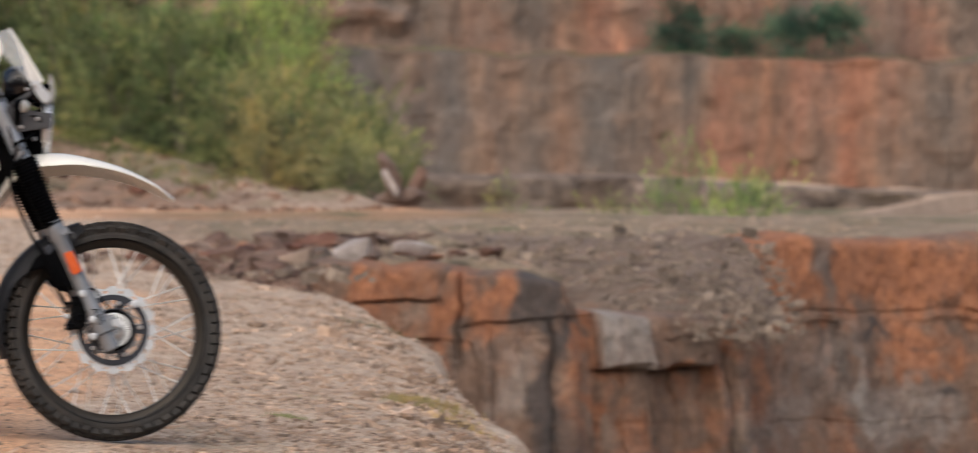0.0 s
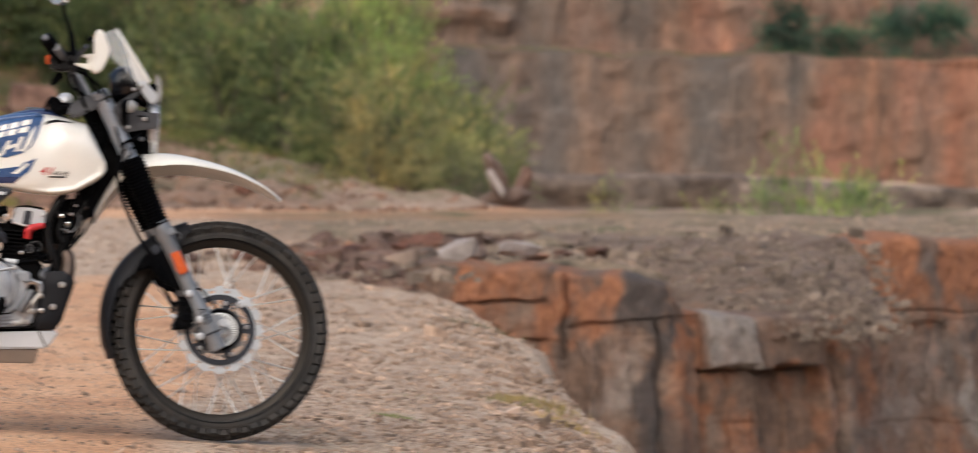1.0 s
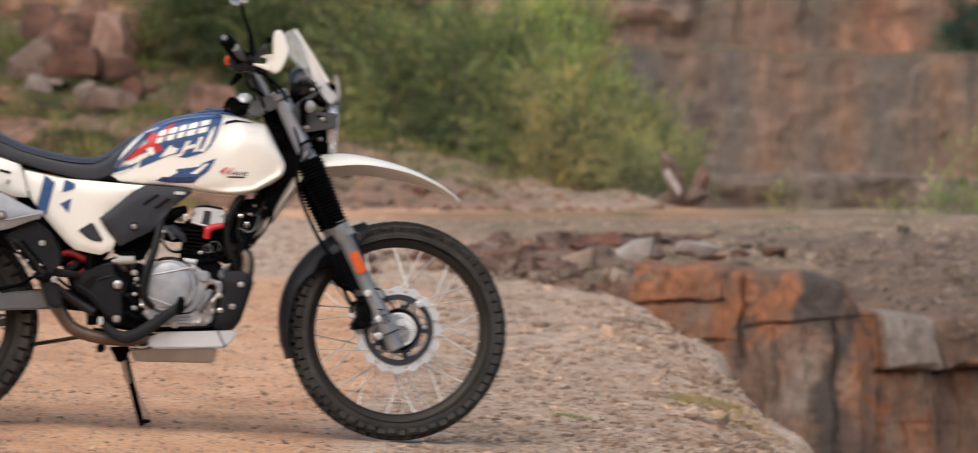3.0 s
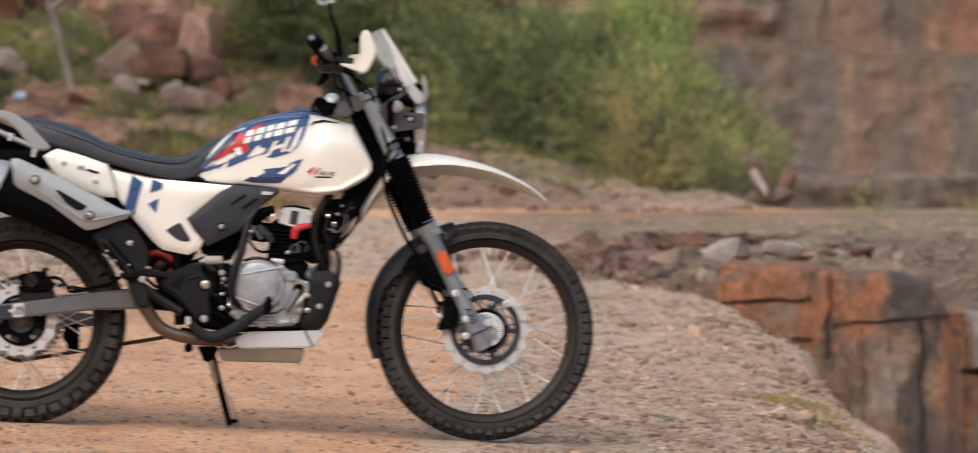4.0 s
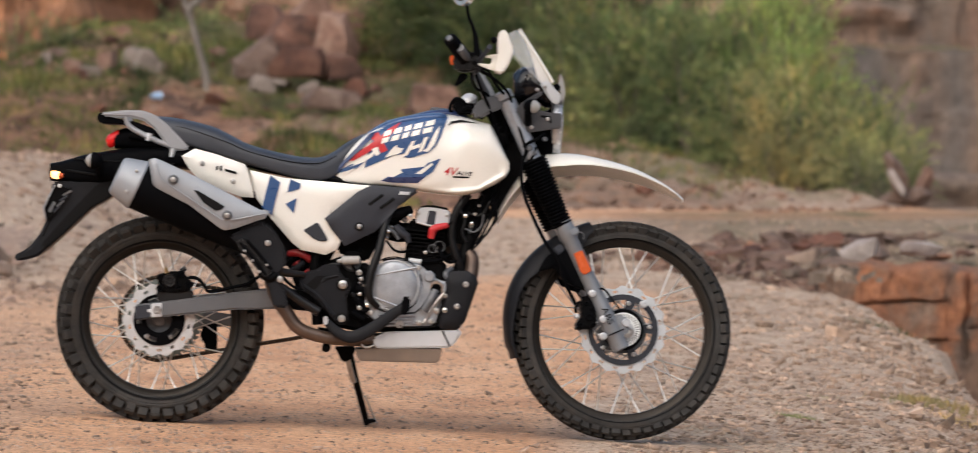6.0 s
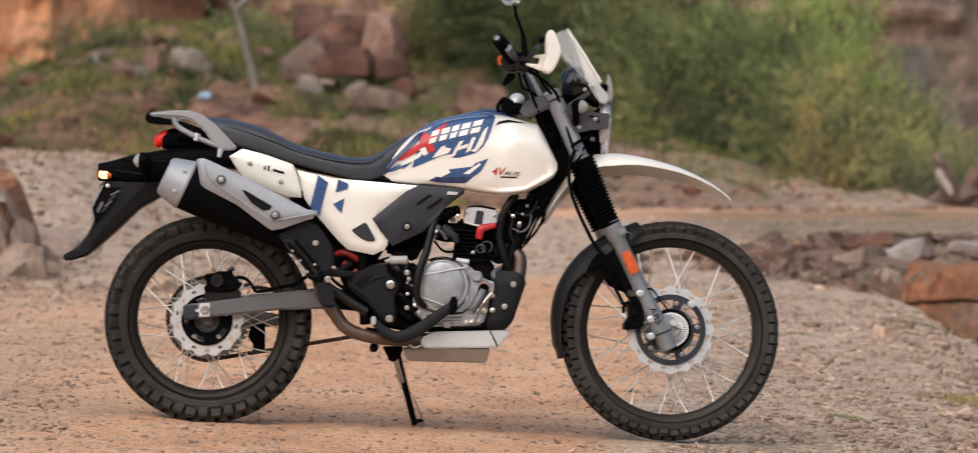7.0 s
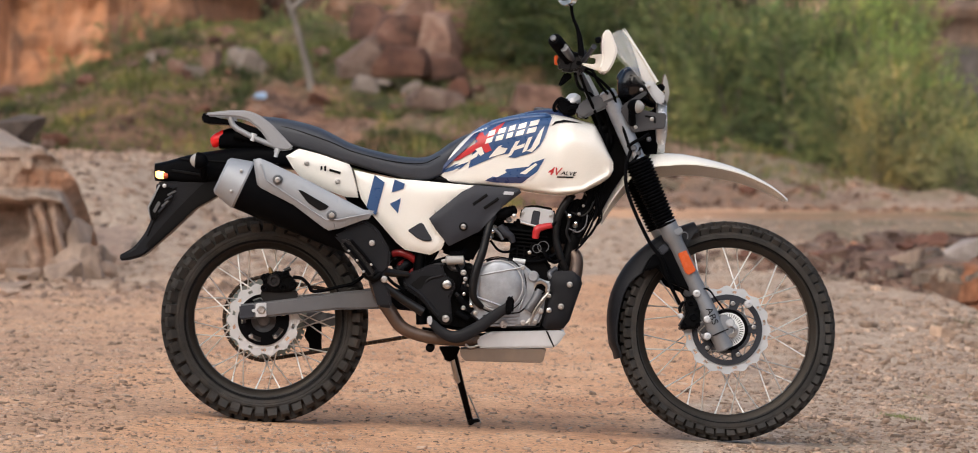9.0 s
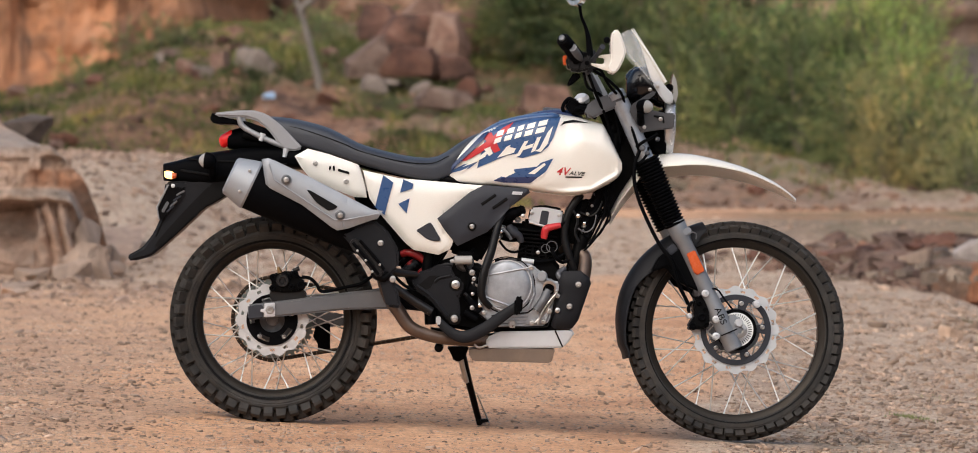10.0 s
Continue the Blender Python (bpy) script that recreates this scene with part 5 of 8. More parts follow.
def add_plate(bm, outline, lat0, lat1, bevel=1.2, segments=2):
    """A flat piece with rounded edges: an outline of the elevation between two lats."""
    vs = [bm.verts.new(S(u, v, 0) + Vector((0, lat0, 0))) for u, v in outline]
    f = bm.faces.new(vs)
    ext = bmesh.ops.extrude_face_region(bm, geom=[f])
    moved = [g for g in ext["geom"] if isinstance(g, bmesh.types.BMVert)]
    bmesh.ops.translate(bm, verts=moved, vec=(0, lat1 - lat0, 0))
    if bevel:
        edges = {e for v in vs + moved for e in v.link_edges}
        bmesh.ops.bevel(bm, geom=list(edges), offset=px(bevel), segments=segments, affect="EDGES", clamp_overlap=True)
    return bm


def plate(outline, lat0, lat1, bevel=1.2, segments=2):
    return add_plate(bmesh.new(), outline, lat0, lat1, bevel, segments)


def domed(outline, lat, bulge, thick=0.012, rim=6.0):
    """A pressed panel that swells towards its middle; lat is the edge, bulge the swell outward (to the right of the bike)."""
    bm = bmesh.new()
    vs = [bm.verts.new(S(u, v, 0) + Vector((0, lat, 0))) for u, v in outline]
    f = bm.faces.new(vs)
    bmesh.ops.triangulate(bm, faces=[f])
    for _ in range(4):
        long = [e for e in bm.edges if e.calc_length() > px(13)]
        if long:
            bmesh.ops.subdivide_edges(bm, edges=long, cuts=1)
            bmesh.ops.triangulate(bm, faces=[g for g in bm.faces if len(g.verts) > 3])
    ring = [e for e in bm.edges if e.is_boundary]
    segs = [(e.verts[0].co.copy(), e.verts[1].co.copy()) for e in ring]
    moves = []
    for v in bm.verts:
        dist = 1e9
        for a, b in segs:
            ab = b - a
            k = max(0, min(1, (v.co - a).dot(ab) / max(ab.length_squared, 1e-12)))
            dist = min(dist, (v.co - a - ab * k).length)
        k = min(1, dist / px(rim))
        moves.append((v, bulge * math.sqrt(max(0, 1 - (1 - k) ** 2)) * (0.55 + 0.45 * min(1, dist / px(rim * 3)))))
    for v, m in moves:
        v.co.y -= m
    ext = bmesh.ops.extrude_face_region(bm, geom=list(bm.faces))
    bmesh.ops.translate(bm, verts=[g for g in ext["geom"] if isinstance(g, bmesh.types.BMVert)], vec=(0, thick, 0))
    return bm


def add_tube(bm, points, radius, sides=10, smooth=True, flat=1.0):
    """A tube through points; radius in elevation units, one number or one for each point."""
    pts = glide(points) if smooth else [Vector(p) for p in points]
    rads = radius if isinstance(radius, (list, tuple)) else [radius] * len(points)
    rings, ref = [], None
    for i, p in enumerate(pts):
        t = (pts[min(i + 1, len(pts) - 1)] - pts[max(i - 1, 0)]).normalized()
        if ref is None:
            ref = t.cross(Vector((0, 1, 0)))
            if ref.length < 0.1:
                ref = t.cross(Vector((0, 0, 1)))
        ref = (ref - t * ref.dot(t)).normalized()
        side = t.cross(ref)
        k = i / max(1, len(pts) - 1) * (len(rads) - 1)
        j = min(int(k), len(rads) - 2) if len(rads) > 1 else 0
        r = px(rads[j] + (rads[min(j + 1, len(rads) - 1)] - rads[j]) * (k - j))
        rings.append([bm.verts.new(p + (ref * math.cos(a) + side * math.sin(a) * flat) * r) for a in [2 * math.pi * q / sides for q in range(sides)]])
    for a, b in zip(rings, rings[1:]):
        for q in range(sides):
            bm.faces.new((a[q], a[(q + 1) % sides], b[(q + 1) % sides], b[q]))
    bm.faces.new(rings[0])
    bm.faces.new(rings[-1])
    return bm


def tube(points, radius, sides=10, smooth=True, flat=1.0):
    return add_tube(bmesh.new(), points, radius, sides, smooth, flat)


def add_lathe(bm, center, profile, seg=32, axis=None, closed=False):
    """Turned work about the bike's cross axis (or another axis): profile of (radius, lat) in units and metres."""
    ax = Vector(axis or (0, 1, 0)).normalized()
    e1 = ax.cross(Vector((0, 0, 1)) if abs(ax.z) < 0.9 else Vector((1, 0, 0))).normalized()
    e2 = ax.cross(e1)
    rings = []
    for r, lat in profile:
        c = center + ax * lat
        rings.append([bm.verts.new(c + (e1 * math.cos(a) + e2 * math.sin(a)) * px(max(r, 0.01))) for a in [2 * math.pi * q / seg for q in range(seg)]])
    pairs = list(zip(rings, rings[1:])) + ([(rings[-1], rings[0])] if closed else [])
    for a, b in pairs:
        for q in range(seg):
            bm.faces.new((a[q], a[(q + 1) % seg], b[(q + 1) % seg], b[q]))
    if not closed:
        bm.faces.new(rings[0])
        bm.faces.new(rings[-1])
    return bm


def lathe(center, profile, seg=32, axis=None, closed=False):
    return add_lathe(bmesh.new(), center, profile, seg, axis, closed)


def polar_plate(center, radii, count, lat0, lat1, keep=lambda ring, k: True, wave=lambda ring, k: 0.0):
    """A pierced round plate: cells between radii; keep() says which cells are metal."""
    bm = bmesh.new()
    grid = {}
    for r in range(len(radii)):
        for k in range(count):
            a = 2 * math.pi * k / count
            rr = px(radii[r] + wave(r, k))
            for s, lat in enumerate((lat0, lat1)):
                grid[r, k, s] = bm.verts.new(center + Vector((math.cos(a) * rr, lat, math.sin(a) * rr)))
    metal = {(r, k) for r in range(len(radii) - 1) for k in range(count) if keep(r, k)}
    for r, k in metal:
        n = (k + 1) % count
        for s in (0, 1):
            bm.faces.new((grid[r, k, s], grid[r, n, s], grid[r + 1, n, s], grid[r + 1, k, s]))
        for there, a, b in (((r - 1, k), (r, k), (r, n)), ((r + 1, k), (r + 1, k), (r + 1, n)),
                            ((r, (k - 1) % count), (r, k), (r + 1, k)), ((r, n), (r, n), (r + 1, n))):
            if there not in metal:
                bm.faces.new((grid[(*a, 0)], grid[(*b, 0)], grid[(*b, 1)], grid[(*a, 1)]))
    bmesh.ops.delete(bm, geom=[v for v in bm.verts if not v.link_faces], context="VERTS")
    return bm


def loft(stations, sides=28, steps=5, power=2.6, lat=0.0, under=None):
    """A body from stations (u, top v, bottom v, half width in metres); cross sections are rounded boxes."""
    st = glide([Vector((a, b, c)) for a, b, c, _ in stations], steps)
    ws = glide([Vector((w, 0, 0)) for *_, w in stations], steps)
    bm = bmesh.new()
    rings = []
    for (u, top, bot), w in zip(st, ws):
        hi, lo = S(u, min(top, bot - 0.5)), S(u, bot)
        mid, half = (hi.z + lo.z) / 2, (hi.z - lo.z) / 2
        ring = []
        for q in range(sides):
            a = 2 * math.pi * q / sides
            c, s = math.cos(a), math.sin(a)
            e = 2 / (under if under and s < 0 else power)
            ring.append(bm.verts.new((hi.x, lat + math.copysign(abs(c) ** e, c) * w.x, mid + math.copysign(abs(s) ** e, s) * half)))
        rings.append(ring)
    for a, b in zip(rings, rings[1:]):
        for q in range(sides):
            bm.faces.new((a[q], a[(q + 1) % sides], b[(q + 1) % sides], b[q]))
    bm.faces.new(rings[0])
    bm.faces.new(rings[-1])
    return bm


def flip(bm):
    """The same piece on the bike's other side."""
    for v in bm.verts:
        v.co.y = -v.co.y
    return bm


def bolt(u, v, lat, r, parent, material=None, label=""):
    """A button-head bolt that faces the bike's right."""
    bm = lathe(S(u, v) + Vector((0, lat, 0)), [(r, 0.004), (r, -0.002), (r * 0.84, -0.0040), (r * 0.40, -0.0046), (r * 0.32, -0.0020), (0.1, -0.0020)], 14)
    return part("bolt", bm, material or M_STEEL, parent, label)


def decal(outline, target, material, parent, name="graphic", lift=0.0022, label="", fine=7.0):
    """A sticker laid on the bike's right flank."""
    bm = bmesh.new()
    f = bm.faces.new([bm.verts.new(S(u, v) + Vector((0, -1.0, 0))) for u, v in outline])
    bmesh.ops.triangulate(bm, faces=[f])
    for _ in range(4):
        long = [e for e in bm.edges if e.calc_length() > px(fine)]
        if long:
            bmesh.ops.subdivide_edges(bm, edges=long, cuts=1)
            bmesh.ops.triangulate(bm, faces=[g for g in bm.faces if len(g.verts) > 3])
    lost = []
    for v in bm.verts:
        place, normal, _, _ = target.ray_cast(v.co, Vector((0, 1, 0)))
        if place is None:
            place, normal, _, _ = target.find_nearest(Vector((v.co.x, -0.1, v.co.z)))
        v.co = place + Vector((0, -lift, 0)) + (Vector((0, 0, lift)) if normal.z > 0.7 else Vector())
    return part(name, bm, material, parent, label, 60)


def lettering(text, u, v, size, lat, parent, material, lean=0.0, turn=0.0, width=1.0, name="lettering", label="", target=None, bold=0.0):
    """Raised letters of the built-in font on the bike's right flank."""
    cu = bpy.data.curves.new("letters", "FONT")
    cu.body, cu.size, cu.extrude, cu.shear, cu.align_x, cu.align_y = text, px(size), 0.0004, lean, "CENTER", "CENTER"
    cu.offset = px(bold)
    tmp = new("letters", cu)
    me = bpy.data.meshes.new_from_object(tmp.evaluated_get(bpy.context.evaluated_depsgraph_get()))
    bpy.data.objects.remove(tmp)
    bm = bmesh.new()
    bm.from_mesh(me)
    bmesh.ops.transform(bm, matrix=Matrix.Translation(S(u, v) + Vector((0, lat, 0))) @ Matrix.Rotation(radians(turn), 4, "Y") @ Matrix.Rotation(radians(90), 4, "X") @ Matrix.Diagonal((width, 1, 1, 1)), verts=bm.verts)
    if target:
        for v in bm.verts:
            place, _, _, _ = target.ray_cast(Vector((v.co.x, -1, v.co.z)), Vector((0, 1, 0)))
            v.co.y = place.y - 0.0022 + 0.3 * (v.co.y - lat)
    return part(name, bm, material, parent, label)


M_WHITE = plain_material("white_paint", (0.83, 0.805, 0.745), 0.26, vary=0.010, dust=0.008, coat=0.6, fine=420)
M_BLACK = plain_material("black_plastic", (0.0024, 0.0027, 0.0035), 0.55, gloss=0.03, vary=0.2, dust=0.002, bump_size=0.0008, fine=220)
M_CHARCOAL = plain_material("charcoal_plastic", (0.035, 0.038, 0.047), 0.46, gloss=0.18, vary=0.12, dust=0.006, bump_size=0.0010, fine=260)
M_VINYL = plain_material("black_seat_vinyl", (0.040, 0.045, 0.056), 0.45, vary=0.15, gloss=0.4, dust=0.012, bump_size=0.0012, fine=300)
M_RUBBER = plain_material("dusty_tyre_rubber", (0.040, 0.039, 0.038), 0.75, vary=0.35, scale=9, dust=0.06, bump_size=0.001, fine=120)
M_RIM = plain_material("dark_bronze_rim", (0.034, 0.030, 0.026), 0.36, 0.4, vary=0.2, dust=0.01)
M_SILVER = plain_material("silver_cast_metal", (0.365, 0.390, 0.425), 0.38, 0.5, vary=0.24, scale=22, dust=0.06, bump_size=0.0006, fine=180)
M_SATIN = plain_material("satin_silver_shield", (0.310, 0.332, 0.362), 0.48, 0.2, vary=0.06, dust=0.02)
M_GUNMETAL = plain_material("grey_swingarm_metal", (0.125, 0.131, 0.142), 0.45, 0.5, vary=0.12, dust=0.04)
M_ALLOY = plain_material("brushed_aluminium", (0.575, 0.595, 0.62), 0.40, 0.35, vary=0.10, dust=0.06)
M_STEEL = plain_material("bright_steel", (0.52, 0.51, 0.50), 0.33, 0.9, vary=0.12, scale=30)
M_SPOKE = plain_material("bright_spoke_steel", (0.72, 0.70, 0.66), 0.32, 0.6, vary=0.1)
M_GLOSSBLACK = plain_material("satin_black_plastic", (0.009, 0.009, 0.010), 0.36, gloss=0.3, vary=0.15, dust=0.008)
M_RAIL = plain_material("grey_cast_rail", (0.315, 0.322, 0.338), 0.42, 0.3, vary=0.08, dust=0.03)
M_CHROME = plain_material("chrome", (0.80, 0.80, 0.79), 0.10, 1.0, vary=0.04)
M_PIPE = plain_material("heat_stained_pipe", (0.105, 0.072, 0.056), 0.34, 0.45, vary=0.3, scale=8, dust=0.08)
M_DISC = plain_material("brake_disc_steel", (0.61, 0.625, 0.64), 0.35, 0.4, vary=0.06, scale=20)
M_CHROMEDISC = plain_material("bright_sensor_ring", (0.84, 0.85, 0.84), 0.35, 0.0, vary=0.05)
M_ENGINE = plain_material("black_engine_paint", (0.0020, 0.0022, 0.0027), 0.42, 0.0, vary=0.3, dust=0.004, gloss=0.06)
M_BLUE = plain_material("blue_graphic", (0.032, 0.082, 0.205), 0.30, vary=0.10, coat=0.3)
M_DEEPBLUE = plain_material("deep_blue_graphic", (0.014, 0.030, 0.10), 0.30, vary=0.10, coat=0.4)
M_RED = plain_material("red_graphic", (0.52, 0.025, 0.03), 0.35, vary=0.08, coat=0.3)
# letters and seams; also laid over recesses and slots as their shade
M_INK = plain_material("dark_letters_and_gaps", (0.006, 0.006, 0.0065), 0.6, vary=0.05)
M_ORANGE = plain_material("orange_reflector", (0.60, 0.105, 0.025), 0.25, vary=0.08)
M_PIANO = plain_material("gloss_black_plastic", (0.004, 0.004, 0.005), 0.16, gloss=0.5, vary=0.1, dust=0.003)
M_BEZEL = plain_material("bright_headlamp_ring", (0.66, 0.665, 0.67), 0.25, 0.5, vary=0.05)
M_HOSE = plain_material("worn_black_hose", (0.0075, 0.0078, 0.0088), 0.36, gloss=0.22, vary=0.2, dust=0.006)
M_SPRING = plain_material("dark_red_spring", (0.26, 0.012, 0.014), 0.35, vary=0.2, dust=0.03)
M_CHARCOAL2 = plain_material("dark_grey_moulding", (0.0125, 0.0135, 0.0165), 0.46, gloss=0.12, vary=0.15, dust=0.01, bump_size=0.0008, fine=240)
M_FORK = plain_material("grey_fork_casting", (0.235, 0.250, 0.272), 0.42, 0.4, vary=0.10, scale=16, dust=0.03)
M_CHAIN = plain_material("oily_chain", (0.045, 0.034, 0.025), 0.45, 0.5, vary=0.2, dust=0.12)


def lamp_material(name, color, strength):
    m, nt, b = blank(name, 0.2)
    b.inputs["Base Color"].default_value = (*color, 1)
    b.inputs["Emission Color"].default_value = (*color, 1)
    b.inputs["Emission Strength"].default_value = strength
    return m


def glass_material(name, color, rough=0.05, weight=1.0):
    m, nt, b = blank(name, rough)
    b.inputs["Base Color"].default_value = (*color, 1)
    b.inputs["Transmission Weight"].default_value = weight
    b.inputs["IOR"].default_value = 1.3
    return m


M_TAIL = lamp_material("lit_red_tail_lens", (0.70, 0.016, 0.014), 0.16)
M_AMBERLIT = lamp_material("lit_amber_lens", (1.0, 0.50, 0.16), 3.0)
M_CLEAR = glass_material("clear_lens", (0.52, 0.51, 0.49), 0.08, 0.30)
M_BRACKET = plain_material("grey_bracket_plastic", (0.072, 0.073, 0.079), 0.45, gloss=0.3, vary=0.10, dust=0.01, bump_size=0.0008, fine=240)
def clear_plastic(name, opacity, rough):
    m, nt, b = blank(name, rough)
    b.inputs["Base Color"].default_value = (0.88, 0.87, 0.84, 1)
    haze = ramp(nt, noise_tex(nt, 9.0, detail=4), [(0.3, opacity * 0.8), (0.7, opacity * 1.25)])
    nt.links.new(haze, b.inputs["Alpha"])
    return m


M_SCREEN = clear_plastic("clear_windscreen", 0.16, 0.08)


from mathutils.bvhtree import BVHTree

bike = new("motorcycle")
bike.location = BIKE
tagged(bike, "white adventure motorcycle with blue graphics on its side stand", "motorcycle")
FRONT, REAR = S(1178, 530.5), S(438.5, 511.5)
STEER = Matrix.Translation(S(1060, 360)) @ Matrix.Rotation(radians(6), 4, Vector((-180, 0, 395)).normalized()) @ Matrix.Translation(-S(1060, 360))


def steered(bm):
    bmesh.ops.transform(bm, matrix=STEER, verts=bm.verts)
    return bm


def same(bm):
    return bm


def tyre(center, r_out, r_bead, half, knobs, parent, turned, label, coarse):
    """One moulded body: carcass, rim line and a tread of staggered chevron blocks raised out of the crown and shoulders."""
    deep, reach = (10.5, (1.08, 1.02)) if coarse else (8.0, (1.02, 0.95))
    crown, cols = r_out - deep, knobs * 12
    prof = [(r_bead - 3, 0.62, -1), (r_bead + 1.0, 0.78, -1), (r_bead + 2.2, 0.90, -1), (r_bead + 4, 0.93, -1), (r_bead + 7, 0.985, -1), (r_bead + 8.5, 1.01, -1), (r_bead + 9.5, 0.995, -1), ((r_bead + crown) / 2 - 3, 1.05, -1)]
    for s in (1.16, 1.10, 1.07, 1.03, 1.01, 0.94, 0.82, 0.78, 0.68, 0.64, 0.52, 0.40, 0.28, 0.24, 0.18, 0.14, 0.07, 0.0):
        prof.append((crown - 8.5 * min(s, 1.0) ** 3.5 - 70 * max(0, s - 1.0), min(1.03, 0.99 * s + 0.06 * s * (1 - s)) if s < 1 else 1.03 - 0.05 * (1.16 - s), s))
    prof = [(r, -l, -1 if s < 0 else -s if s else 0.0, s < 0) for r, l, s in prof] + [(r, l, s, s < 0) for r, l, s in reversed(prof[:-1])]

    def raised(s, k):
        a = abs(s)
        band = 0 if a <= 0.16 else 1 if 0.26 <= a <= 0.66 else 2 if 0.80 <= a <= reach[int(k / 12.0 + 0.26) % 2] else -1
        if band < 0:
            return 0.0
        phase = (k / 12.0 + (0.0, 0.5, 0.08)[band] + 0.30 * a * (1 if band < 2 else 0.45)) % 1.0
        return (1.0, 0.98, 0.92)[band] if phase < (0.72, 0.70, 0.76 if coarse else 0.82)[band] else 0.0
    bm = bmesh.new()
    rings = []
    for i, (r, l, s, plain) in enumerate(prof):
        lo, hi = prof[max(0, i - 1)], prof[min(len(prof) - 1, i + 1)]
        tr, tl = px(hi[0] - lo[0]), (hi[1] - lo[1]) * half
        n = math.hypot(tr, tl) or 1.0
        nr, nl = tl / n, -tr / n
        shoulder = not plain and 0.75 < abs(s) <= reach[0]
        if abs(s) > 0.75:
            nr, nl = 0.72, math.copysign(0.69, s)
        ring = []
        for k in range(cols):
            h = 0.0 if plain else raised(s, k) * px(deep)
            if shoulder and h == 0.0:
                h = -0.40 * px(deep)
            a = 2 * math.pi * k / cols
            rr = px(r) + nr * h
            ring.append(bm.verts.new(center + Vector((math.cos(a) * rr, l * half + nl * h, math.sin(a) * rr))))
        rings.append(ring)
    for a, b in zip(rings, rings[1:] + rings[:1]):
        for q in range(cols):
            bm.faces.new((a[q], a[(q + 1) % cols], b[(q + 1) % cols], b[q]))
    part("tyre", turned(bm), M_RUBBER, parent, label, 30)


def wheel(name, center, r_out, r_bead, r_rim, half, knobs, hub_r, turned, label):
    w = joint(name, bike, label)
    tyre(center, r_out, r_bead, half, knobs, w, turned, "dusty knobbly black tyre", name == "rear_wheel")
    hw = half * 0.66
    prof = [(r_rim, -hw * 0.55), (r_rim + 4, -hw * 0.80), (r_bead - 3, -hw * 0.95), (r_bead + 0.6, -hw), (r_bead + 0.6, -hw * 0.86), (r_bead - 6, -hw * 0.6),
            (r_bead - 6, hw * 0.6), (r_bead + 0.6, hw * 0.86), (r_bead + 0.6, hw), (r_bead - 3, hw * 0.95), (r_rim + 4, hw * 0.80), (r_rim, hw * 0.55)]
    part("rim", turned(lathe(center, prof, 96, closed=True)), M_RIM, w, "dark bronze spoked rim")
    # a black ring drawn for the fine dark gap between bead and rim
    part("bead_gap", turned(lathe(center, [(r_bead - 0.2, -half * 0.93), (r_bead + 3.2, -half * 0.975), (r_bead + 3.4, -half * 0.80), (r_bead - 0.4, -half * 0.72)], 96, closed=True)), M_INK, w)
    part("hub", turned(lathe(center, [(5, -0.085), (9, -0.083), (10, -0.060), (hub_r, -0.058), (hub_r, -0.048), (hub_r * 0.55, -0.036), (hub_r * 0.5, 0.036),
                                      (hub_r, 0.048), (hub_r, 0.058), (10, 0.06), (9, 0.083), (5, 0.085)], 40)), M_GUNMETAL, w)
    for k in range(36):
        side = -1 if k % 2 else 1
        a = 2 * math.pi * k / 36 + 0.04
        lean = (1 if (k // 2) % 2 else -1) * radians(62)
        p0 = center + Vector((math.cos(a + lean) * px(hub_r - 2), side * 0.052, math.sin(a + lean) * px(hub_r - 2)))
        p1 = center + Vector((math.cos(a) * px(r_rim + 1), side * hw * 0.25, math.sin(a) * px(r_rim + 1)))
        n0 = p0.lerp(p1, 0.955)
        bm = tube([p0, p1], 1.15, 6, False)
        add_tube(bm, [n0, p1], 1.6, 6, False)
        part("spoke", turned(bm), M_SPOKE, w)
    return w


front_wheel = wheel("front_wheel", FRONT, 176, 146.5, 134, 0.046, 60, 36, steered, "spoked front wheel with a knobbly tyre")
rear_wheel = wheel("rear_wheel", REAR, 166, 125.0, 113, 0.062, 46, 34, same, "spoked rear wheel with a knobbly tyre")


# brake discs with wavy edges and slots
def disc(center, radii, lat, waves, slots, parent, turned):
    n = slots * 9
    bm = polar_plate(center, radii, n, lat - 0.002, lat + 0.002,
                     keep=lambda r, k: not (r == 1 and k % 9 in (3, 4, 5) and (k // 9) % 1 == 0),
                     wave=lambda r, k: (2.3 if r == len(radii) - 1 else 0) * math.cos(2 * math.pi * k * waves / n))
    part("brake_disc", turned(bm), M_DISC, parent, "wavy slotted steel brake disc", 20)


DISC = FRONT + Vector((px(-4), 0, px(1)))
disc(DISC, [54, 59.5, 63.5, 68.5], -0.072, 16, 16, front_wheel, steered)
part("disc_carrier", steered(polar_plate(DISC, [27, 30, 48, 56.5], 90, -0.080, -0.070, keep=lambda r, k: not (r == 1 and k % 18 in range(3, 16)))), M_CHARCOAL, front_wheel, "black pierced disc carrier", 20)
for k in range(5):
    a = 2 * math.pi * k / 5 + 0.10
    c = DISC + Vector((math.cos(a) * px(43), -0.080, math.sin(a) * px(43)))
    part("bolt", steered(lathe(c, [(3.8, 0.003), (3.8, -0.004), (2.4, -0.006), (1.4, -0.003)], 12)), M_STEEL, front_wheel)
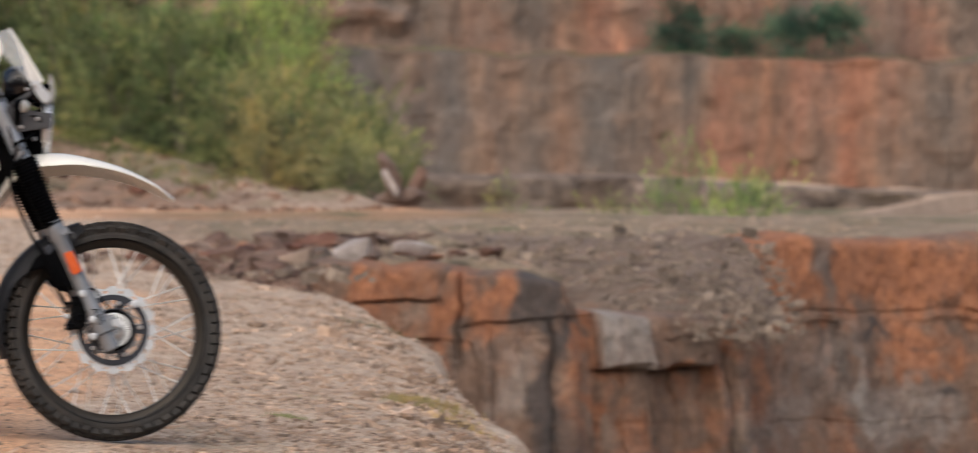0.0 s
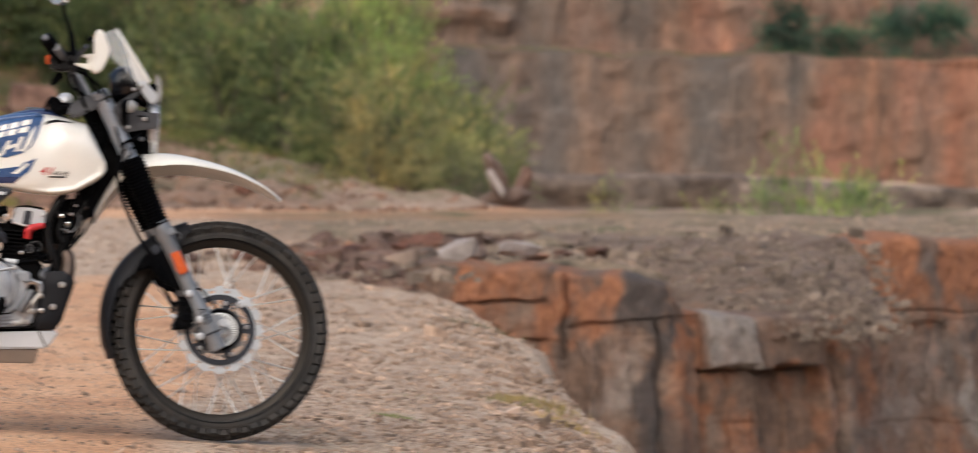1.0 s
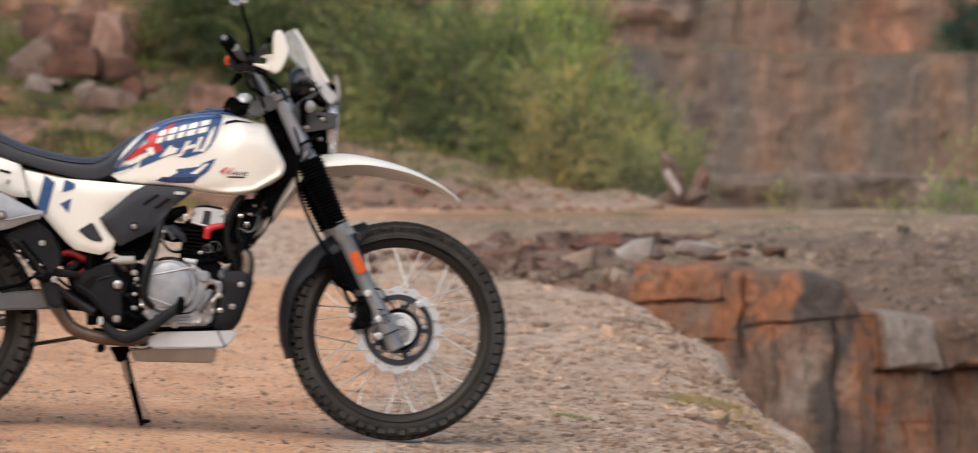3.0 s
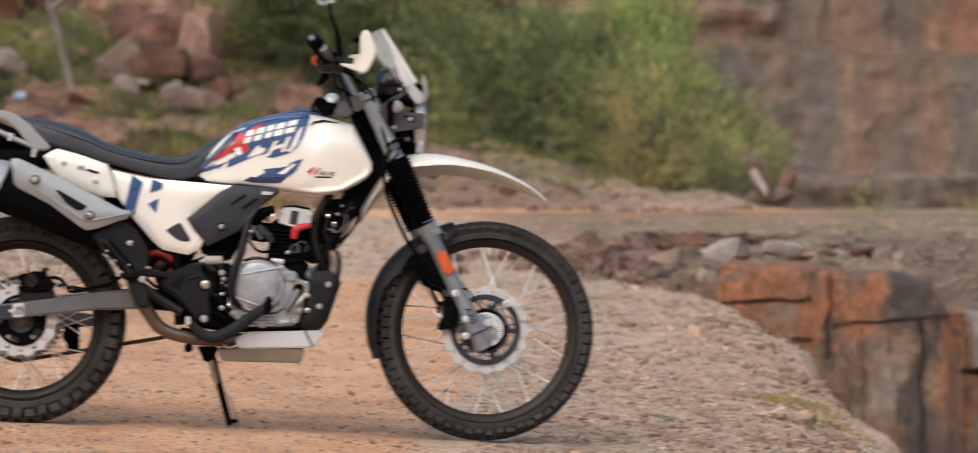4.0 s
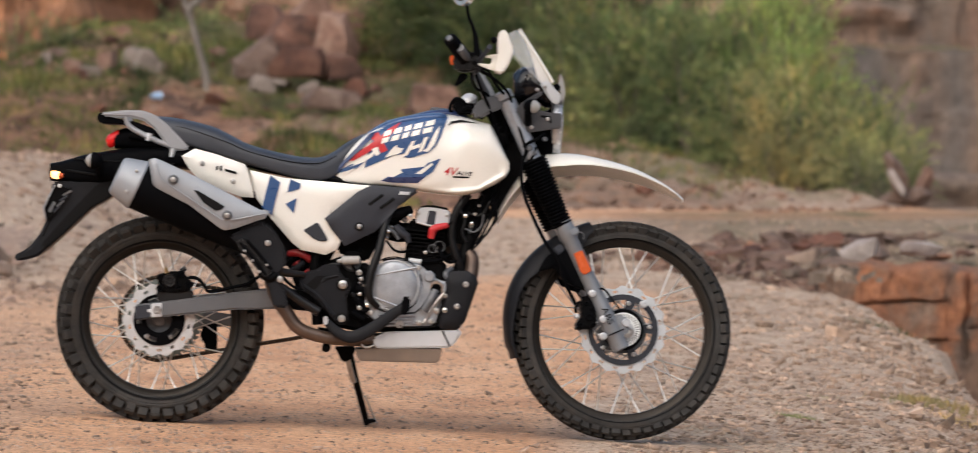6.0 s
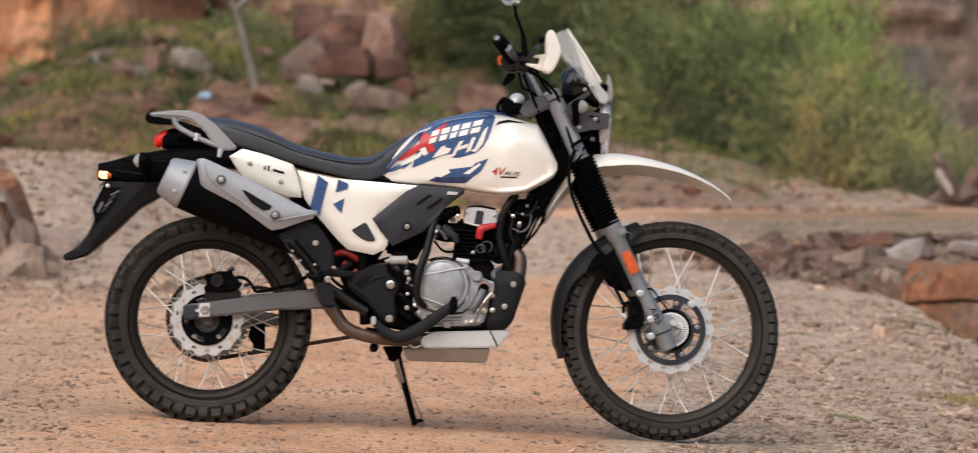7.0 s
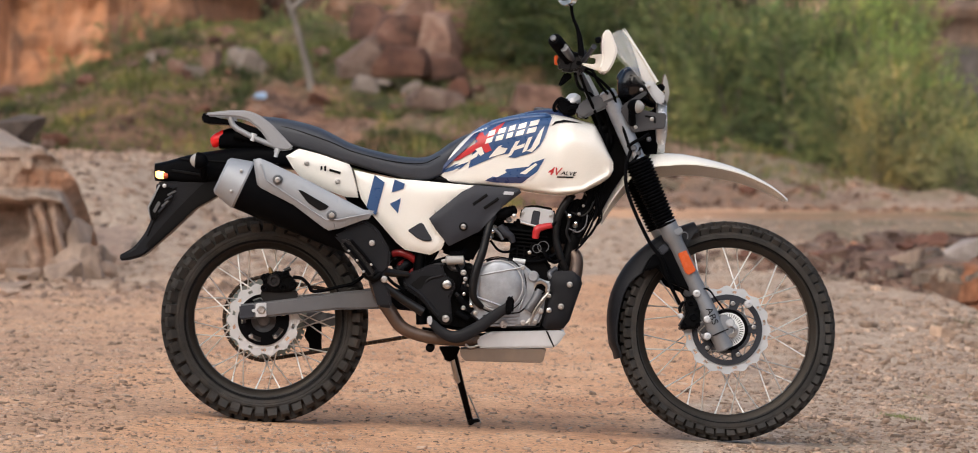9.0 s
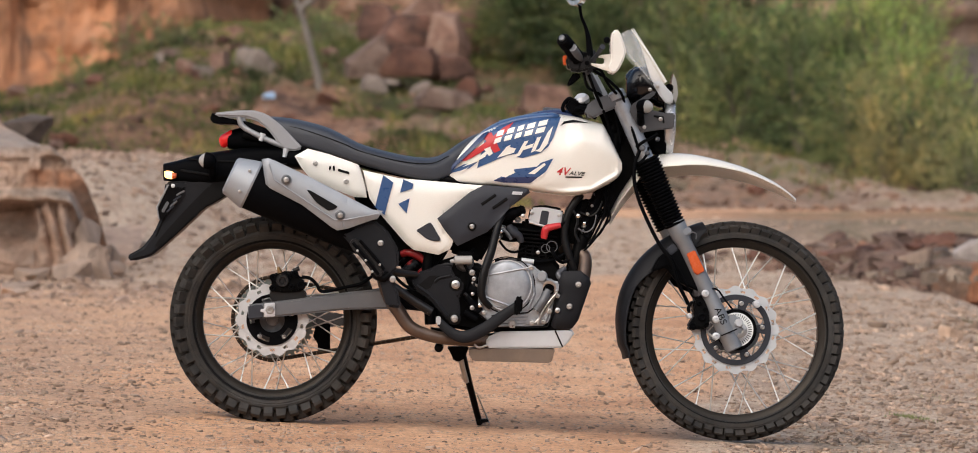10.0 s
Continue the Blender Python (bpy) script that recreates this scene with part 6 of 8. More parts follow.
part("abs_ring", steered(polar_plate(DISC, [13, 19.5, 25.5, 27.5], 120, -0.090, -0.087, keep=lambda r, k: r != 1 or k % 3 != 0)), M_CHROMEDISC, front_wheel, "toothed steel sensor ring", 20)
part("hub_cover", steered(polar_plate(DISC, [12, 33], 60, -0.0865, -0.082)), M_BLACK, front_wheel, "black hub cover", 20)
part("axle", steered(lathe(FRONT, [(9, 0.10), (9, -0.10), (12, -0.102), (12, -0.112), (6, -0.114), (5, -0.108)], 20)), M_STEEL, front_wheel)
disc(REAR, [40, 46, 50.5, 56.5], -0.085, 14, 14, rear_wheel, same)
part("disc_carrier", polar_plate(REAR, [20, 28, 36, 41], 70, -0.092, -0.083, keep=lambda r, k: not (r == 1 and k % 14 in (2, 3, 4, 5, 6, 7, 8))), M_BLACK, rear_wheel, "black pierced disc carrier", 20)
for k in range(5):
    a = 2 * math.pi * k / 5 + 0.3
    c = REAR + Vector((math.cos(a) * px(33), -0.092, math.sin(a) * px(33)))
    part("bolt", lathe(c, [(3.5, 0.003), (3.5, -0.004), (2.2, -0.006), (1.4, -0.003)], 12), M_STEEL, rear_wheel)
part("sprocket", polar_plate(REAR, [30, 40, 56, 62, 66], 126, 0.078, 0.084, keep=lambda r, k: not (r == 1 and k % 21 in (3, 4, 5, 6, 7, 8, 9, 10, 11, 12)) and not (r == 3 and k % 3 == 0)),
     plain_material("grey_green_sprocket", (0.22, 0.26, 0.25), 0.4, 0.6, dust=0.2), rear_wheel, "toothed grey sprocket", 20)

# chain: two runs of links
chain = joint("chain", bike, "oily drive chain")
for (a, b) in (((437, 577), (690, 536)), ((437, 446), (700, 492))):
    pa, pb = S(*a, 0.080), S(*b, 0.080)
    n = 32
    for k in range(n):
        p, q = pa.lerp(pb, k / n), pa.lerp(pb, (k + 0.97) / n)
        bm = tube([p, q], [3.2, 2.2, 3.2], 8, False, 0.8)
        part("link", bm, M_CHAIN, chain)
for k in range(24):
    a0, a1 = radians(92 + 176 * k / 24), radians(92 + 176 * (k + 0.96) / 24)
    p, q = (REAR + Vector((math.cos(a) * px(67), 0.081, math.sin(a) * px(67))) for a in (a0, a1))
    part("link", tube([p, q], [3.4, 2.4, 3.4], 8, False, 0.8), M_CHAIN, chain)

# swing arm
arm = part("swing_arm", plate([(400, 487), (470, 479), (560, 467), (625, 461), (640, 478), (628, 494), (560, 495), (470, 504), (402, 512)], -0.128, -0.096, 3, 3), M_GUNMETAL, bike, "grey metal swing arm")
part("arm_tube", flip(plate([(400, 487), (470, 479), (560, 467), (625, 461), (640, 478), (628, 494), (560, 495), (470, 504), (402, 512)], -0.128, -0.096, 3, 3)), M_GUNMETAL, arm)
part("adjuster", plate([(402, 489), (425, 487), (425, 508), (402, 511)], -0.131, -0.100, 1.5), M_CHARCOAL, arm)
part("axle_block", plate([(427, 485), (444, 484), (444, 506), (427, 507), (427, 499), (421, 499), (421, 494), (427, 494)], -0.137, -0.126, 1), M_ALLOY, arm)
part("axle_nut", lathe(S(436, 495) + Vector((0, -0.137, 0)), [(7.5, 0.27), (7.5, -0.003), (5.5, -0.008), (3.6, -0.008), (3.0, -0.003)], 6), M_STEEL, arm)
part("arm_brace", plate([(640, 462), (620, 462), (640, 494), (700, 500), (700, 470)], -0.10, 0.10, 2), M_ENGINE, arm)
part("chain_guard", plate([(440, 470), (520, 500), (560, 506), (556, 522), (500, 528), (452, 500)], 0.095, 0.10, 1), M_GUNMETAL, arm)
part("chain_guide", plate([(500, 540), (506, 520), (528, 520), (528, 566), (508, 566), (508, 552)], 0.085, 0.10, 1), M_BLACK, arm)

# rear brake caliper and its hose
cal = part("rear_caliper", plate([(437, 448), (440, 438), (449, 436), (456, 433), (464, 435), (474, 433), (480, 440), (489, 446), (492, 458), (488, 466), (470, 468), (452, 468), (440, 466)], -0.122, -0.082, 3, 2), M_ENGINE, bike, "black rear brake caliper")
part("caliper_bracket", plate([(436, 464), (452, 462), (490, 463), (495, 472), (490, 482), (440, 484), (434, 474)], -0.112, -0.090, 2), M_GLOSSBLACK, cal)
for (u, v, r, out) in ((441, 444, 6, 0.010), (440, 461, 5.5, 0.012), (456, 449, 11, 0.016), (475, 438, 5.5, 0.012), (486, 456, 6.5, 0.010), (470, 459, 5, 0.014), (466, 443, 4, 0.012)):
    part("piston_cap", lathe(S(u, v) + Vector((0, -0.122, 0)), [(r * 1.05, 0.012), (r, -out * 0.6), (r * 0.86, -out), (r * 0.5, -out), (r * 0.4, -out * 0.5)], 16), M_GLOSSBLACK if r > 10 else M_BLACK, cal)
part("bleed_nipple", tube([S(449, 437, -0.115), S(446, 428, -0.118)], [4.2, 3.0, 2.2], 10, False), plain_material("brass_nipple", (0.30, 0.19, 0.09), 0.4, 0.7), cal)
part("pad_pin", tube([S(470, 434, -0.118), S(480, 430, -0.12)], 3.4, 10, False), M_GLOSSBLACK, cal)
part("brake_hose", tube([S(484, 444, -0.115), S(497, 446, -0.12), S(508, 456, -0.125), S(514, 466, -0.125), S(528, 466, -0.125), S(556, 460, -0.12), S(580, 454, -0.11), S(600, 440, -0.10)], 2.8, 8), M_BLACK, cal)

# fork: stanchions, gaiters, lower legs
fork = joint("fork", bike, "silver telescopic fork with black ribbed gaiters")
AX = (S(1165, 565) - S(985, 170)).normalized()


def fork_leg(lat, main):
    off = Vector((0, lat, 0))
    shift = 7 if lat < 0 else 0
    a = lambda u, v: S(u - 6, v) + off
    part("stanchion", steered(tube([a(994, 165), a(1050, 292)], 13.5, 20, False)), M_SILVER if main else M_CHARCOAL, fork, "grey upper fork tube")
    p, q = a(1034, 258), a(1082, 364)
    bm = bmesh.new()
    n, prof = 21, []
    length = (q - p).length
    for k in range(n):
        base = 22.5 - 5.0 * k / n
        prof += [(base - 3.2, length * (k + 0.05) / n), (base, length * (k + 0.4) / n), (base, length * (k + 0.6) / n), (base - 3.2, length * (k + 0.95) / n)]
    part("gaiter", steered(lathe(p, prof, 24, axis=q - p)), M_BLACK, fork, "black ribbed rubber gaiter")
    p, q = a(1081, 358), a(1176, 561)
    L = (q - p).length
    part("lower_leg", steered(lathe(p, [(15, 0), (15.5, 0.006), (15.5, 0.05), (12.5, 0.065), (12.8, L * 0.60), (14.2, L * 0.68), (14.6, L * 0.90), (14.4, L * 0.905), (14.0, L * 0.995), (12.5, L), (5, L + 0.002)], 24, axis=q - p)), M_FORK, fork, "grey lower fork leg")


fork_leg(-0.098, True)
fork_leg(0.098, False)
part("reflector", steered(plate([(1092, 409), (1105, 403), (1121, 436), (1109, 443), (1103, 438)], -0.131, -0.112, 1.2)), M_ORANGE, fork, "orange side reflector")
part("axle_lug", steered(plate([(1158, 505), (1176, 506), (1185, 522), (1178, 540), (1166, 552), (1152, 545)], -0.116, -0.085, 4)), M_FORK, fork)
part("pinch_seam", steered(tube([S(1150, 541, -0.1275), S(1164, 535, -0.1285), S(1176, 530, -0.124)], 1.0, 6)), M_INK, fork)
part("leg_clamp", steered(plate([(1084, 372), (1097, 366), (1101, 374), (1089, 381)], -0.128, -0.110, 1.2)), M_FORK, fork)
part("hose_clip", steered(tube([S(1096, 380, -0.13), S(1104, 375, -0.132), S(1110, 378, -0.130), S(1110, 386, -0.128)], 1.1, 8)), M_GUNMETAL, fork)
part("lug_cap", steered(lathe(S(1176, 519) + Vector((0, -0.118, 0)), [(7, 0.01), (7, -0.004), (5.5, -0.009), (2.5, -0.009), (0.1, -0.009)], 16)), M_ALLOY, fork)
part("caliper_lug", steered(plate([(1112, 455), (1125, 450), (1148, 500), (1152, 520), (1140, 522), (1120, 480)], -0.108, -0.09, 3)), M_FORK, fork)
abs_mark = lettering("ABS", 1146, 508, 15, -0.1275, fork, M_INK, turn=66, width=1.15, label="dark letters on the fork leg")
abs_mark.data.transform(STEER)
for (ra, za) in ((1012, 220), (1000, 175)):
    part("yoke", steered(tube([S(ra, za, -0.095), S(ra, za, 0.095)], 13, 14, False)), M_ENGINE, fork)

fcal = part("front_caliper", steered(plate([(1104, 482), (1112, 474), (1122, 482), (1130, 498), (1127, 508), (1131, 518), (1122, 530), (1112, 527), (1100, 532), (1094, 524), (1101, 514), (1106, 504), (1102, 494)], -0.118, -0.06, 3, 2)), M_ENGINE, bike, "black front brake caliper")
for (u, v, r) in ((1117, 510, 7), (1102, 523, 4.5), (1113, 488, 4), (1122, 497, 3.5), (1124, 522, 4)):
    part("piston_cap", steered(lathe(S(u, v) + Vector((0, -0.118, 0)), [(r, 0.01), (r, -0.004), (r * 0.7, -0.008), (r * 0.4, -0.004)], 14)), M_BLACK, fcal)
for (u, v) in ((1122, 472), (1139, 513), (1139, 540), (1205, 489)):
    part("bolt", steered(lathe(S(u, v) + Vector((0, -0.124, 0)), [(5.8, 0.03), (5.8, -0.003), (4.2, -0.0045), (2.2, -0.0048), (1.8, -0.001), (0.1, -0.001)], 12)), M_ALLOY, fcal)
part("banjo_bolt", steered(lathe(S(1097, 508) + Vector((0, -0.116, 0)), [(4.2, 0.02), (4.2, -0.004), (2.6, -0.007), (0.1, -0.007)], 12)), M_ALLOY, fcal)
part("caliper_pin", steered(tube([S(1104, 486, -0.112), S(1098, 496, -0.112), S(1099, 504, -0.112)], 2.6, 8)), M_BLACK, fcal)
part("brake_hose", steered(tube([S(1022, 236, -0.12), S(1010, 275, -0.13), S(1016, 320, -0.135), S(1045, 385, -0.13), S(1068, 420, -0.13), S(1080, 455, -0.125), S(1098, 490, -0.11)], 3.0, 8)), M_BLACK, fcal)
part("sensor_wire", steered(tube([S(1070, 415, -0.13), S(1090, 450, -0.125), S(1108, 480, -0.12), S(1140, 465, -0.115), S(1158, 485, -0.12), S(1170, 500, -0.118)], 1.5, 8)), M_BLACK, fcal)


# the black hugger round the front tyre
def hugger():
    bm = bmesh.new()
    rings = []
    for k in range(25):
        a = radians(107 + (194 - 107) * k / 24)
        r = 183 + 12 * smooth01(np.array(k / 14.0)).item() - 3 * (k > 22)
        ring = []
        for q in range(13):
            s = -1 + 2 * q / 12
            drop = 26 * (1 - smooth01(np.array((k - 5) / 10.0)).item()) * smooth01(np.array((k) / 4.0)).item() + 14
            taper = smooth01(np.array((k - 15) / 9.0)).item()
            rr = r - 7 * taper - drop * (1 - 0.65 * taper) * abs(s) ** 3.2
            ring.append(bm.verts.new(FRONT + Vector((math.cos(a) * px(rr), s * 0.068, math.sin(a) * px(rr)))))
        rings.append(ring)
    for a, b in zip(rings, rings[1:]):
        for q in range(12):
            bm.faces.new((a[q], a[q + 1], b[q + 1], b[q]))
    geo = bmesh.ops.extrude_face_region(bm, geom=list(bm.faces))
    for g in geo["geom"]:
        if isinstance(g, bmesh.types.BMVert):
            d = g.co - FRONT
            d.y = 0
            g.co -= d.normalized() * 0.005
    return bm


hug = part("tyre_hugger", steered(hugger()), M_CHARCOAL2, bike, "black plastic mudguard close over the front tyre")
part("stay", steered(plate([(1036, 438), (1050, 412), (1080, 398), (1098, 402), (1122, 455), (1118, 470), (1098, 462), (1076, 452), (1062, 430)], -0.105, -0.075, 3)), M_BLACK, hug)
part("stay", steered(flip(plate([(1036, 438), (1050, 412), (1080, 398), (1098, 402), (1122, 455), (1118, 470), (1098, 462), (1076, 452), (1062, 430)], -0.105, -0.075, 3))), M_BLACK, hug)
part("stay_clip", steered(plate([(1060, 400), (1072, 392), (1080, 402), (1068, 412)], -0.112, -0.10, 2)), M_CHARCOAL, hug)


# the white beak over the wheel
def beak():
    """The bike leans on its stand, so the far edge hangs lower and the underside shows."""
    bm = bmesh.new()
    st = glide([Vector(p) for p in [(978, 338, 60), (996, 306, 70), (1022, 270, 74), (1048, 249, 76), (1095, 246, 76), (1145, 255, 72), (1195, 270, 64), (1238, 291, 52), (1262, 307, 36), (1276, 318, 10)]], 5)
    rings = []
    for u, v, w in st:
        skirt = float(np.interp(u, [978, 1000, 1040, 1085, 1127, 1177, 1227, 1276], [14, 18, 27, 25, 18, 13, 8, 3]))
        ring = []
        for q in range(15):
            s = -1 + 2 * q / 14
            p = S(u, v + skirt * abs(s) ** 3.0)
            ring.append(bm.verts.new((p.x, s * w * 0.00125, p.z - 0.17 * (s + 0.25) * w * 0.00125)))
        rings.append(ring)
    for a, b in zip(rings, rings[1:]):
        for q in range(14):
            bm.faces.new((a[q], a[q + 1], b[q + 1], b[q]))
    geo = bmesh.ops.extrude_face_region(bm, geom=list(bm.faces))
    bmesh.ops.translate(bm, verts=[g for g in geo["geom"] if isinstance(g, bmesh.types.BMVert)], vec=(0, 0, -0.004))
    return bm


part("front_fender", beak(), M_WHITE, bike, "long white front fender", 50)


# ---- frame and engine ----
frame_part = joint("frame", bike, "black tubular steel frame")
for lat in (-0.045, 0.045):
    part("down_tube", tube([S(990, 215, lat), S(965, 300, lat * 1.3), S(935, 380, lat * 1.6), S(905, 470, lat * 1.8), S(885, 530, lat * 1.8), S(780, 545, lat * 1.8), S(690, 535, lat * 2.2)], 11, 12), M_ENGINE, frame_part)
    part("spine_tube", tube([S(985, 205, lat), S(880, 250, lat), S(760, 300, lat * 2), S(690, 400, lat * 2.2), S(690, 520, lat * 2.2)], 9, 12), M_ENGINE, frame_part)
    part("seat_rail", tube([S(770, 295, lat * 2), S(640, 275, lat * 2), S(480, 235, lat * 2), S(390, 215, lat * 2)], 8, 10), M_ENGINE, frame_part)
part("steering_head", tube([S(975, 168), S(1018, 268)], 20, 18, False), M_ENGINE, frame_part)
part("head_gusset", plate([(955, 200), (1000, 200), (1030, 280), (1002, 300), (985, 330), (962, 360), (975, 290)], -0.04, 0.04, 3), M_ENGINE, frame_part)

# black filler added to darken the open gap ahead of the engine
part("gap_filler", plate([(905, 334), (935, 318), (960, 322), (968, 340), (942, 392), (915, 398)], -0.05, 0.05, 3), M_ENGINE, frame_part)
part("airbox", plate([(735, 330), (800, 345), (830, 336), (826, 356), (806, 364), (790, 384), (770, 420), (720, 404)], -0.05, 0.09, 4), M_ENGINE, bike, "black airbox behind the side panel")
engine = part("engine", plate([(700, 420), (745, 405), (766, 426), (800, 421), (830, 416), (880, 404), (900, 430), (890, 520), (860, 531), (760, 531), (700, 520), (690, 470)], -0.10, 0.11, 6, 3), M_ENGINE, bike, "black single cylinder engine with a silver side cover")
# clutch cover in silver
bm = plate([(770, 452), (776, 432), (792, 420), (826, 415), (850, 421), (868, 436), (882, 448), (906, 452), (902, 466), (888, 474), (884, 500), (876, 520), (842, 522), (790, 520), (768, 505), (766, 480)], -0.128, -0.09, 4, 3)
part("crankcase_cover", bm, M_SILVER, engine, "dull silver cast crankcase cover")
part("clutch_cover", lathe(S(812, 456) + Vector((0, -0.128, 0)), [(39, 0.01), (39, -0.010), (36.5, -0.0155), (33, -0.0180), (20, -0.0195), (4, -0.020)], 48), M_SILVER, engine, "round silver clutch cover")
part("cover_facet", plate([(771, 452), (776, 436), (790, 424), (812, 418), (816, 494), (796, 496), (777, 487), (770, 472)], -0.1445, -0.12, 5, 3), M_SILVER, engine, "angular part of the clutch cover")
for (a, b, r) in (((783, 440), (848, 428), 1.6), ((776, 474), (830, 494), 1.6), ((850, 430), (856, 470), 2.2), ((856, 470), (845, 496), 2.2), ((776, 474), (783, 440), 1.6)):
    part("cover_rib", tube([S(*a) + Vector((0, -0.1475 if r < 2 else -0.13, 0)), S(*b) + Vector((0, -0.1475 if r < 2 else -0.13, 0))], r, 8, False), M_SILVER, engine)
for k in range(4):
    part("sump_fin", plate([(792 + k * 2, 504 + k * 5), (846 - k * 2, 503 + k * 5), (846 - k * 2, 506 + k * 5), (792 + k * 2, 507 + k * 5)], -0.134, -0.12, 0.6, 1), M_SILVER, engine)
part("cover_rim", polar_plate(S(812, 456), [38.6, 40.4], 64, -0.1415, -0.134), M_ALLOY, engine, "bright machined rim of the clutch cover", 20)
part("gasket_line", polar_plate(S(812, 456), [43.8, 45.6], 64, -0.1300, -0.126), M_INK, engine, "", 20)
part("gasket_line", tube([S(768, 504, -0.1292), S(792, 523, -0.1292), S(842, 525, -0.1292), S(878, 523, -0.1292), S(887, 501, -0.1292), S(891, 476, -0.1292), S(905, 467, -0.1292)], 1.4, 6, False), M_INK, engine)
part("gasket_line", tube([S(788, 506, -0.1300), S(802, 505, -0.1305), S(846, 501, -0.1305), S(858, 492, -0.130)], 1.1, 6, False), M_INK, engine)
part("cover_boss", lathe(S(868, 442) + Vector((0, -0.130, 0)), [(9, 0.01), (9, -0.006), (7, -0.010), (3, -0.010)], 20), M_SILVER, engine)
part("cover_boss", lathe(S(786, 428) + Vector((0, -0.130, 0)), [(7.5, 0.01), (7.5, -0.006), (6, -0.009), (3, -0.009)], 18), M_SILVER, engine)
part("oil_tube_lip", lathe(S(880, 459) + Vector((0, -0.140, 0)), [(10.5, 0.004), (10.5, -0.003), (8, -0.004), (7.5, 0.003)], 22, axis=(0.15, 1, 0.35)), M_STEEL, engine)
part("drain_bolt", lathe(S(821, 518) + Vector((0, -0.134, 0)), [(7, 0.01), (7, -0.004), (5, -0.008), (2, -0.008)], 6), M_STEEL, engine)
# wires and hoses; the thin grey ones stand in for highlights on them
for pts, r, m in (([(893, 468), (884, 484), (872, 502), (858, 518)], 2.0, M_STEEL), ([(884, 400), (892, 414), (902, 420), (914, 416)], 3.0, M_BLACK), ([(930, 340), (946, 346), (958, 338), (966, 322)], 1.2, M_HOSE), ([(926, 366), (940, 372), (952, 362), (956, 344)], 1.2, M_GUNMETAL),
                  ([(944, 392), (956, 372), (966, 350), (972, 326), (968, 306)], 2.0, M_BLACK), ([(936, 402), (950, 388), (966, 366), (978, 350), (976, 328), (984, 312)], 1.5, M_BLACK), ([(918, 336), (926, 352), (922, 372), (928, 388)], 2.2, M_HOSE), ([(790, 372), (800, 366), (812, 372), (820, 384)], 2.4, M_GUNMETAL),
                  ([(752, 432), (762, 444), (760, 460), (768, 474)], 2.6, M_HOSE), ([(744, 470), (756, 482), (762, 498)], 3.0, M_HOSE), ([(756, 452), (768, 462), (774, 484), (784, 496)], 1.8, M_STEEL), ([(700, 432), (712, 424), (726, 424)], 2.6, M_HOSE)):
    part("wire", tube([S(u, v, -0.105 if u > 900 else -0.132) for u, v in pts], r, 8), m, engine)
# small bright metal dots set in as glints among the dark clutter
for (u, v, r, m) in ((926, 346, 3.2, M_CHROME), (941, 343, 2.6, M_STEEL), (936, 358, 2.8, M_CHROME), (948, 330, 2.4, M_STEEL), (803, 371, 3.0, M_CHROME), (800, 381, 2.6, M_CHROME), (838, 346, 3.4, M_STEEL), (788, 448, 2.8, M_CHROME), (758, 470, 3.0, M_STEEL), (770, 488, 3.4, M_CHROME), (893, 496, 4.2, M_STEEL), (862, 404, 3.0, M_STEEL)):
    part("clip", lathe(S(u, v) + Vector((0, -0.112 if u > 900 else -0.140, 0)), [(r, 0.012), (r, -0.002), (r * 0.5, -0.004)], 10), m, engine)
part("elbow", tube([S(815, 362, -0.118), S(822, 372, -0.120), S(832, 378, -0.116), S(836, 388, -0.110)], [6, 6.5, 6, 5], 14), M_CHARCOAL, engine, "dull grey intake elbow")
part("clamp", polar_plate(S(874, 398), [6, 7.2], 24, -0.114, -0.108), M_GUNMETAL, engine, "", 20)
part("oil_tube", tube([S(878, 466, -0.13), S(872, 480, -0.14), S(860, 498, -0.14)], [8, 7.5, 7.5], 14), M_GUNMETAL, engine)
part("oil_cap", lathe(S(879, 463) + Vector((0, -0.135, 0)), [(9, 0.02), (9, -0.006), (6.5, -0.010), (6, -0.004)], 20), M_BLACK, engine)
part("oil_pipe", tube([S(892, 470, -0.138), S(872, 495, -0.142), S(862, 520, -0.138)], 1.8, 8), M_STEEL, engine)
for (u, v, r) in ((779, 425, 4), (785, 417, 3.4), (851, 428, 4.2), (866, 444, 4), (776, 500, 4), (821, 518, 5.5), (852, 516, 4.8), (880, 497, 5), (871, 514, 4.2), (890, 466, 3.5), (768, 470, 3.5), (893, 473, 4)):
    bolt(u, v, -0.130, r, engine)
# cylinder with cooling fins
for k in range(9):
    v = 368 + k * 6.2
    part("cooling_fin", plate([(829 + k * 1.0, v - 2), (892 - k * 0.6, v + 4), (892 - k * 0.6, v + 7.2), (829 + k * 1.0, v + 1.2)], -0.098 + 0.002 * (k % 2), 0.09, 0.7, 1), M_ENGINE, engine)
part("barrel", plate([(838, 350), (896, 356), (886, 430), (828, 422)], -0.075, 0.075, 4), M_ENGINE, engine)
for k in range(4):
    part("fin_web", plate([(842 + k * 11, 392), (845 + k * 11, 392), (842 + k * 11, 424), (839 + k * 11, 424)], -0.099, -0.07, 0.5, 1), M_ENGINE, engine)
part("cylinder_head", plate([(846, 352), (850, 332), (870, 328), (902, 334), (904, 354), (896, 368), (858, 362)], -0.088, 0.08, 4), M_ENGINE, engine, "cylinder head")
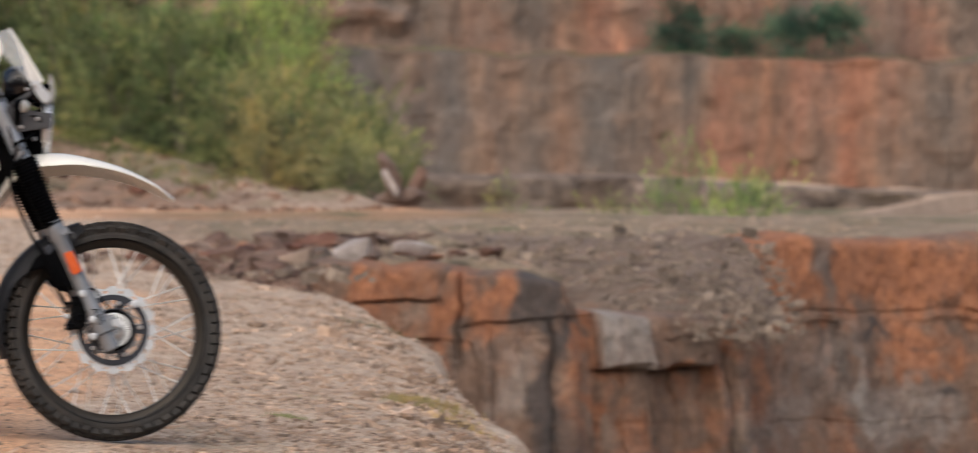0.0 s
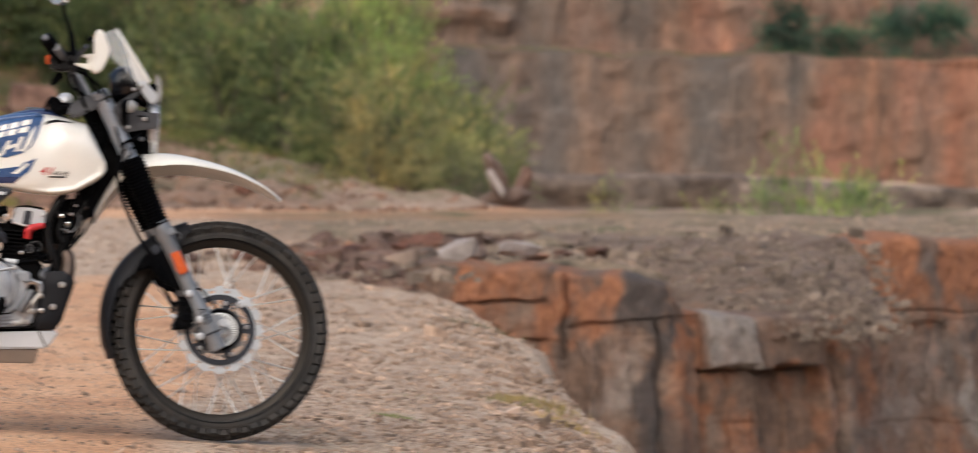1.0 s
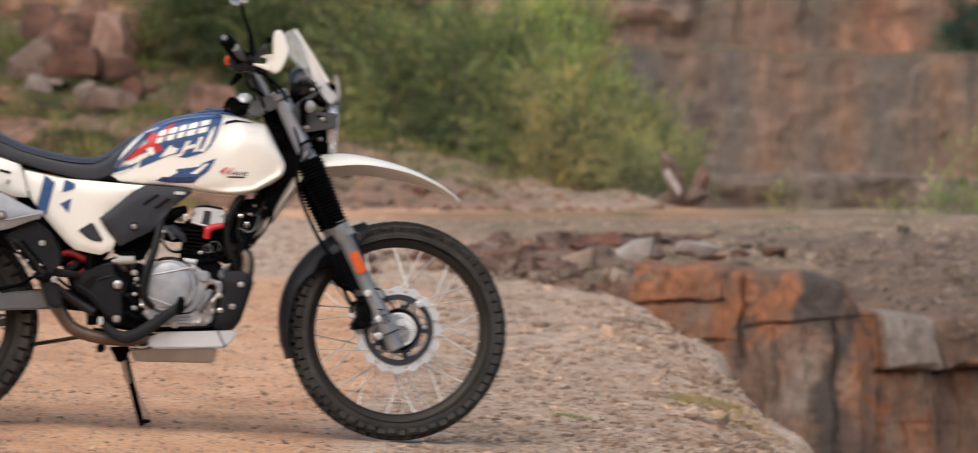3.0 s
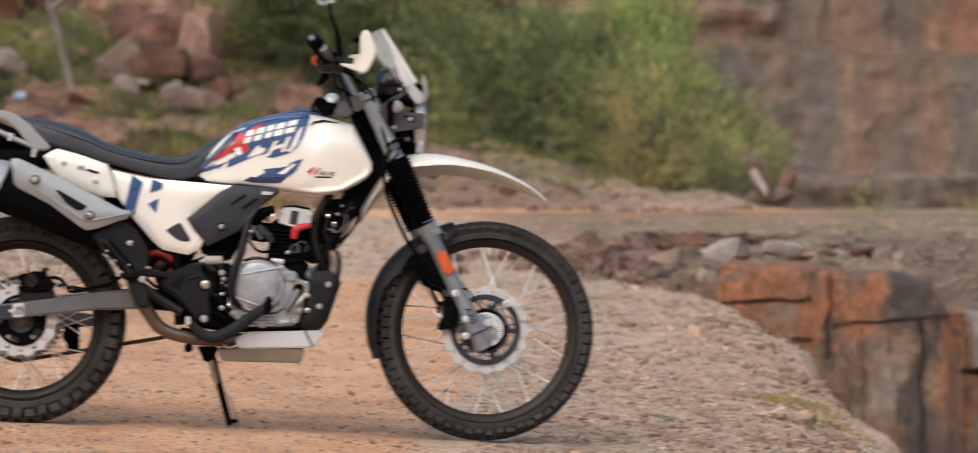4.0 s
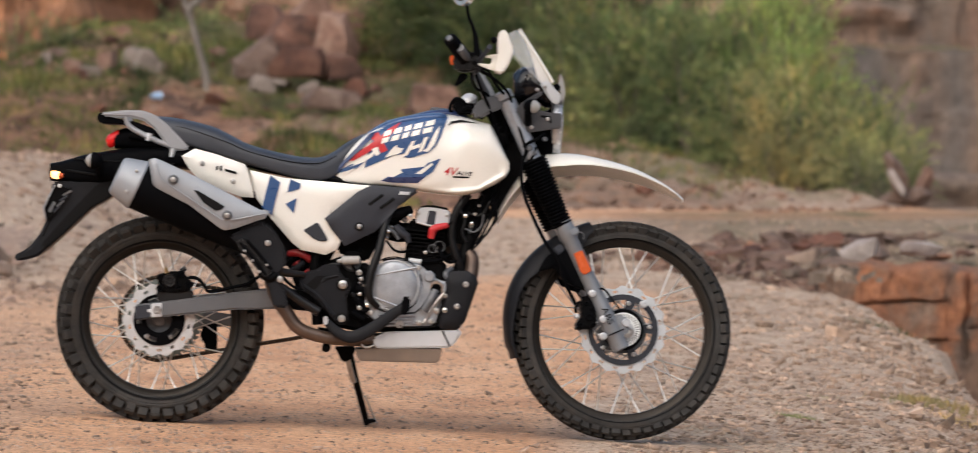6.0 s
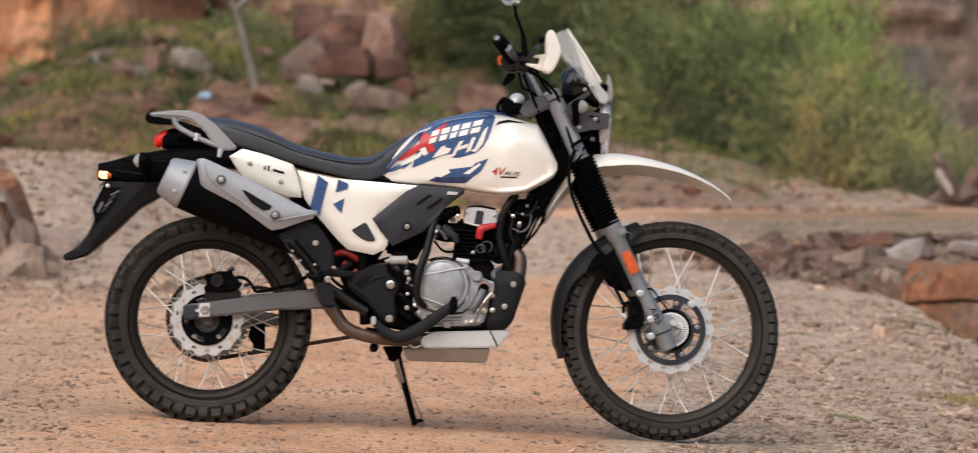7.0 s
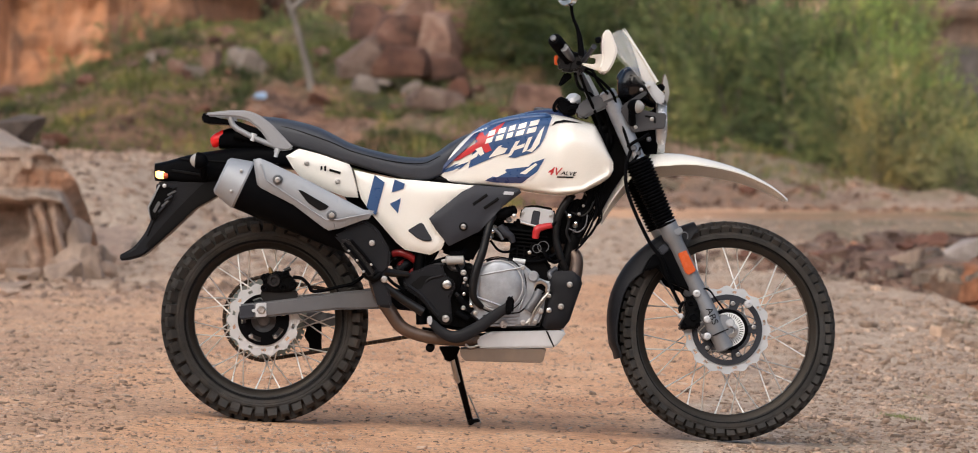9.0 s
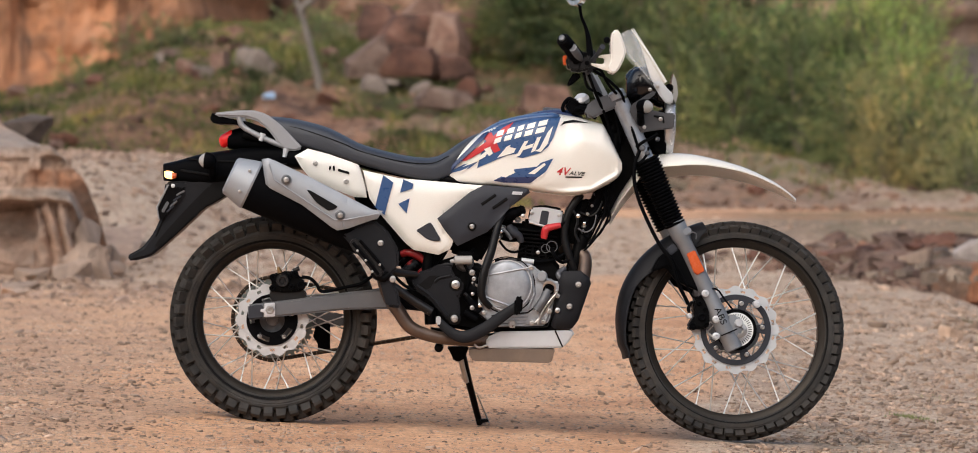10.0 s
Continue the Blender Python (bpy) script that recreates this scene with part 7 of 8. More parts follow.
part("head_cover", plate([(852, 333), (872, 332), (902, 338), (898, 363), (872, 362), (846, 356)], -0.100, -0.08, 2.5), M_ALLOY, engine, "bright cast head cover")
part("cover_band", plate([(868, 337), (880, 339), (876, 364), (863, 361)], -0.1025, -0.09, 1.2), M_CHARCOAL, engine)
part("cover_lip", tube([S(848, 356, -0.101), S(872, 362, -0.101), S(897, 364, -0.101)], 2.0, 8), M_STEEL, engine)
bolt(852, 341, -0.101, 3.0, engine)
bolt(896, 345, -0.101, 3.0, engine)
# another added black filler, between cylinder and down tube
part("cylinder_gap_filler", plate([(888, 366), (914, 348), (924, 398), (902, 420), (884, 408)], -0.04, 0.04, 3), M_ENGINE, engine)
part("plug_cap", tube([S(898, 361, -0.115), S(884, 364, -0.122), S(875, 368, -0.124), S(872, 382, -0.12)], [4.5, 5.5, 6.5, 5.2], 12), M_RED, engine, "red spark plug cap")
part("plug_lead", tube([S(897, 362, -0.115), S(912, 350, -0.10), S(930, 330, -0.07), S(928, 312, -0.05)], 2.4, 8), M_BLACK, engine)
part("intake_boot", tube([S(848, 372, -0.05), S(820, 372, -0.06), S(796, 366, -0.06), S(775, 360, -0.05)], [14, 16, 15, 19], 16), M_ENGINE, engine)
part("throttle_body", lathe(S(820, 372) + Vector((0, -0.10, 0)), [(11, 0.05), (11, -0.006), (8, -0.012), (4, -0.012)], 20), M_CHARCOAL, engine)
part("cable_boot", tube([S(808, 346, -0.12), S(824, 341, -0.122), S(840, 336, -0.11)], [8, 8.5, 7], 14), M_BLACK, engine)
for k in range(7):
    p = S(810 + k * 4.4, 346 - k * 1.5, -0.121)
    part("boot_rib", lathe(p, [(9.4, 0), (9.4, 0.003)], 14, axis=(1, 0, 0.33)), M_BLACK, engine)
part("clamp", polar_plate(S(884, 395), [8, 9.2], 24, -0.112, -0.104), M_GUNMETAL, engine, "", 20)
# hoses and cables over the engine
for pts, r, m in (([S(826, 336, -0.11), S(806, 346, -0.13), S(797, 366, -0.148), S(788, 402, -0.160), S(777, 434, -0.165), S(772, 460, -0.165), S(774, 478, -0.160), S(786, 492, -0.14)], [5, 5.5, 6, 6.8, 7, 6.8, 6, 5], M_HOSE),
                  ([S(794, 418, -0.11), S(822, 416, -0.115), S(850, 419, -0.115), S(880, 418, -0.11), S(896, 412, -0.10), S(915, 400, -0.09)], 3.0, M_BLACK),
                  ([S(932, 312, -0.09), S(920, 326, -0.10), S(908, 350, -0.10), S(905, 380, -0.10), S(912, 410, -0.10), S(920, 432, -0.09)], 6.2, M_HOSE),
                  ([S(956, 330, -0.07), S(972, 330, -0.08), S(974, 350, -0.08), S(960, 376, -0.07), S(945, 385, -0.06)], 2.0, M_BLACK)):
    part("hose", tube(pts, r, 10), m, engine)
for pts, r, m in (([S(985, 270, -0.07), S(960, 320, -0.08), S(940, 352, -0.08), S(932, 390, -0.07)], 3.2, M_BLACK),
                  ([S(994, 262, -0.075), S(975, 310, -0.08), S(955, 350, -0.075), S(930, 420, -0.08)], 2.2, M_BLACK),
                  ([S(760, 398, -0.10), S(745, 420, -0.12), S(752, 440, -0.125), S(748, 470, -0.12)], 2.6, M_BLACK),
                  ([S(905, 452, -0.12), S(895, 440, -0.12), S(905, 430, -0.10)], 4.5, M_GUNMETAL),
                  ([S(800, 385, -0.11), S(812, 400, -0.11), S(826, 404, -0.11), S(840, 398, -0.105)], 2.0, M_BLACK)):
    part("hose", tube(pts, r, 10), m, engine)
part("cable_ferrule", tube([S(836, 417, -0.115), S(856, 419.5, -0.115)], 4.2, 10, False), M_ALLOY, engine)
part("cable_spring", tube([S(814, 417, -0.115), S(828, 417, -0.115)], 3.6, 8, False), M_GUNMETAL, engine)
for k, (u, v, r, m) in enumerate(((935, 362, 4, M_STEEL), (934, 371, 4, M_STEEL), (938, 352, 8, M_BLACK), (940, 374, 9, M_BLACK), (806, 366, 6, M_ALLOY), (802, 378, 4, M_STEEL), (830, 352, 5, M_ALLOY))):
    part("fitting", lathe(S(u, v) + Vector((0, -0.085, 0)), [(r, 0.03), (r, -0.006), (r * 0.6, -0.010), (r * 0.3, -0.006)], 14), m, engine)
for k in range(8):
    u, v = 925 + k * 3.6, 398 - k * 11
    part("loom_clip", tube([S(u, v, -0.07), S(u + 9, v - 14, -0.078), S(u + 4, v - 24, -0.07)], 1.7 + (k % 3) * 0.5, 8), M_BLACK if k % 3 else M_GUNMETAL, engine)
part("starter_case", lathe(S(745, 420) + Vector((0, -0.10, 0)), [(15, 0.08), (15, -0.004), (11, -0.012), (6, -0.012)], 24, axis=(0, 1, 0)), M_GUNMETAL, engine)
part("reservoir", tube([S(722, 419, -0.132), S(728, 418, -0.132), S(730, 417, -0.132), S(757, 416, -0.132)], [3, 3.4, 7, 7.4], 16, False), plain_material("milky_plastic", (0.40, 0.395, 0.38), 0.5), bike, "milky plastic brake fluid reservoir")
part("reservoir_cap", plate([(736, 402), (760, 403), (760, 409), (734, 409)], -0.142, -0.120, 1.5), M_BLACK, engine)
part("side_guard", plate([(660, 452), (663, 444), (671, 435), (692, 430), (700, 423), (723, 423), (728, 440), (742, 449), (745, 458), (742, 466), (736, 474), (739, 503), (736, 514), (728, 519), (718, 513), (704, 496), (687, 477), (667, 464)], -0.150, -0.128, 3, 2), M_CHARCOAL2, engine, "dark plastic sprocket cover")
# the recess is a black plate laid on the cover for its shade
part("cover_recess", plate([(673, 455), (690, 441), (706, 441), (697, 450), (690, 462), (682, 463)], -0.1512, -0.148, 0.6), M_INK, engine)
part("cover_ridge", tube([S(668, 458, -0.151), S(690, 474, -0.151), S(716, 506, -0.151)], 3.0, 8), M_CHARCOAL2, engine)
part("cover_ridge", tube([S(697, 452, -0.151), S(704, 446, -0.151), S(722, 442, -0.151)], 2.0, 8), M_CHARCOAL2, engine)
for (u, v) in ((731, 455), (729, 509)):
    part("washer", lathe(S(u, v) + Vector((0, -0.150, 0)), [(10.5, 0.004), (10.5, -0.001), (8, -0.003)], 20), M_INK, engine)
bolt(731, 455, -0.154, 7.0, engine)
bolt(729, 509, -0.154, 6.0, engine)
for (u, v, r) in ((757, 436, 5), (760, 446, 3.6), (757, 492, 4)):
    bolt(u, v, -0.135, r, engine)
for (a, b, r) in (((748, 475), (770, 500), 7), ((752, 462), (775, 470), 8), ((745, 500), (765, 512), 6)):
    part("switch_body", tube([S(*a, -0.125), S(*b, -0.125)], r, 10, False), M_BLACK, engine)
ped = part("brake_pedal", tube([S(705, 516, -0.155), S(722, 532, -0.16), S(745, 540, -0.165), S(775, 528, -0.17), S(805, 507, -0.175), S(830, 490, -0.18)], [6, 8, 10, 10, 9, 7], 12, True, 0.4), M_CHARCOAL2, bike, "dark metal brake pedal")
part("pedal_pad", plate([(824, 478), (832, 471), (838, 476), (836, 500), (824, 504)], -0.195, -0.165, 3), M_BLACK, ped)
part("pedal_pivot", plate([(699.5, 506), (707, 504.5), (708, 516), (704, 520), (700, 517)], -0.165, -0.145, 1.5), M_ALLOY, ped)
guard = part("engine_guard", domed([(894, 444), (902, 434), (930, 433), (944, 444), (946, 454), (926, 512), (916, 525), (888, 526), (882, 520), (894, 470)], -0.125, 0.014, 0.02, 5), M_CHARCOAL2, bike, "black plate guarding the front of the engine")
bolt(926, 455, -0.142, 5.0, guard)
bolt(912, 490, -0.142, 5.0, guard)

# ---- exhaust ----
exhaust = joint("exhaust", bike, "heat stained exhaust with a black muffler")
part("header_pipe", tube([S(896, 402, -0.02), S(914, 400, -0.05), S(932, 405, -0.075), S(938, 424, -0.085), S(928, 470, -0.10), S(900, 530, -0.09), S(850, 546, -0.06), S(785, 546, -0.085), S(710, 542, -0.13), S(662, 527, -0.14), S(640, 500, -0.14), S(622, 470, -0.14), S(610, 420, -0.15), S(590, 385, -0.16)],
     [8, 9.5, 10.5, 11, 11, 10, 9.5, 9.5, 10, 10.5, 11, 11, 14, 18], 18), M_PIPE, exhaust, "heat stained brown exhaust pipe")
A0, A1 = S(604, 392, -0.17), S(402, 296, -0.19)
Lm = (A1 - A0).length
part("muffler", lathe(A0, [(12, -0.02), (24, 0.0), (27, 0.04), (34, Lm * 0.5), (38, Lm * 0.86), (39, Lm)], 40, axis=A1 - A0), M_BLACK, exhaust, "matt black muffler body")
part("end_cap", lathe(A1, [(39, -0.006), (40.5, 0.0), (39, 0.012), (31, 0.066), (26, 0.072), (20, 0.070), (18, 0.03)], 40, axis=A1 - A0), M_SATIN, exhaust, "silver muffler end cap")
for (u, v) in ((407, 275), (391, 307)):
    bolt(u, v, -0.262, 2.6, exhaust)
shield = part("heat_shield", domed([(426, 257), (436, 255), (447, 259), (500, 284), (560, 315), (600, 336), (617, 338), (608, 351), (598, 353), (562, 366), (545, 369), (536, 364), (490, 329), (438, 302), (432, 296)], -0.262, 0.016, 0.01, 7), M_SATIN, exhaust, "satin silver heat shield with a dark slot")
part("slot", plate([(497, 305), (503, 306), (546, 331), (541, 336), (531, 338), (512, 325)], -0.2815, -0.272, 0.8), M_INK, shield)
part("crease", tube([S(432, 262, -0.279), S(440, 288, -0.281), S(536, 352, -0.281), S(556, 352, -0.281), S(608, 342, -0.277)], 1.0, 8, False), M_SATIN, shield)
for (u, v) in ((465, 289), (550, 345)):
    part("washer", lathe(S(u, v) + Vector((0, -0.281, 0)), [(8, 0.01), (8, -0.002), (6, -0.004), (5.5, -0.002)], 20), M_GUNMETAL, shield)
    bolt(u, v, -0.285, 4.6, shield)

# footrest hanger
hanger = part("footrest_hanger", plate([(549, 374), (600, 351), (622, 366), (642, 400), (641, 428), (628, 440), (640, 462), (646, 492), (622, 490), (612, 452), (592, 418), (566, 392)], -0.236, -0.216, 4), M_CHARCOAL2, bike, "black footrest bracket")
bolt(613, 389, -0.238, 5, hanger)
bolt(632, 446, -0.238, 5.5, hanger)
peg = part("footrest", plate([(563, 386), (568, 381), (578, 383), (600, 410), (617, 430), (618, 440), (609, 444), (602, 438), (584, 414), (566, 396)], -0.262, -0.238, 2.5), M_GLOSSBLACK, hanger, "folded black serrated footrest")
part("tread_bar", tube([S(566, 389, -0.264), S(590, 418, -0.266), S(607, 440, -0.264)], 2.4, 8), M_BLACK, peg)
part("tread_bar", tube([S(577, 385, -0.264), S(598, 409, -0.266), S(616, 432, -0.264)], 2.4, 8), M_BLACK, peg)
part("tread_slot", plate([(574, 393), (579, 391), (604, 422), (606, 430), (601, 430)], -0.2635, -0.26, 0.5), M_INK, peg)
for (u, v) in ((577, 401), (590, 416), (612, 423), (600, 434)):
    bolt(u, v, -0.266, 2.2, peg)
part("peg_hinge", tube([S(598, 436, -0.235), S(612, 446, -0.24), S(624, 440, -0.235)], 6, 10), M_ENGINE, hanger)
bolt(688, 497, -0.182, 4.0, hanger)
part("lever_arm", tube([S(600, 440, -0.20), S(630, 458, -0.19), S(660, 480, -0.18), S(692, 500, -0.175)], [6, 6.5, 7, 7.5], 10), M_GLOSSBLACK, hanger)
part("lever_arm", tube([S(614, 430, -0.22), S(640, 437, -0.19), S(668, 440, -0.16)], [6, 6.5, 5], 10), M_GLOSSBLACK, hanger)
part("link_rod", tube([S(606, 408, -0.19), S(640, 450, -0.19), S(662, 465, -0.18)], 2.6, 8), M_BLACK, hanger)
shock = part("shock_spring", tube([S(644, 407, -0.088), S(656, 405, -0.098), S(670, 410, -0.100), S(682, 420, -0.092), S(690, 428, -0.080)], [5.5, 6.2, 6.2, 5.8, 5], 12), M_SPRING, bike, "red shock absorber spring")
for k in range(5):
    part("coil", tube([S(640 + 9 * k, 424 + 6 * k, -0.07), S(647 + 9 * k, 416 + 6 * k, -0.094), S(655 + 9 * k, 411 + 6 * k, -0.07)], 3.0, 8), M_SPRING if k % 2 else M_ENGINE, shock)
part("damper", tube([S(646, 438, -0.085), S(660, 426, -0.085), S(668, 420, -0.080)], [7, 7.5, 6], 14), M_CHARCOAL2, shock, "dark damper body")
part("inner_fender", plate([(560, 300), (700, 330), (720, 400), (690, 450), (660, 470), (640, 420), (600, 380)], -0.07, 0.09, 4), M_ENGINE, bike, "black inner mudguard")

# skid plate, side stand
skid = part("skid_plate", plate([(779, 551), (780, 540), (800, 530), (913, 528), (921, 531), (908, 550), (900, 556), (800, 557), (781, 556)], -0.125, 0.125, 3, 2), M_ALLOY, bike, "brushed aluminium skid plate")
# the pan's brown base colour stands for the ground reflected in it
part("skid_lip", plate([(751, 558), (784, 556), (889, 558), (884, 577), (881, 580), (760, 577), (753, 570)], -0.118, 0.118, 1.5), plain_material("dusty_alloy_ground_tint", (0.19, 0.145, 0.115), 0.45, 0.5, dust=0.2), skid, "lower pan of dusty alloy, tinted brown like the ground it reflects")
part("seam", tube([S(890, 530, -0.127), S(902, 556, -0.127)], 1.2, 6, False), M_INK, skid)
part("hook", tube([S(760, 552, -0.126), S(768, 557, -0.127), S(782, 553, -0.127)], 1.8, 8), M_STEEL, skid)
stand_part = part("side_stand", tube([S(738, 556, 0.10), S(753, 617, 0.172), S(769, 679, 0.245)], [6.5, 5.5, 5.0], 12), M_ENGINE, bike, "black side stand folded out")
part("stand_foot", plate([(762, 677), (782, 676), (784, 681), (764, 684)], 0.22, 0.28, 1.2), M_ENGINE, stand_part)
part("stand_spring", tube([S(737, 568, 0.09), S(742, 590, 0.11), S(748, 612, 0.14)], 4.2, 10), M_STEEL, stand_part)
part("stand_tang", tube([S(760, 640, 0.2), S(766, 634, 0.2), S(784, 677, 0.26)], 1.3, 6, False), M_STEEL, stand_part)
part("stand_bracket", plate([(716, 556), (752, 556), (748, 568), (740, 580), (728, 580), (722, 566)], 0.05, 0.10, 2), M_ENGINE, stand_part)
part("stand_pivot", lathe(S(704, 556) + Vector((0, -0.11, 0)), [(7, 0.2), (7, -0.002), (4, -0.005)], 14), M_ENGINE, stand_part)

# ---- bodywork ----
tank_bm = loft([(698, 283, 291, 0.085), (722, 262, 294, 0.100), (746, 234, 296, 0.115), (768, 215, 298, 0.125), (795, 200, 300, 0.140), (825, 191, 303, 0.152), (858, 185, 308, 0.162),
                (890, 183, 312, 0.170), (920, 187, 314, 0.174), (946, 194, 309, 0.175), (958, 197, 304, 0.174), (966, 200, 300, 0.172), (974, 214, 296, 0.169), (983, 233, 290, 0.165), (990, 248, 284, 0.160), (995, 259, 275, 0.152)], 72, 8, 4.6, under=8.0)
for v in tank_bm.verts:   # flanks: a bright upper plane leans in above the crease, the scoop below it tucks under to a lip
    u, w = 784 + (v.co.x + BIKE.x) / px(1), 350 - (v.co.z - EYE) / px(1)
    crease = float(np.interp(u, [700, 860, 905, 932, 962, 995], [262, 280, 258, 234, 244, 262]))
    low = float(np.interp(u, [700, 900, 945, 985, 995], [292, 312, 308, 285, 270]))
    front = min(1, max(0, (u - 862) / 45))
    if w < crease:
        v.co.y *= 1 - 0.16 * front * min(1, (crease - w) / 60) ** 1.2
    else:
        v.co.y *= 1 - front * 0.10 * min(1, (w - crease) / max(10, (low - crease) * 0.75)) * (1 - 0.75 * min(1, max(0, (w - low + 9) / 6)))
TANK = BVHTree.FromBMesh(tank_bm)
tank = part("fuel_tank", tank_bm, M_WHITE, bike, "glossy white fuel tank with blue and red graphics", 60)
part("tank_ridge", loft([(800, 193, 199, 0.05), (840, 184, 194, 0.062), (870, 177, 190, 0.07), (895, 175, 190, 0.07), (918, 179, 194, 0.066), (940, 191, 202, 0.055), (962, 198, 206, 0.045)], 24, 5, 2.4), M_DEEPBLUE, tank, "deep blue ridge round the filler cap", 60)
part("top_graphic", loft([(770, 212, 226, 0.088), (795, 197, 213, 0.112), (825, 187.5, 203, 0.128), (855, 183, 198, 0.130), (885, 181, 196, 0.132), (896, 184, 194, 0.120)], 28, 5, 3.4), M_BLUE, tank, "blue graphic wrapped over the tank top", 60)
part("filler_cap", lathe(S(888, 178) + Vector((0, 0, 0)), [(18, 0.0), (18, 0.006), (14, 0.009), (6, 0.010)], 28, axis=(0.1, 0, 1)), M_GUNMETAL, tank)
BLUES = [[(766, 218), (782, 207), (800, 197), (825, 191), (850, 187), (890, 186), (898, 189), (886, 222), (878, 236), (866, 246), (838, 254), (828, 253), (836, 246), (812, 250), (765, 270), (774, 250), (788, 238), (780, 228)],
         [(704, 287), (716, 278), (744, 264), (766, 260), (752, 271), (726, 277), (712, 286)],
         [(716, 274), (738, 252), (756, 236), (764, 240), (748, 254)],
         [(791, 290), (812, 279), (826, 279), (824, 272), (846, 270), (860, 268), (866, 262), (886, 255), (872, 270), (874, 276), (860, 286), (850, 294), (830, 293), (822, 290), (806, 292)]]
for pts in BLUES:
    decal(pts, TANK, M_BLUE, tank, label="blue splash graphic")
decal([(702, 288), (716, 275), (735, 255), (752, 238), (766, 223), (775, 214), (784, 212), (774, 226), (760, 240), (742, 257), (726, 273), (714, 287)], TANK, M_DEEPBLUE, tank, lift=0.0075, label="deep blue edge along the seat", fine=3.5)
for pts in ([(802, 283), (822, 273), (826, 277), (810, 285)], [(846, 279), (872, 262), (874, 265), (856, 280)], [(858, 288), (876, 275), (872, 281), (862, 289)], [(742, 268), (768, 252), (786, 238), (778, 252), (760, 262)], [(726, 280), (746, 271), (752, 268), (740, 278)]):
    decal(pts, TANK, M_WHITE, tank, lift=0.0032, label="white streak across the blue graphic", fine=5.0)
decal([(791, 290), (808, 285), (862, 284), (850, 294), (828, 294), (806, 293)], TANK, M_DEEPBLUE, tank, lift=0.0028)
for pts in ([(738, 258), (762, 240), (786, 224), (806, 206), (824, 196), (812, 212), (796, 228), (770, 246), (748, 258)], [(772, 216), (788, 213), (802, 242), (792, 246)]):
    decal(pts, TANK, M_RED, tank, lift=0.0036, label="red slash graphic")
# white slanted shapes of the emblem
for k, w in enumerate((13, 14, 12, 15, 17)):
    u = (791, 807, 824, 839, 857)[k]
    v = 232 - 0.24 * (u - 790)
    h = 20
    for lo, hi in ((0.0, 0.42), (0.58, 1.0)):
        decal([(u + 7 * lo, v - h * lo), (u + 7 * hi, v - h * hi), (u + 7 * hi + w * 0.84, v - h * hi - 3.5), (u + 7 * lo + w * 0.84, v - h * lo - 3)], TANK, M_WHITE, tank, lift=0.0040, label="white slanted emblem block", fine=5.0)
for pts in ([(797, 254), (812, 236), (819, 233), (812, 244), (827, 239), (823, 246), (804, 252)], [(826, 253), (840, 228), (847, 226), (833, 250)], [(834, 238), (855, 231), (853, 237), (832, 244)],
            [(850, 246), (860, 222), (867, 220), (857, 243)], [(857, 243), (864, 239), (878, 212), (886, 203), (877, 232), (866, 245)], [(776, 240), (786, 236), (790, 247), (784, 251)]):
    decal(pts, TANK, M_WHITE, tank, lift=0.0040, label="white slanted emblem stroke")
lettering("4V", 900, 276, 18, -0.1705, tank, M_RED, lean=0.35, turn=3, bold=0.18, label="red letters on the tank", target=TANK)
lettering("ALVE", 923, 279, 8.5, -0.1705, tank, M_INK, lean=0.3, turn=3, width=1.25, bold=0.1, label="dark letters on the tank", target=TANK)
decal([(906, 283.2), (932, 283.8), (931, 286), (905, 285.4)], TANK, M_INK, tank, "underline")
decal([(897, 203), (903, 196), (918, 193), (948, 199), (920, 197), (906, 199)], TANK, M_INK, tank, lift=0.003)

# seat
seat = part("seat", loft([(424, 189, 200, 0.085), (440, 187, 216, 0.105), (480, 192, 234, 0.118), (522, 203, 246, 0.125), (548, 215, 254, 0.130), (580, 231, 265, 0.135), (622, 243, 277, 0.138), (662, 251, 287, 0.135), (694, 252, 291, 0.126),
                    (716, 243, 286, 0.114), (736, 229, 270, 0.100), (754, 219, 246, 0.086), (768, 213, 222, 0.072)], 40, 5, 2.7, under=7.0), M_VINYL, bike, "stepped black vinyl seat", 60)
part("seam", tube([S(440, 200, -0.103), S(480, 206, -0.116), S(545, 228, -0.130), S(580, 243, -0.134), S(640, 258, -0.137), S(690, 262, -0.128), S(720, 250, -0.112)], 0.8, 6), M_INK, seat)

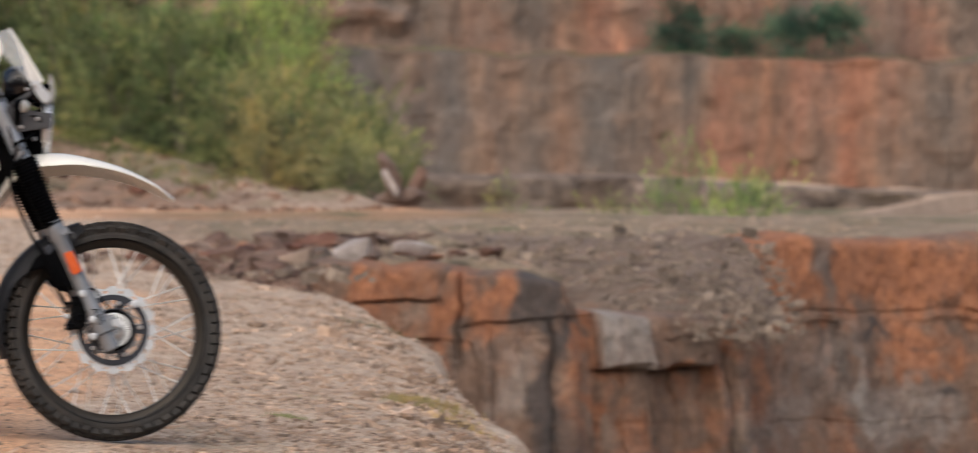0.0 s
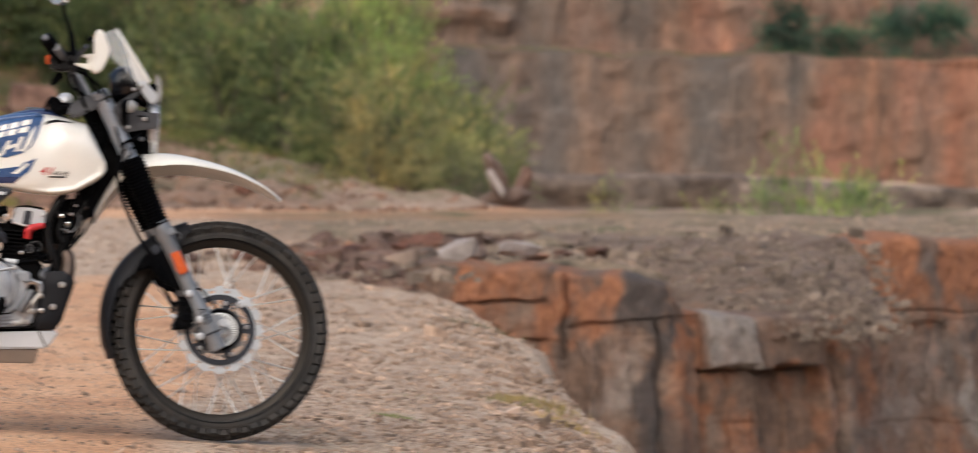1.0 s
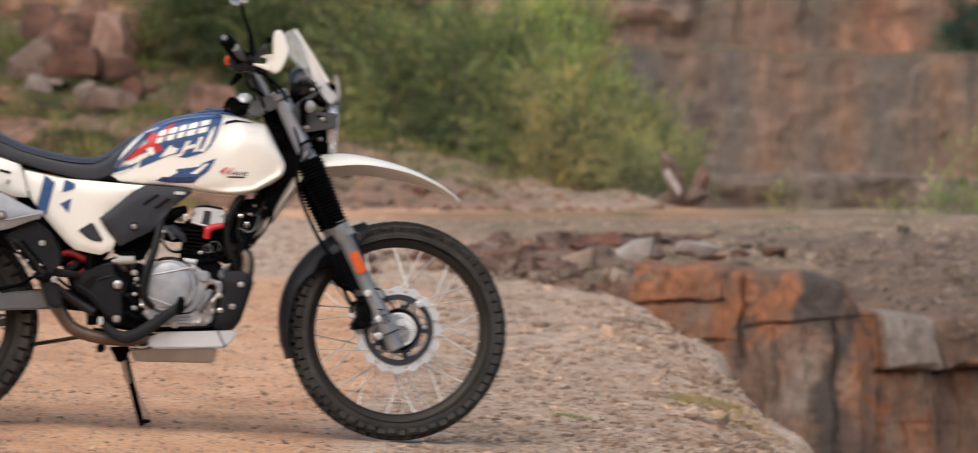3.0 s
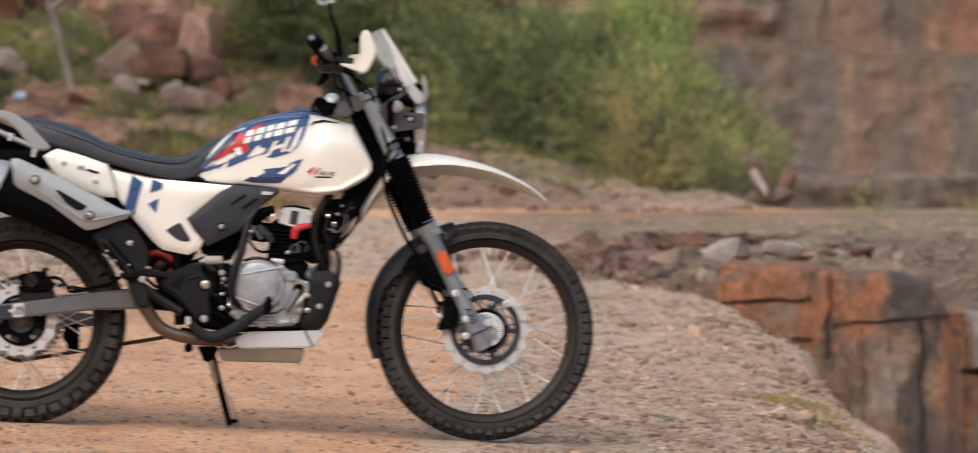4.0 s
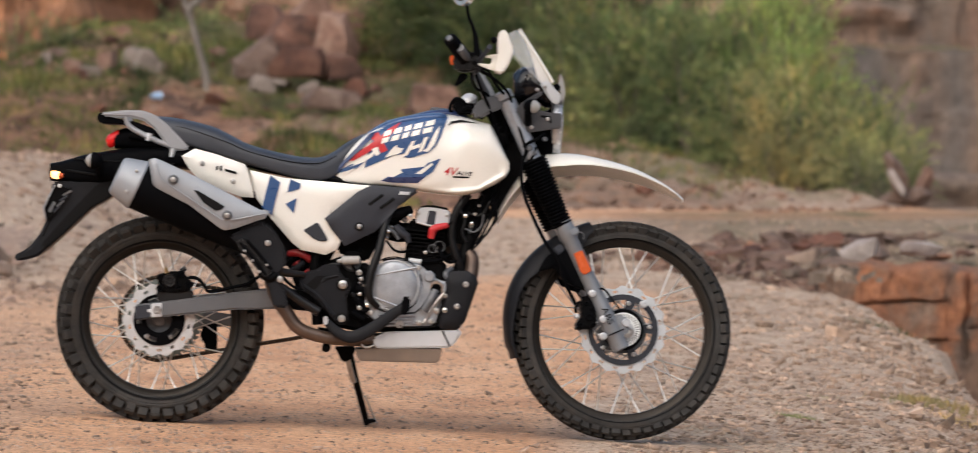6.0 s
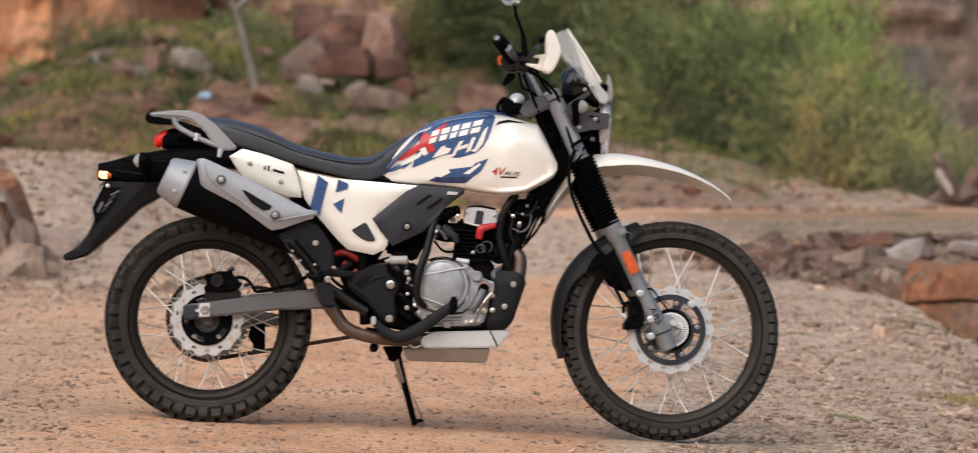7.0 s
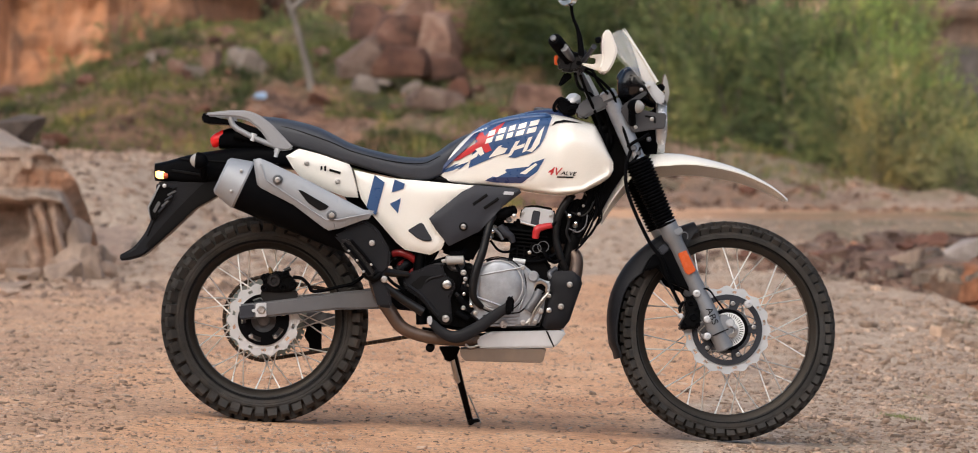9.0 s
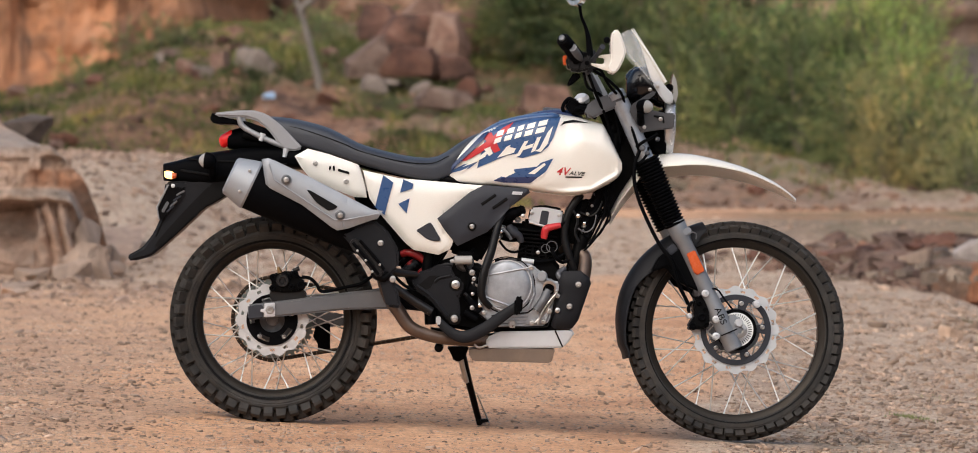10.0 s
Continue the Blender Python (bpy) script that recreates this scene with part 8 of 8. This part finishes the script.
# right and left side panels
PANEL = [(583, 273), (640, 286), (700, 291), (776, 298), (758, 310), (706, 347), (712, 373), (726, 391), (722, 399), (704, 408), (664, 400), (650, 388), (612, 344), (594, 318)]
COVER = [(776, 297), (846, 303), (849, 309), (824, 328), (806, 336), (794, 350), (782, 371), (734, 394), (713, 368), (702, 350), (754, 308)]
TAILP = [(475, 251), (496, 239), (530, 248), (576, 264), (580, 272), (588, 300), (590, 317), (570, 316), (540, 305), (500, 286), (486, 270)]
for side in (same, flip):
    sp = part("side_panel", side(domed(PANEL, -0.132, 0.013, 0.012, 7)), M_WHITE, bike, "white side panel with blue emblem")
    part("window", side(plate([(668, 369), (690, 356), (693, 358), (708, 384), (706, 386), (694, 386), (684, 382)], -0.150, -0.135, 1.5)), M_CHARCOAL, sp, "dark inset in the white panel")
    cv = part("knee_cover", side(domed(COVER, -0.1465, 0.010, 0.014, 5)), M_CHARCOAL, bike, "dark grey textured knee cover")
    for (u, v) in ((783, 320), (801, 326)):
        part("vent_slot", side(tube([S(u - 11, v + 8, -0.1572), S(u + 12, v - 8, -0.1572)], 2.4, 8, False, 0.5)), M_INK, cv)
    tp = part("tail_panel", side(domed(TAILP, -0.128, 0.012, 0.012, 6)), M_WHITE, bike, "white rear side panel")
    if side is same:
        SIDE = sp
        part("washer", lathe(S(757, 363) + Vector((0, -0.1572, 0)), [(7, 0.004), (7, -0.002), (5, -0.003)], 20), M_INK, cv)
        bolt(757, 363, -0.1605, 4.4, cv)
        bolt(508, 262, -0.141, 4.2, tp)
        bolt(557, 291, -0.141, 4.2, tp)
        part("emblem_bar", plate([(530, 268), (533, 266), (533, 272), (530, 274)], -0.1425, -0.139, 0), M_INK, tp)
        part("emblem_bar", plate([(536, 267), (539, 266), (539, 275), (536, 274)], -0.1425, -0.139, 0), M_INK, tp)
        part("name_bar", plate([(544, 271), (562, 276), (562, 280), (544, 275)], -0.1425, -0.139, 0), M_INK, tp, "small dark name drawn as a bar")
        part("badge", plate([(822, 307), (838, 308), (836, 313), (820, 312)], -0.1585, -0.151, 0.3), M_ALLOY, cv, "small pale badge")
        for pts in ([(616, 281), (632, 293), (618, 345), (603, 332)], [(648, 288), (664, 295), (662, 303), (643, 309)], [(640, 327), (658, 318), (653, 342)]):
            part("emblem", plate(pts, -0.1475, -0.140, 0), M_BLUE, sp, "blue angular emblem")

# grab rail, tail, lamps
RAIL = [(346, 182), (385, 178), (412, 178), (430, 184), (452, 200), (472, 221), (488, 238), (478, 243), (457, 241), (447, 228), (432, 208), (414, 194), (396, 189), (384, 189), (350, 188)]
rail = joint("grab_rail", bike, "grey cast grab rail behind the seat")
for side in (same, flip):
    part("rail", side(plate(RAIL, -0.125, -0.100, 3, 3)), M_RAIL, rail)
    part("lower_rail", side(tube([S(383, 187, -0.112), S(389, 202, -0.113), S(410, 215, -0.114), S(438, 228, -0.114), S(466, 238, -0.113)], 4.5, 10)), M_RAIL, rail)
    part("stub", side(tube([S(422, 214, -0.115), S(418, 226, -0.117)], [5, 3.5], 10, False)), M_ALLOY, rail)
    part("stub", side(tube([S(459, 238, -0.115), S(456, 252, -0.117)], [5, 3.5], 10, False)), M_ALLOY, rail)
part("rail_bridge", plate([(340, 186), (346, 181), (352, 186), (376, 192), (400, 196), (428, 206), (436, 216), (420, 214), (380, 200), (348, 199), (341, 196)], -0.11, 0.11, 2), M_BLACK, rail)
tail = part("tail_body", loft([(264, 262, 290, 0.070), (284, 258, 292, 0.085), (320, 248, 296, 0.098), (356, 242, 296, 0.105), (400, 236, 286, 0.112), (440, 235, 272, 0.118), (480, 238, 272, 0.120), (520, 250, 280, 0.115)], 28, 5, 4.0), M_BLACK, bike, "black tail section")
part("tail_cowl", loft([(366, 211, 238, 0.050), (385, 205, 240, 0.070), (420, 206, 245, 0.095), (460, 214, 250, 0.105), (500, 232, 262, 0.105)], 24, 5, 3), M_BLACK, tail)
part("groove", tube([S(300, 254, -0.093), S(335, 257, -0.103), S(400, 260, -0.1135), S(460, 263, -0.120)], 1.3, 6), M_INK, tail)
part("groove", tube([S(290, 273, -0.088), S(310, 276, -0.096), S(335, 280, -0.102)], 2.2, 6), M_INK, tail)
part("mudflap", plate([(268, 292), (300, 290), (352, 285), (368, 292), (368, 312), (352, 322), (330, 334), (290, 372), (258, 400), (246, 410), (216, 418), (208, 417), (206, 410), (232, 396), (250, 372), (262, 345)], -0.085, 0.085, 5, 3), M_CHARCOAL2, tail, "long black mudguard with a flared end")
# the underside's shade, put in as a black sheet on the flap
part("flap_underside", plate([(366, 284), (368, 311), (352, 321), (330, 333), (290, 371), (262, 394), (250, 397), (254, 388), (282, 356), (312, 324), (338, 298), (352, 288)], -0.0885, -0.080, 1.5), M_INK, tail)
part("flap_crease", tube([S(296, 300, -0.086), S(282, 322, -0.086), S(262, 352, -0.086), S(250, 378, -0.086)], 1.6, 6), M_INK, tail)
plate_ob = part("number_plate", plate([(272, 296), (274.2, 297), (256.4, 333), (259.5, 352), (257.6, 351), (254.2, 332)], -0.105, 0.105, 0.4, 1), M_RAIL, bike, "number plate seen edge on in a dark bracket")
part("plate_frame", plate([(274, 297), (296, 302), (268, 350), (260, 352), (257, 334)], -0.10, 0.10, 1), M_ENGINE, plate_ob)
for k in range(4):
    part("plate_rib", tube([S(268 + k * 5, 340 - k * 9, -0.104), S(278 + k * 6, 330 - k * 8, -0.106)], 1.8, 6, False), M_GUNMETAL if k % 2 else M_CHARCOAL, plate_ob)
part("plate_bolt", lathe(S(281, 298) + Vector((0, -0.107, 0)), [(3.2, 0.008), (3.2, -0.002), (1.6, -0.004)], 12), M_ALLOY, plate_ob)
part("plate_lamp", plate([(262, 338), (271, 322), (275, 325), (266, 342)], -0.103, -0.09, 1), M_GUNMETAL, plate_ob)
part("tail_lamp", loft([(352, 221, 229, 0.026), (356, 216, 236, 0.040), (363, 212, 236, 0.048), (369, 209, 229, 0.052), (373, 208, 219, 0.055)], 20, 3, 3), M_TAIL, bike, "lit red tail lamp")
part("rear_marker", loft([(266, 273, 285, 0.074), (270, 273, 287, 0.091), (278, 274, 288, 0.096), (281, 275, 287, 0.094)], 16, 3, 4), M_AMBERLIT, bike, "lit amber rear lamp")
part("marker_side", loft([(279, 275, 288, 0.097), (282, 276, 288, 0.098), (286, 277, 286, 0.096)], 16, 3, 4), M_ORANGE, tail, "orange side of the rear lamp")


def indicator(u, v, lat, tall, name, label, ax=(1, -0.15, -0.1)):
    ind = joint(name, bike, label)
    lens = lathe(S(u, v) + Vector((0, lat, 0)), [(0.3, -0.019), (tall * 0.40, -0.016), (tall * 0.75, -0.008), (tall, 0.004)], 24, axis=ax)
    part("lens", lens, M_CLEAR, ind, "clear indicator lens")
    part("housing", lathe(S(u, v) + Vector((0, lat, 0)), [(tall * 1.04, 0.002), (tall * 1.02, 0.014), (tall * 0.8, 0.028), (tall * 0.3, 0.036)], 24, axis=ax), M_BLACK, ind)
    back = 8 if ax[0] > 0 else -8
    part("stalk", tube([S(u + back, v + 6, lat), S(u + back, v + 18, lat * 0.85), S(u + back, v + 26, lat * 0.55)], [6, 6, 7], 12), M_BLACK, ind)


for sgn in (-1, 1):
    indicator(333, 258, 0.16 * sgn, 13, "rear_indicator", "rear turn indicator with clear lens on a black stalk")

# ---- headlamp, screen, bars ----
lampset = joint("headlamp", bike, "round chrome headlamp in a dark grey bracket")
part("shell", lathe(S(1030, 212), [(16, 0.0), (30, 0.02), (38, 0.055), (40, 0.070), (40, 0.074)], 40, axis=(1, 0, -0.06)), M_BLACK, lampset, "black headlamp shell")
part("bezel", lathe(S(1072, 205), [(40, -0.016), (44, -0.012), (46, -0.002), (45, 0.010), (42, 0.016), (37, 0.014), (36, 0.0)], 48, axis=(1, 0, -0.05), closed=True), M_BEZEL, lampset, "chrome headlamp ring")
part("lens", lathe(S(1072, 205), [(42, 0.0), (36, 0.013), (24, 0.020), (6, 0.023)], 40, axis=(1, 0, -0.05)), M_CLEAR, lampset, "clear headlamp lens")
part("reflector", lathe(S(1072, 205), [(38, 0.0), (28, -0.03), (12, -0.045)], 40, axis=(1, 0, -0.05)), M_CHROME, lampset)
for side in (same, flip):
    br = part("bracket", side(plate([(1005, 180), (1012, 168), (1040, 150), (1048, 146), (1050, 152), (1022, 172), (1062, 182), (1080, 183), (1078, 207), (1050, 210), (1026, 214), (1016, 200)], -0.118, -0.108, 2)), M_BRACKET, lampset, "dark grey headlamp bracket")
    part("arm", side(plate([(1044, 134), (1058, 130), (1070, 146), (1078, 152), (1076, 168), (1066, 168), (1054, 152)], -0.112, -0.090, 2.5)), M_ALLOY, lampset, "bright screen mount")
    part("slot", side(tube([S(1048, 186, -0.119), S(1063, 188, -0.119), S(1064, 197, -0.119)], 1.6, 6, False)), M_INK, lampset)
for (u, v, r) in ((1057, 192, 3.6), (1031, 205, 3.2), (1067, 160, 4), (1040, 145, 3), (1052, 140, 3)):
    bolt(u, v, -0.119 if u < 1060 else -0.101, r, lampset)
for sgn in (-1, 1):
    indicator(1035, 173, 0.17 * sgn, 11.5, "front_indicator", "front turn indicator with clear lens on a black stalk", ax=(-1, 0.55 * sgn * -1, 0.1))
part("instrument", lathe(S(1024, 130), [(16, -0.03), (21, -0.02), (23, 0.0), (22, 0.018), (18, 0.026), (8, 0.028)], 32, axis=(0.75, 0, 0.55)), M_PIANO, bike, "round black instrument pod")
part("cowl", loft([(1004, 128, 160, 0.045), (1014, 112, 166, 0.06), (1028, 107, 168, 0.07), (1042, 112, 168, 0.075), (1054, 132, 172, 0.08), (1064, 146, 174, 0.075)], 24, 5, 3), M_PIANO, lampset, "black cowl behind the screen")


def curved_screen(low, high, width, lean):
    bm = bmesh.new()
    rows = []
    for i in range(9):
        t = i / 8
        row = []
        for q in range(17):
            s = -1 + 2 * q / 16
            u = low[0] + (high[0] - low[0]) * t - lean * abs(s) ** 2.0 * (0.75 + 0.25 * t)
            v = low[1] + (high[1] - low[1]) * t + 16 * abs(s) ** 3 * t
            p = S(u, v)
            row.append(bm.verts.new((p.x, s * width * (1 - 0.28 * t), p.z)))
        rows.append(row)
    for a, b in zip(rows, rows[1:]):
        for q in range(16):
            bm.faces.new((a[q], a[q + 1], b[q + 1], b[q]))
    geo = bmesh.ops.extrude_face_region(bm, geom=list(bm.faces))
    bmesh.ops.translate(bm, verts=[g for g in geo["geom"] if isinstance(g, bmesh.types.BMVert)], vec=(-0.0035, 0, 0))
    return bm


screen = part("windscreen", curved_screen((1066, 132), (1013, 48), 0.115, 30), M_SCREEN, bike, "small clear windscreen", 60)
screen.visible_shadow = False
# the near flank's reflection and edge highlight, put in as whitish pieces
part("screen_flank", plate([(1012, 46), (1015, 48), (1042, 90), (1067, 132), (1061, 138), (1045, 134), (1040, 124), (1031, 92), (1022, 68)], -0.107, -0.100, 1.0), clear_plastic("screen_reflection", 0.66, 0.2), screen, "screen flank whitened to show its reflection")
part("screen_edge_glint", tube([S(1012, 47, -0.108), S(1042, 90, -0.108), S(1067, 132, -0.108)], [1.0, 2.2, 3.0], 8, False), M_WHITE, screen)
part("screen_flank", flip(plate([(1011, 46), (1014, 47), (1042, 90), (1068, 132), (1062, 138), (1044, 134), (1036, 118), (1024, 82)], -0.107, -0.100, 1.0)), M_SCREEN, screen)
part("visor", plate([(1074, 142), (1078, 118), (1083, 130), (1086, 150), (1082, 168), (1078, 160), (1078, 146)], -0.07, 0.07, 1), M_CLEAR, bike, "clear blade over the headlamp")
part("visor_mount", plate([(1064, 138), (1074, 134), (1080, 142), (1074, 148), (1064, 146)], -0.075, 0.075, 2), M_BLACK, lampset)

bars = joint("handlebar", bike, "grey tapered handlebar with black grips")
part("bar", tube([S(918, 76, -0.39), S(934, 102, -0.27), S(950, 132, -0.14), S(960, 152, -0.06), S(960, 154, 0.06), S(950, 132, 0.14), S(936, 104, 0.27), S(921, 80, 0.39)], 6.5, 14), M_GUNMETAL, bars)
part("top_clamp", plate([(938, 172), (950, 160), (985, 150), (1000, 148), (1004, 158), (996, 170), (966, 182), (948, 192), (936, 186)], -0.115, 0.115, 4), M_GUNMETAL, bars, "cast grey top clamp")
part("bar_riser", plate([(944, 120), (955, 117), (978, 160), (958, 168)], -0.075, 0.06, 4), M_SILVER, bars)
part("stem_cap", lathe(S(988, 160) + Vector((0, -0.10, 0.01)), [(14, -0.01), (14, 0.012), (9, 0.018), (3, 0.018)], 24, axis=AX * -1), M_SILVER, bars)
part("ignition_cap", lathe(S(932, 160) + Vector((0, -0.06, 0)), [(12, -0.01), (12.5, 0.004), (8, 0.014), (2, 0.016)], 24, axis=(-0.2, -0.5, 0.9)), M_ALLOY, bars)
part("clamp_block", plate([(904, 168), (912, 158), (936, 160), (946, 172), (938, 184), (914, 184)], -0.08, 0.08, 3), M_BLACK, bars)
part("head_hose", tube([S(918, 184, -0.06), S(928, 172, -0.09), S(944, 178, -0.09), S(955, 190, -0.08)], 3, 8), M_BLACK, bars)


def across(bm):
    """The left half of the bars; with the bike on its stand it sits a little higher to the eye than a plain mirror image."""
    for v in bm.verts:
        w = v.co + BIKE
        k = (BIKE_Y - PUPIL - v.co.y) / (BIKE_Y - PUPIL + v.co.y)
        v.co = Vector((w.x * k, BIKE_Y - v.co.y, EYE + (w.z - EYE) * k)) - BIKE
    return bm


def nearer(outline, lat):
    """An outline read at the bike's middle, moved to where it lies at lat."""
    k = (BIKE_Y - PUPIL + lat) / (BIKE_Y - PUPIL)
    return [(784 + (u - 784) * k, 350 + (v - 350) * k) for u, v in outline]


for side in (same, across):
    gp, gq = S(930, 97, -0.285), S(904, 65, -0.40)
    n = 14
    L = (gq - gp).length
    prof = [(13, 0.0)]
    for k in range(n):
        prof += [(10.2, L * (k + 0.1) / n), (11.2, L * (k + 0.5) / n), (10.2, L * (k + 0.9) / n)]
    prof += [(11, L), (11, L + 0.004), (8, L + 0.012), (4, L + 0.013)]
    part("grip", side(lathe(gp, prof, 18, axis=gq - gp)), M_BLACK, bars, "black ribbed rubber grip")
    part("bar_end", side(lathe(gq, [(5, 0.012), (5, 0.020), (3, 0.022)], 14, axis=gq - gp)), M_GUNMETAL, bars)
    part("switchgear", side(plate(nearer([(907, 92), (912, 85), (930, 81), (945, 86), (950, 98), (946, 110), (934, 116), (912, 114), (907, 104)], -0.31), -0.31, -0.235, 4)), M_GLOSSBLACK, bars, "black switch housing")
    for (u, v, r) in ((914, 92, 3.4), (924, 88, 4.0), (935, 93, 3.4), (920, 104, 4.6), (938, 106, 3.8)):
        part("button", side(lathe(S(u, v) + Vector((0, -0.31, 0)), [(r, 0.006), (r, -0.003), (r * 0.7, -0.005), (r * 0.3, -0.004)], 12)), M_BLACK, bars)
    part("switch_seam", side(tube([S(928, 80, -0.312), S(930, 100, -0.313), S(926, 116, -0.312)], 0.9, 6)), M_INK, bars)
    part("lever_ball", side(lathe(S(968, 72) + Vector((0, -0.42, 0)), [(1, -0.009), (4, -0.007), (5.4, 0.0), (4, 0.007), (1, 0.009)], 12)), M_BLACK, bars)
    part("master_cylinder", side(plate([(936, 104), (944, 82), (950, 82), (954, 96), (950, 116), (940, 124)], -0.27, -0.225, 3)), M_CHARCOAL, bars)
    part("lever", side(tube([S(940, 104, -0.25), S(950, 96, -0.30), S(958, 86, -0.36), S(966, 75, -0.42)], [5, 4, 3.2, 4.4], 10)), M_CHARCOAL, bars)
    part("kill_switch", side(plate(nearer([(902, 90), (908, 88), (909, 104), (903, 104)], -0.29), -0.29, -0.26, 1)), M_ORANGE, bars, "small red switch")
    part("hand_lever", side(plate(nearer([(920, 115), (934, 121), (924, 130), (914, 138), (908, 140), (911, 130)], -0.26), -0.26, -0.22, 3)), M_BLACK, bars)
    part("cable", side(tube([S(946, 110, -0.25), S(962, 112, -0.24), S(972, 130, -0.20), S(984, 146, -0.14), S(1000, 160, -0.08)], 2.4, 8)), M_BLACK, bars)
    part("cable", side(tube([S(936, 118, -0.25), S(942, 140, -0.16), S(960, 150, -0.10), S(985, 180, -0.08), S(995, 230, -0.08)], 2.4, 8)), M_BLACK, bars)
    hg = part("handguard", side(plate(nearer([(979, 62), (982, 49), (987, 46), (994, 50), (998, 63), (1004, 78), (1003, 88), (997, 103), (989, 116), (980, 118), (973, 110), (979, 97)], -0.40), -0.40, -0.24, 4, 3)), M_WHITE, bars, "white plastic handguard")
    part("guard_arm", side(plate(nearer([(986, 86), (986, 116), (968, 112), (947, 104), (946, 101), (968, 103), (969, 93), (958, 92), (962, 88)], -0.36), -0.36, -0.33, 1.5)), M_WHITE, bars)
    part("mirror_stem", side(tube([S(946, 96, -0.27), S(945, 78, -0.272), S(943, 60, -0.275), S(939, 44, -0.28), S(932, 26, -0.285), S(929, 4, -0.29)], [6, 5, 4.2, 2.8, 2.4, 2.6], 10)), M_BLACK, bars, "black mirror stem")
    part("mirror", side(loft([(908, 0, 7, 0.02), (912, -16, 10, 0.05), (922, -26, 11, 0.06), (930, -28, 10, 0.06), (934, -22, 4, 0.04)], 20, 4, 3, lat=-0.31)), M_BLACK, bars, "rounded black mirror")
    part("mirror_glass", side(lathe(S(921, -8, -0.345), [(17, 0.02), (17, 0.0), (16, -0.002)], 24, axis=(0.75, 1.0, -0.1))), M_CHROME, bars)

# cables between bars, lamp and fork
for pts, rad in (([S(950, 112, -0.24), S(975, 128, -0.20), S(996, 150, -0.13), S(1004, 178, -0.11), S(1016, 215, -0.12), S(1024, 240, -0.12)], 2.4),
                 ([S(944, 120, -0.22), S(955, 150, -0.14), S(972, 190, -0.10), S(985, 235, -0.09), S(990, 262, -0.09)], 2.4),
                 ([S(1020, 236, -0.12), S(1030, 228, -0.125), S(1042, 222, -0.12), S(1054, 214, -0.11)], 2.6),
                 ([S(1016, 250, -0.12), S(1022, 262, -0.125), S(1034, 252, -0.12), S(1040, 236, -0.11)], 2.2),
                 ([S(908, 186, -0.05), S(902, 172, -0.07), S(912, 158, -0.08), S(926, 166, -0.08)], 3.0)):
    part("cable", tube(pts, rad, 8), M_BLACK, bars)
for (u, v, rad) in ((1052, 224, 4), (1028, 238, 5), (1036, 246, 4)):
    part("cable_clip", lathe(S(u, v) + Vector((0, -0.122, 0)), [(rad, 0.01), (rad, -0.004), (rad * 0.6, -0.008)], 12), M_GUNMETAL, bars)
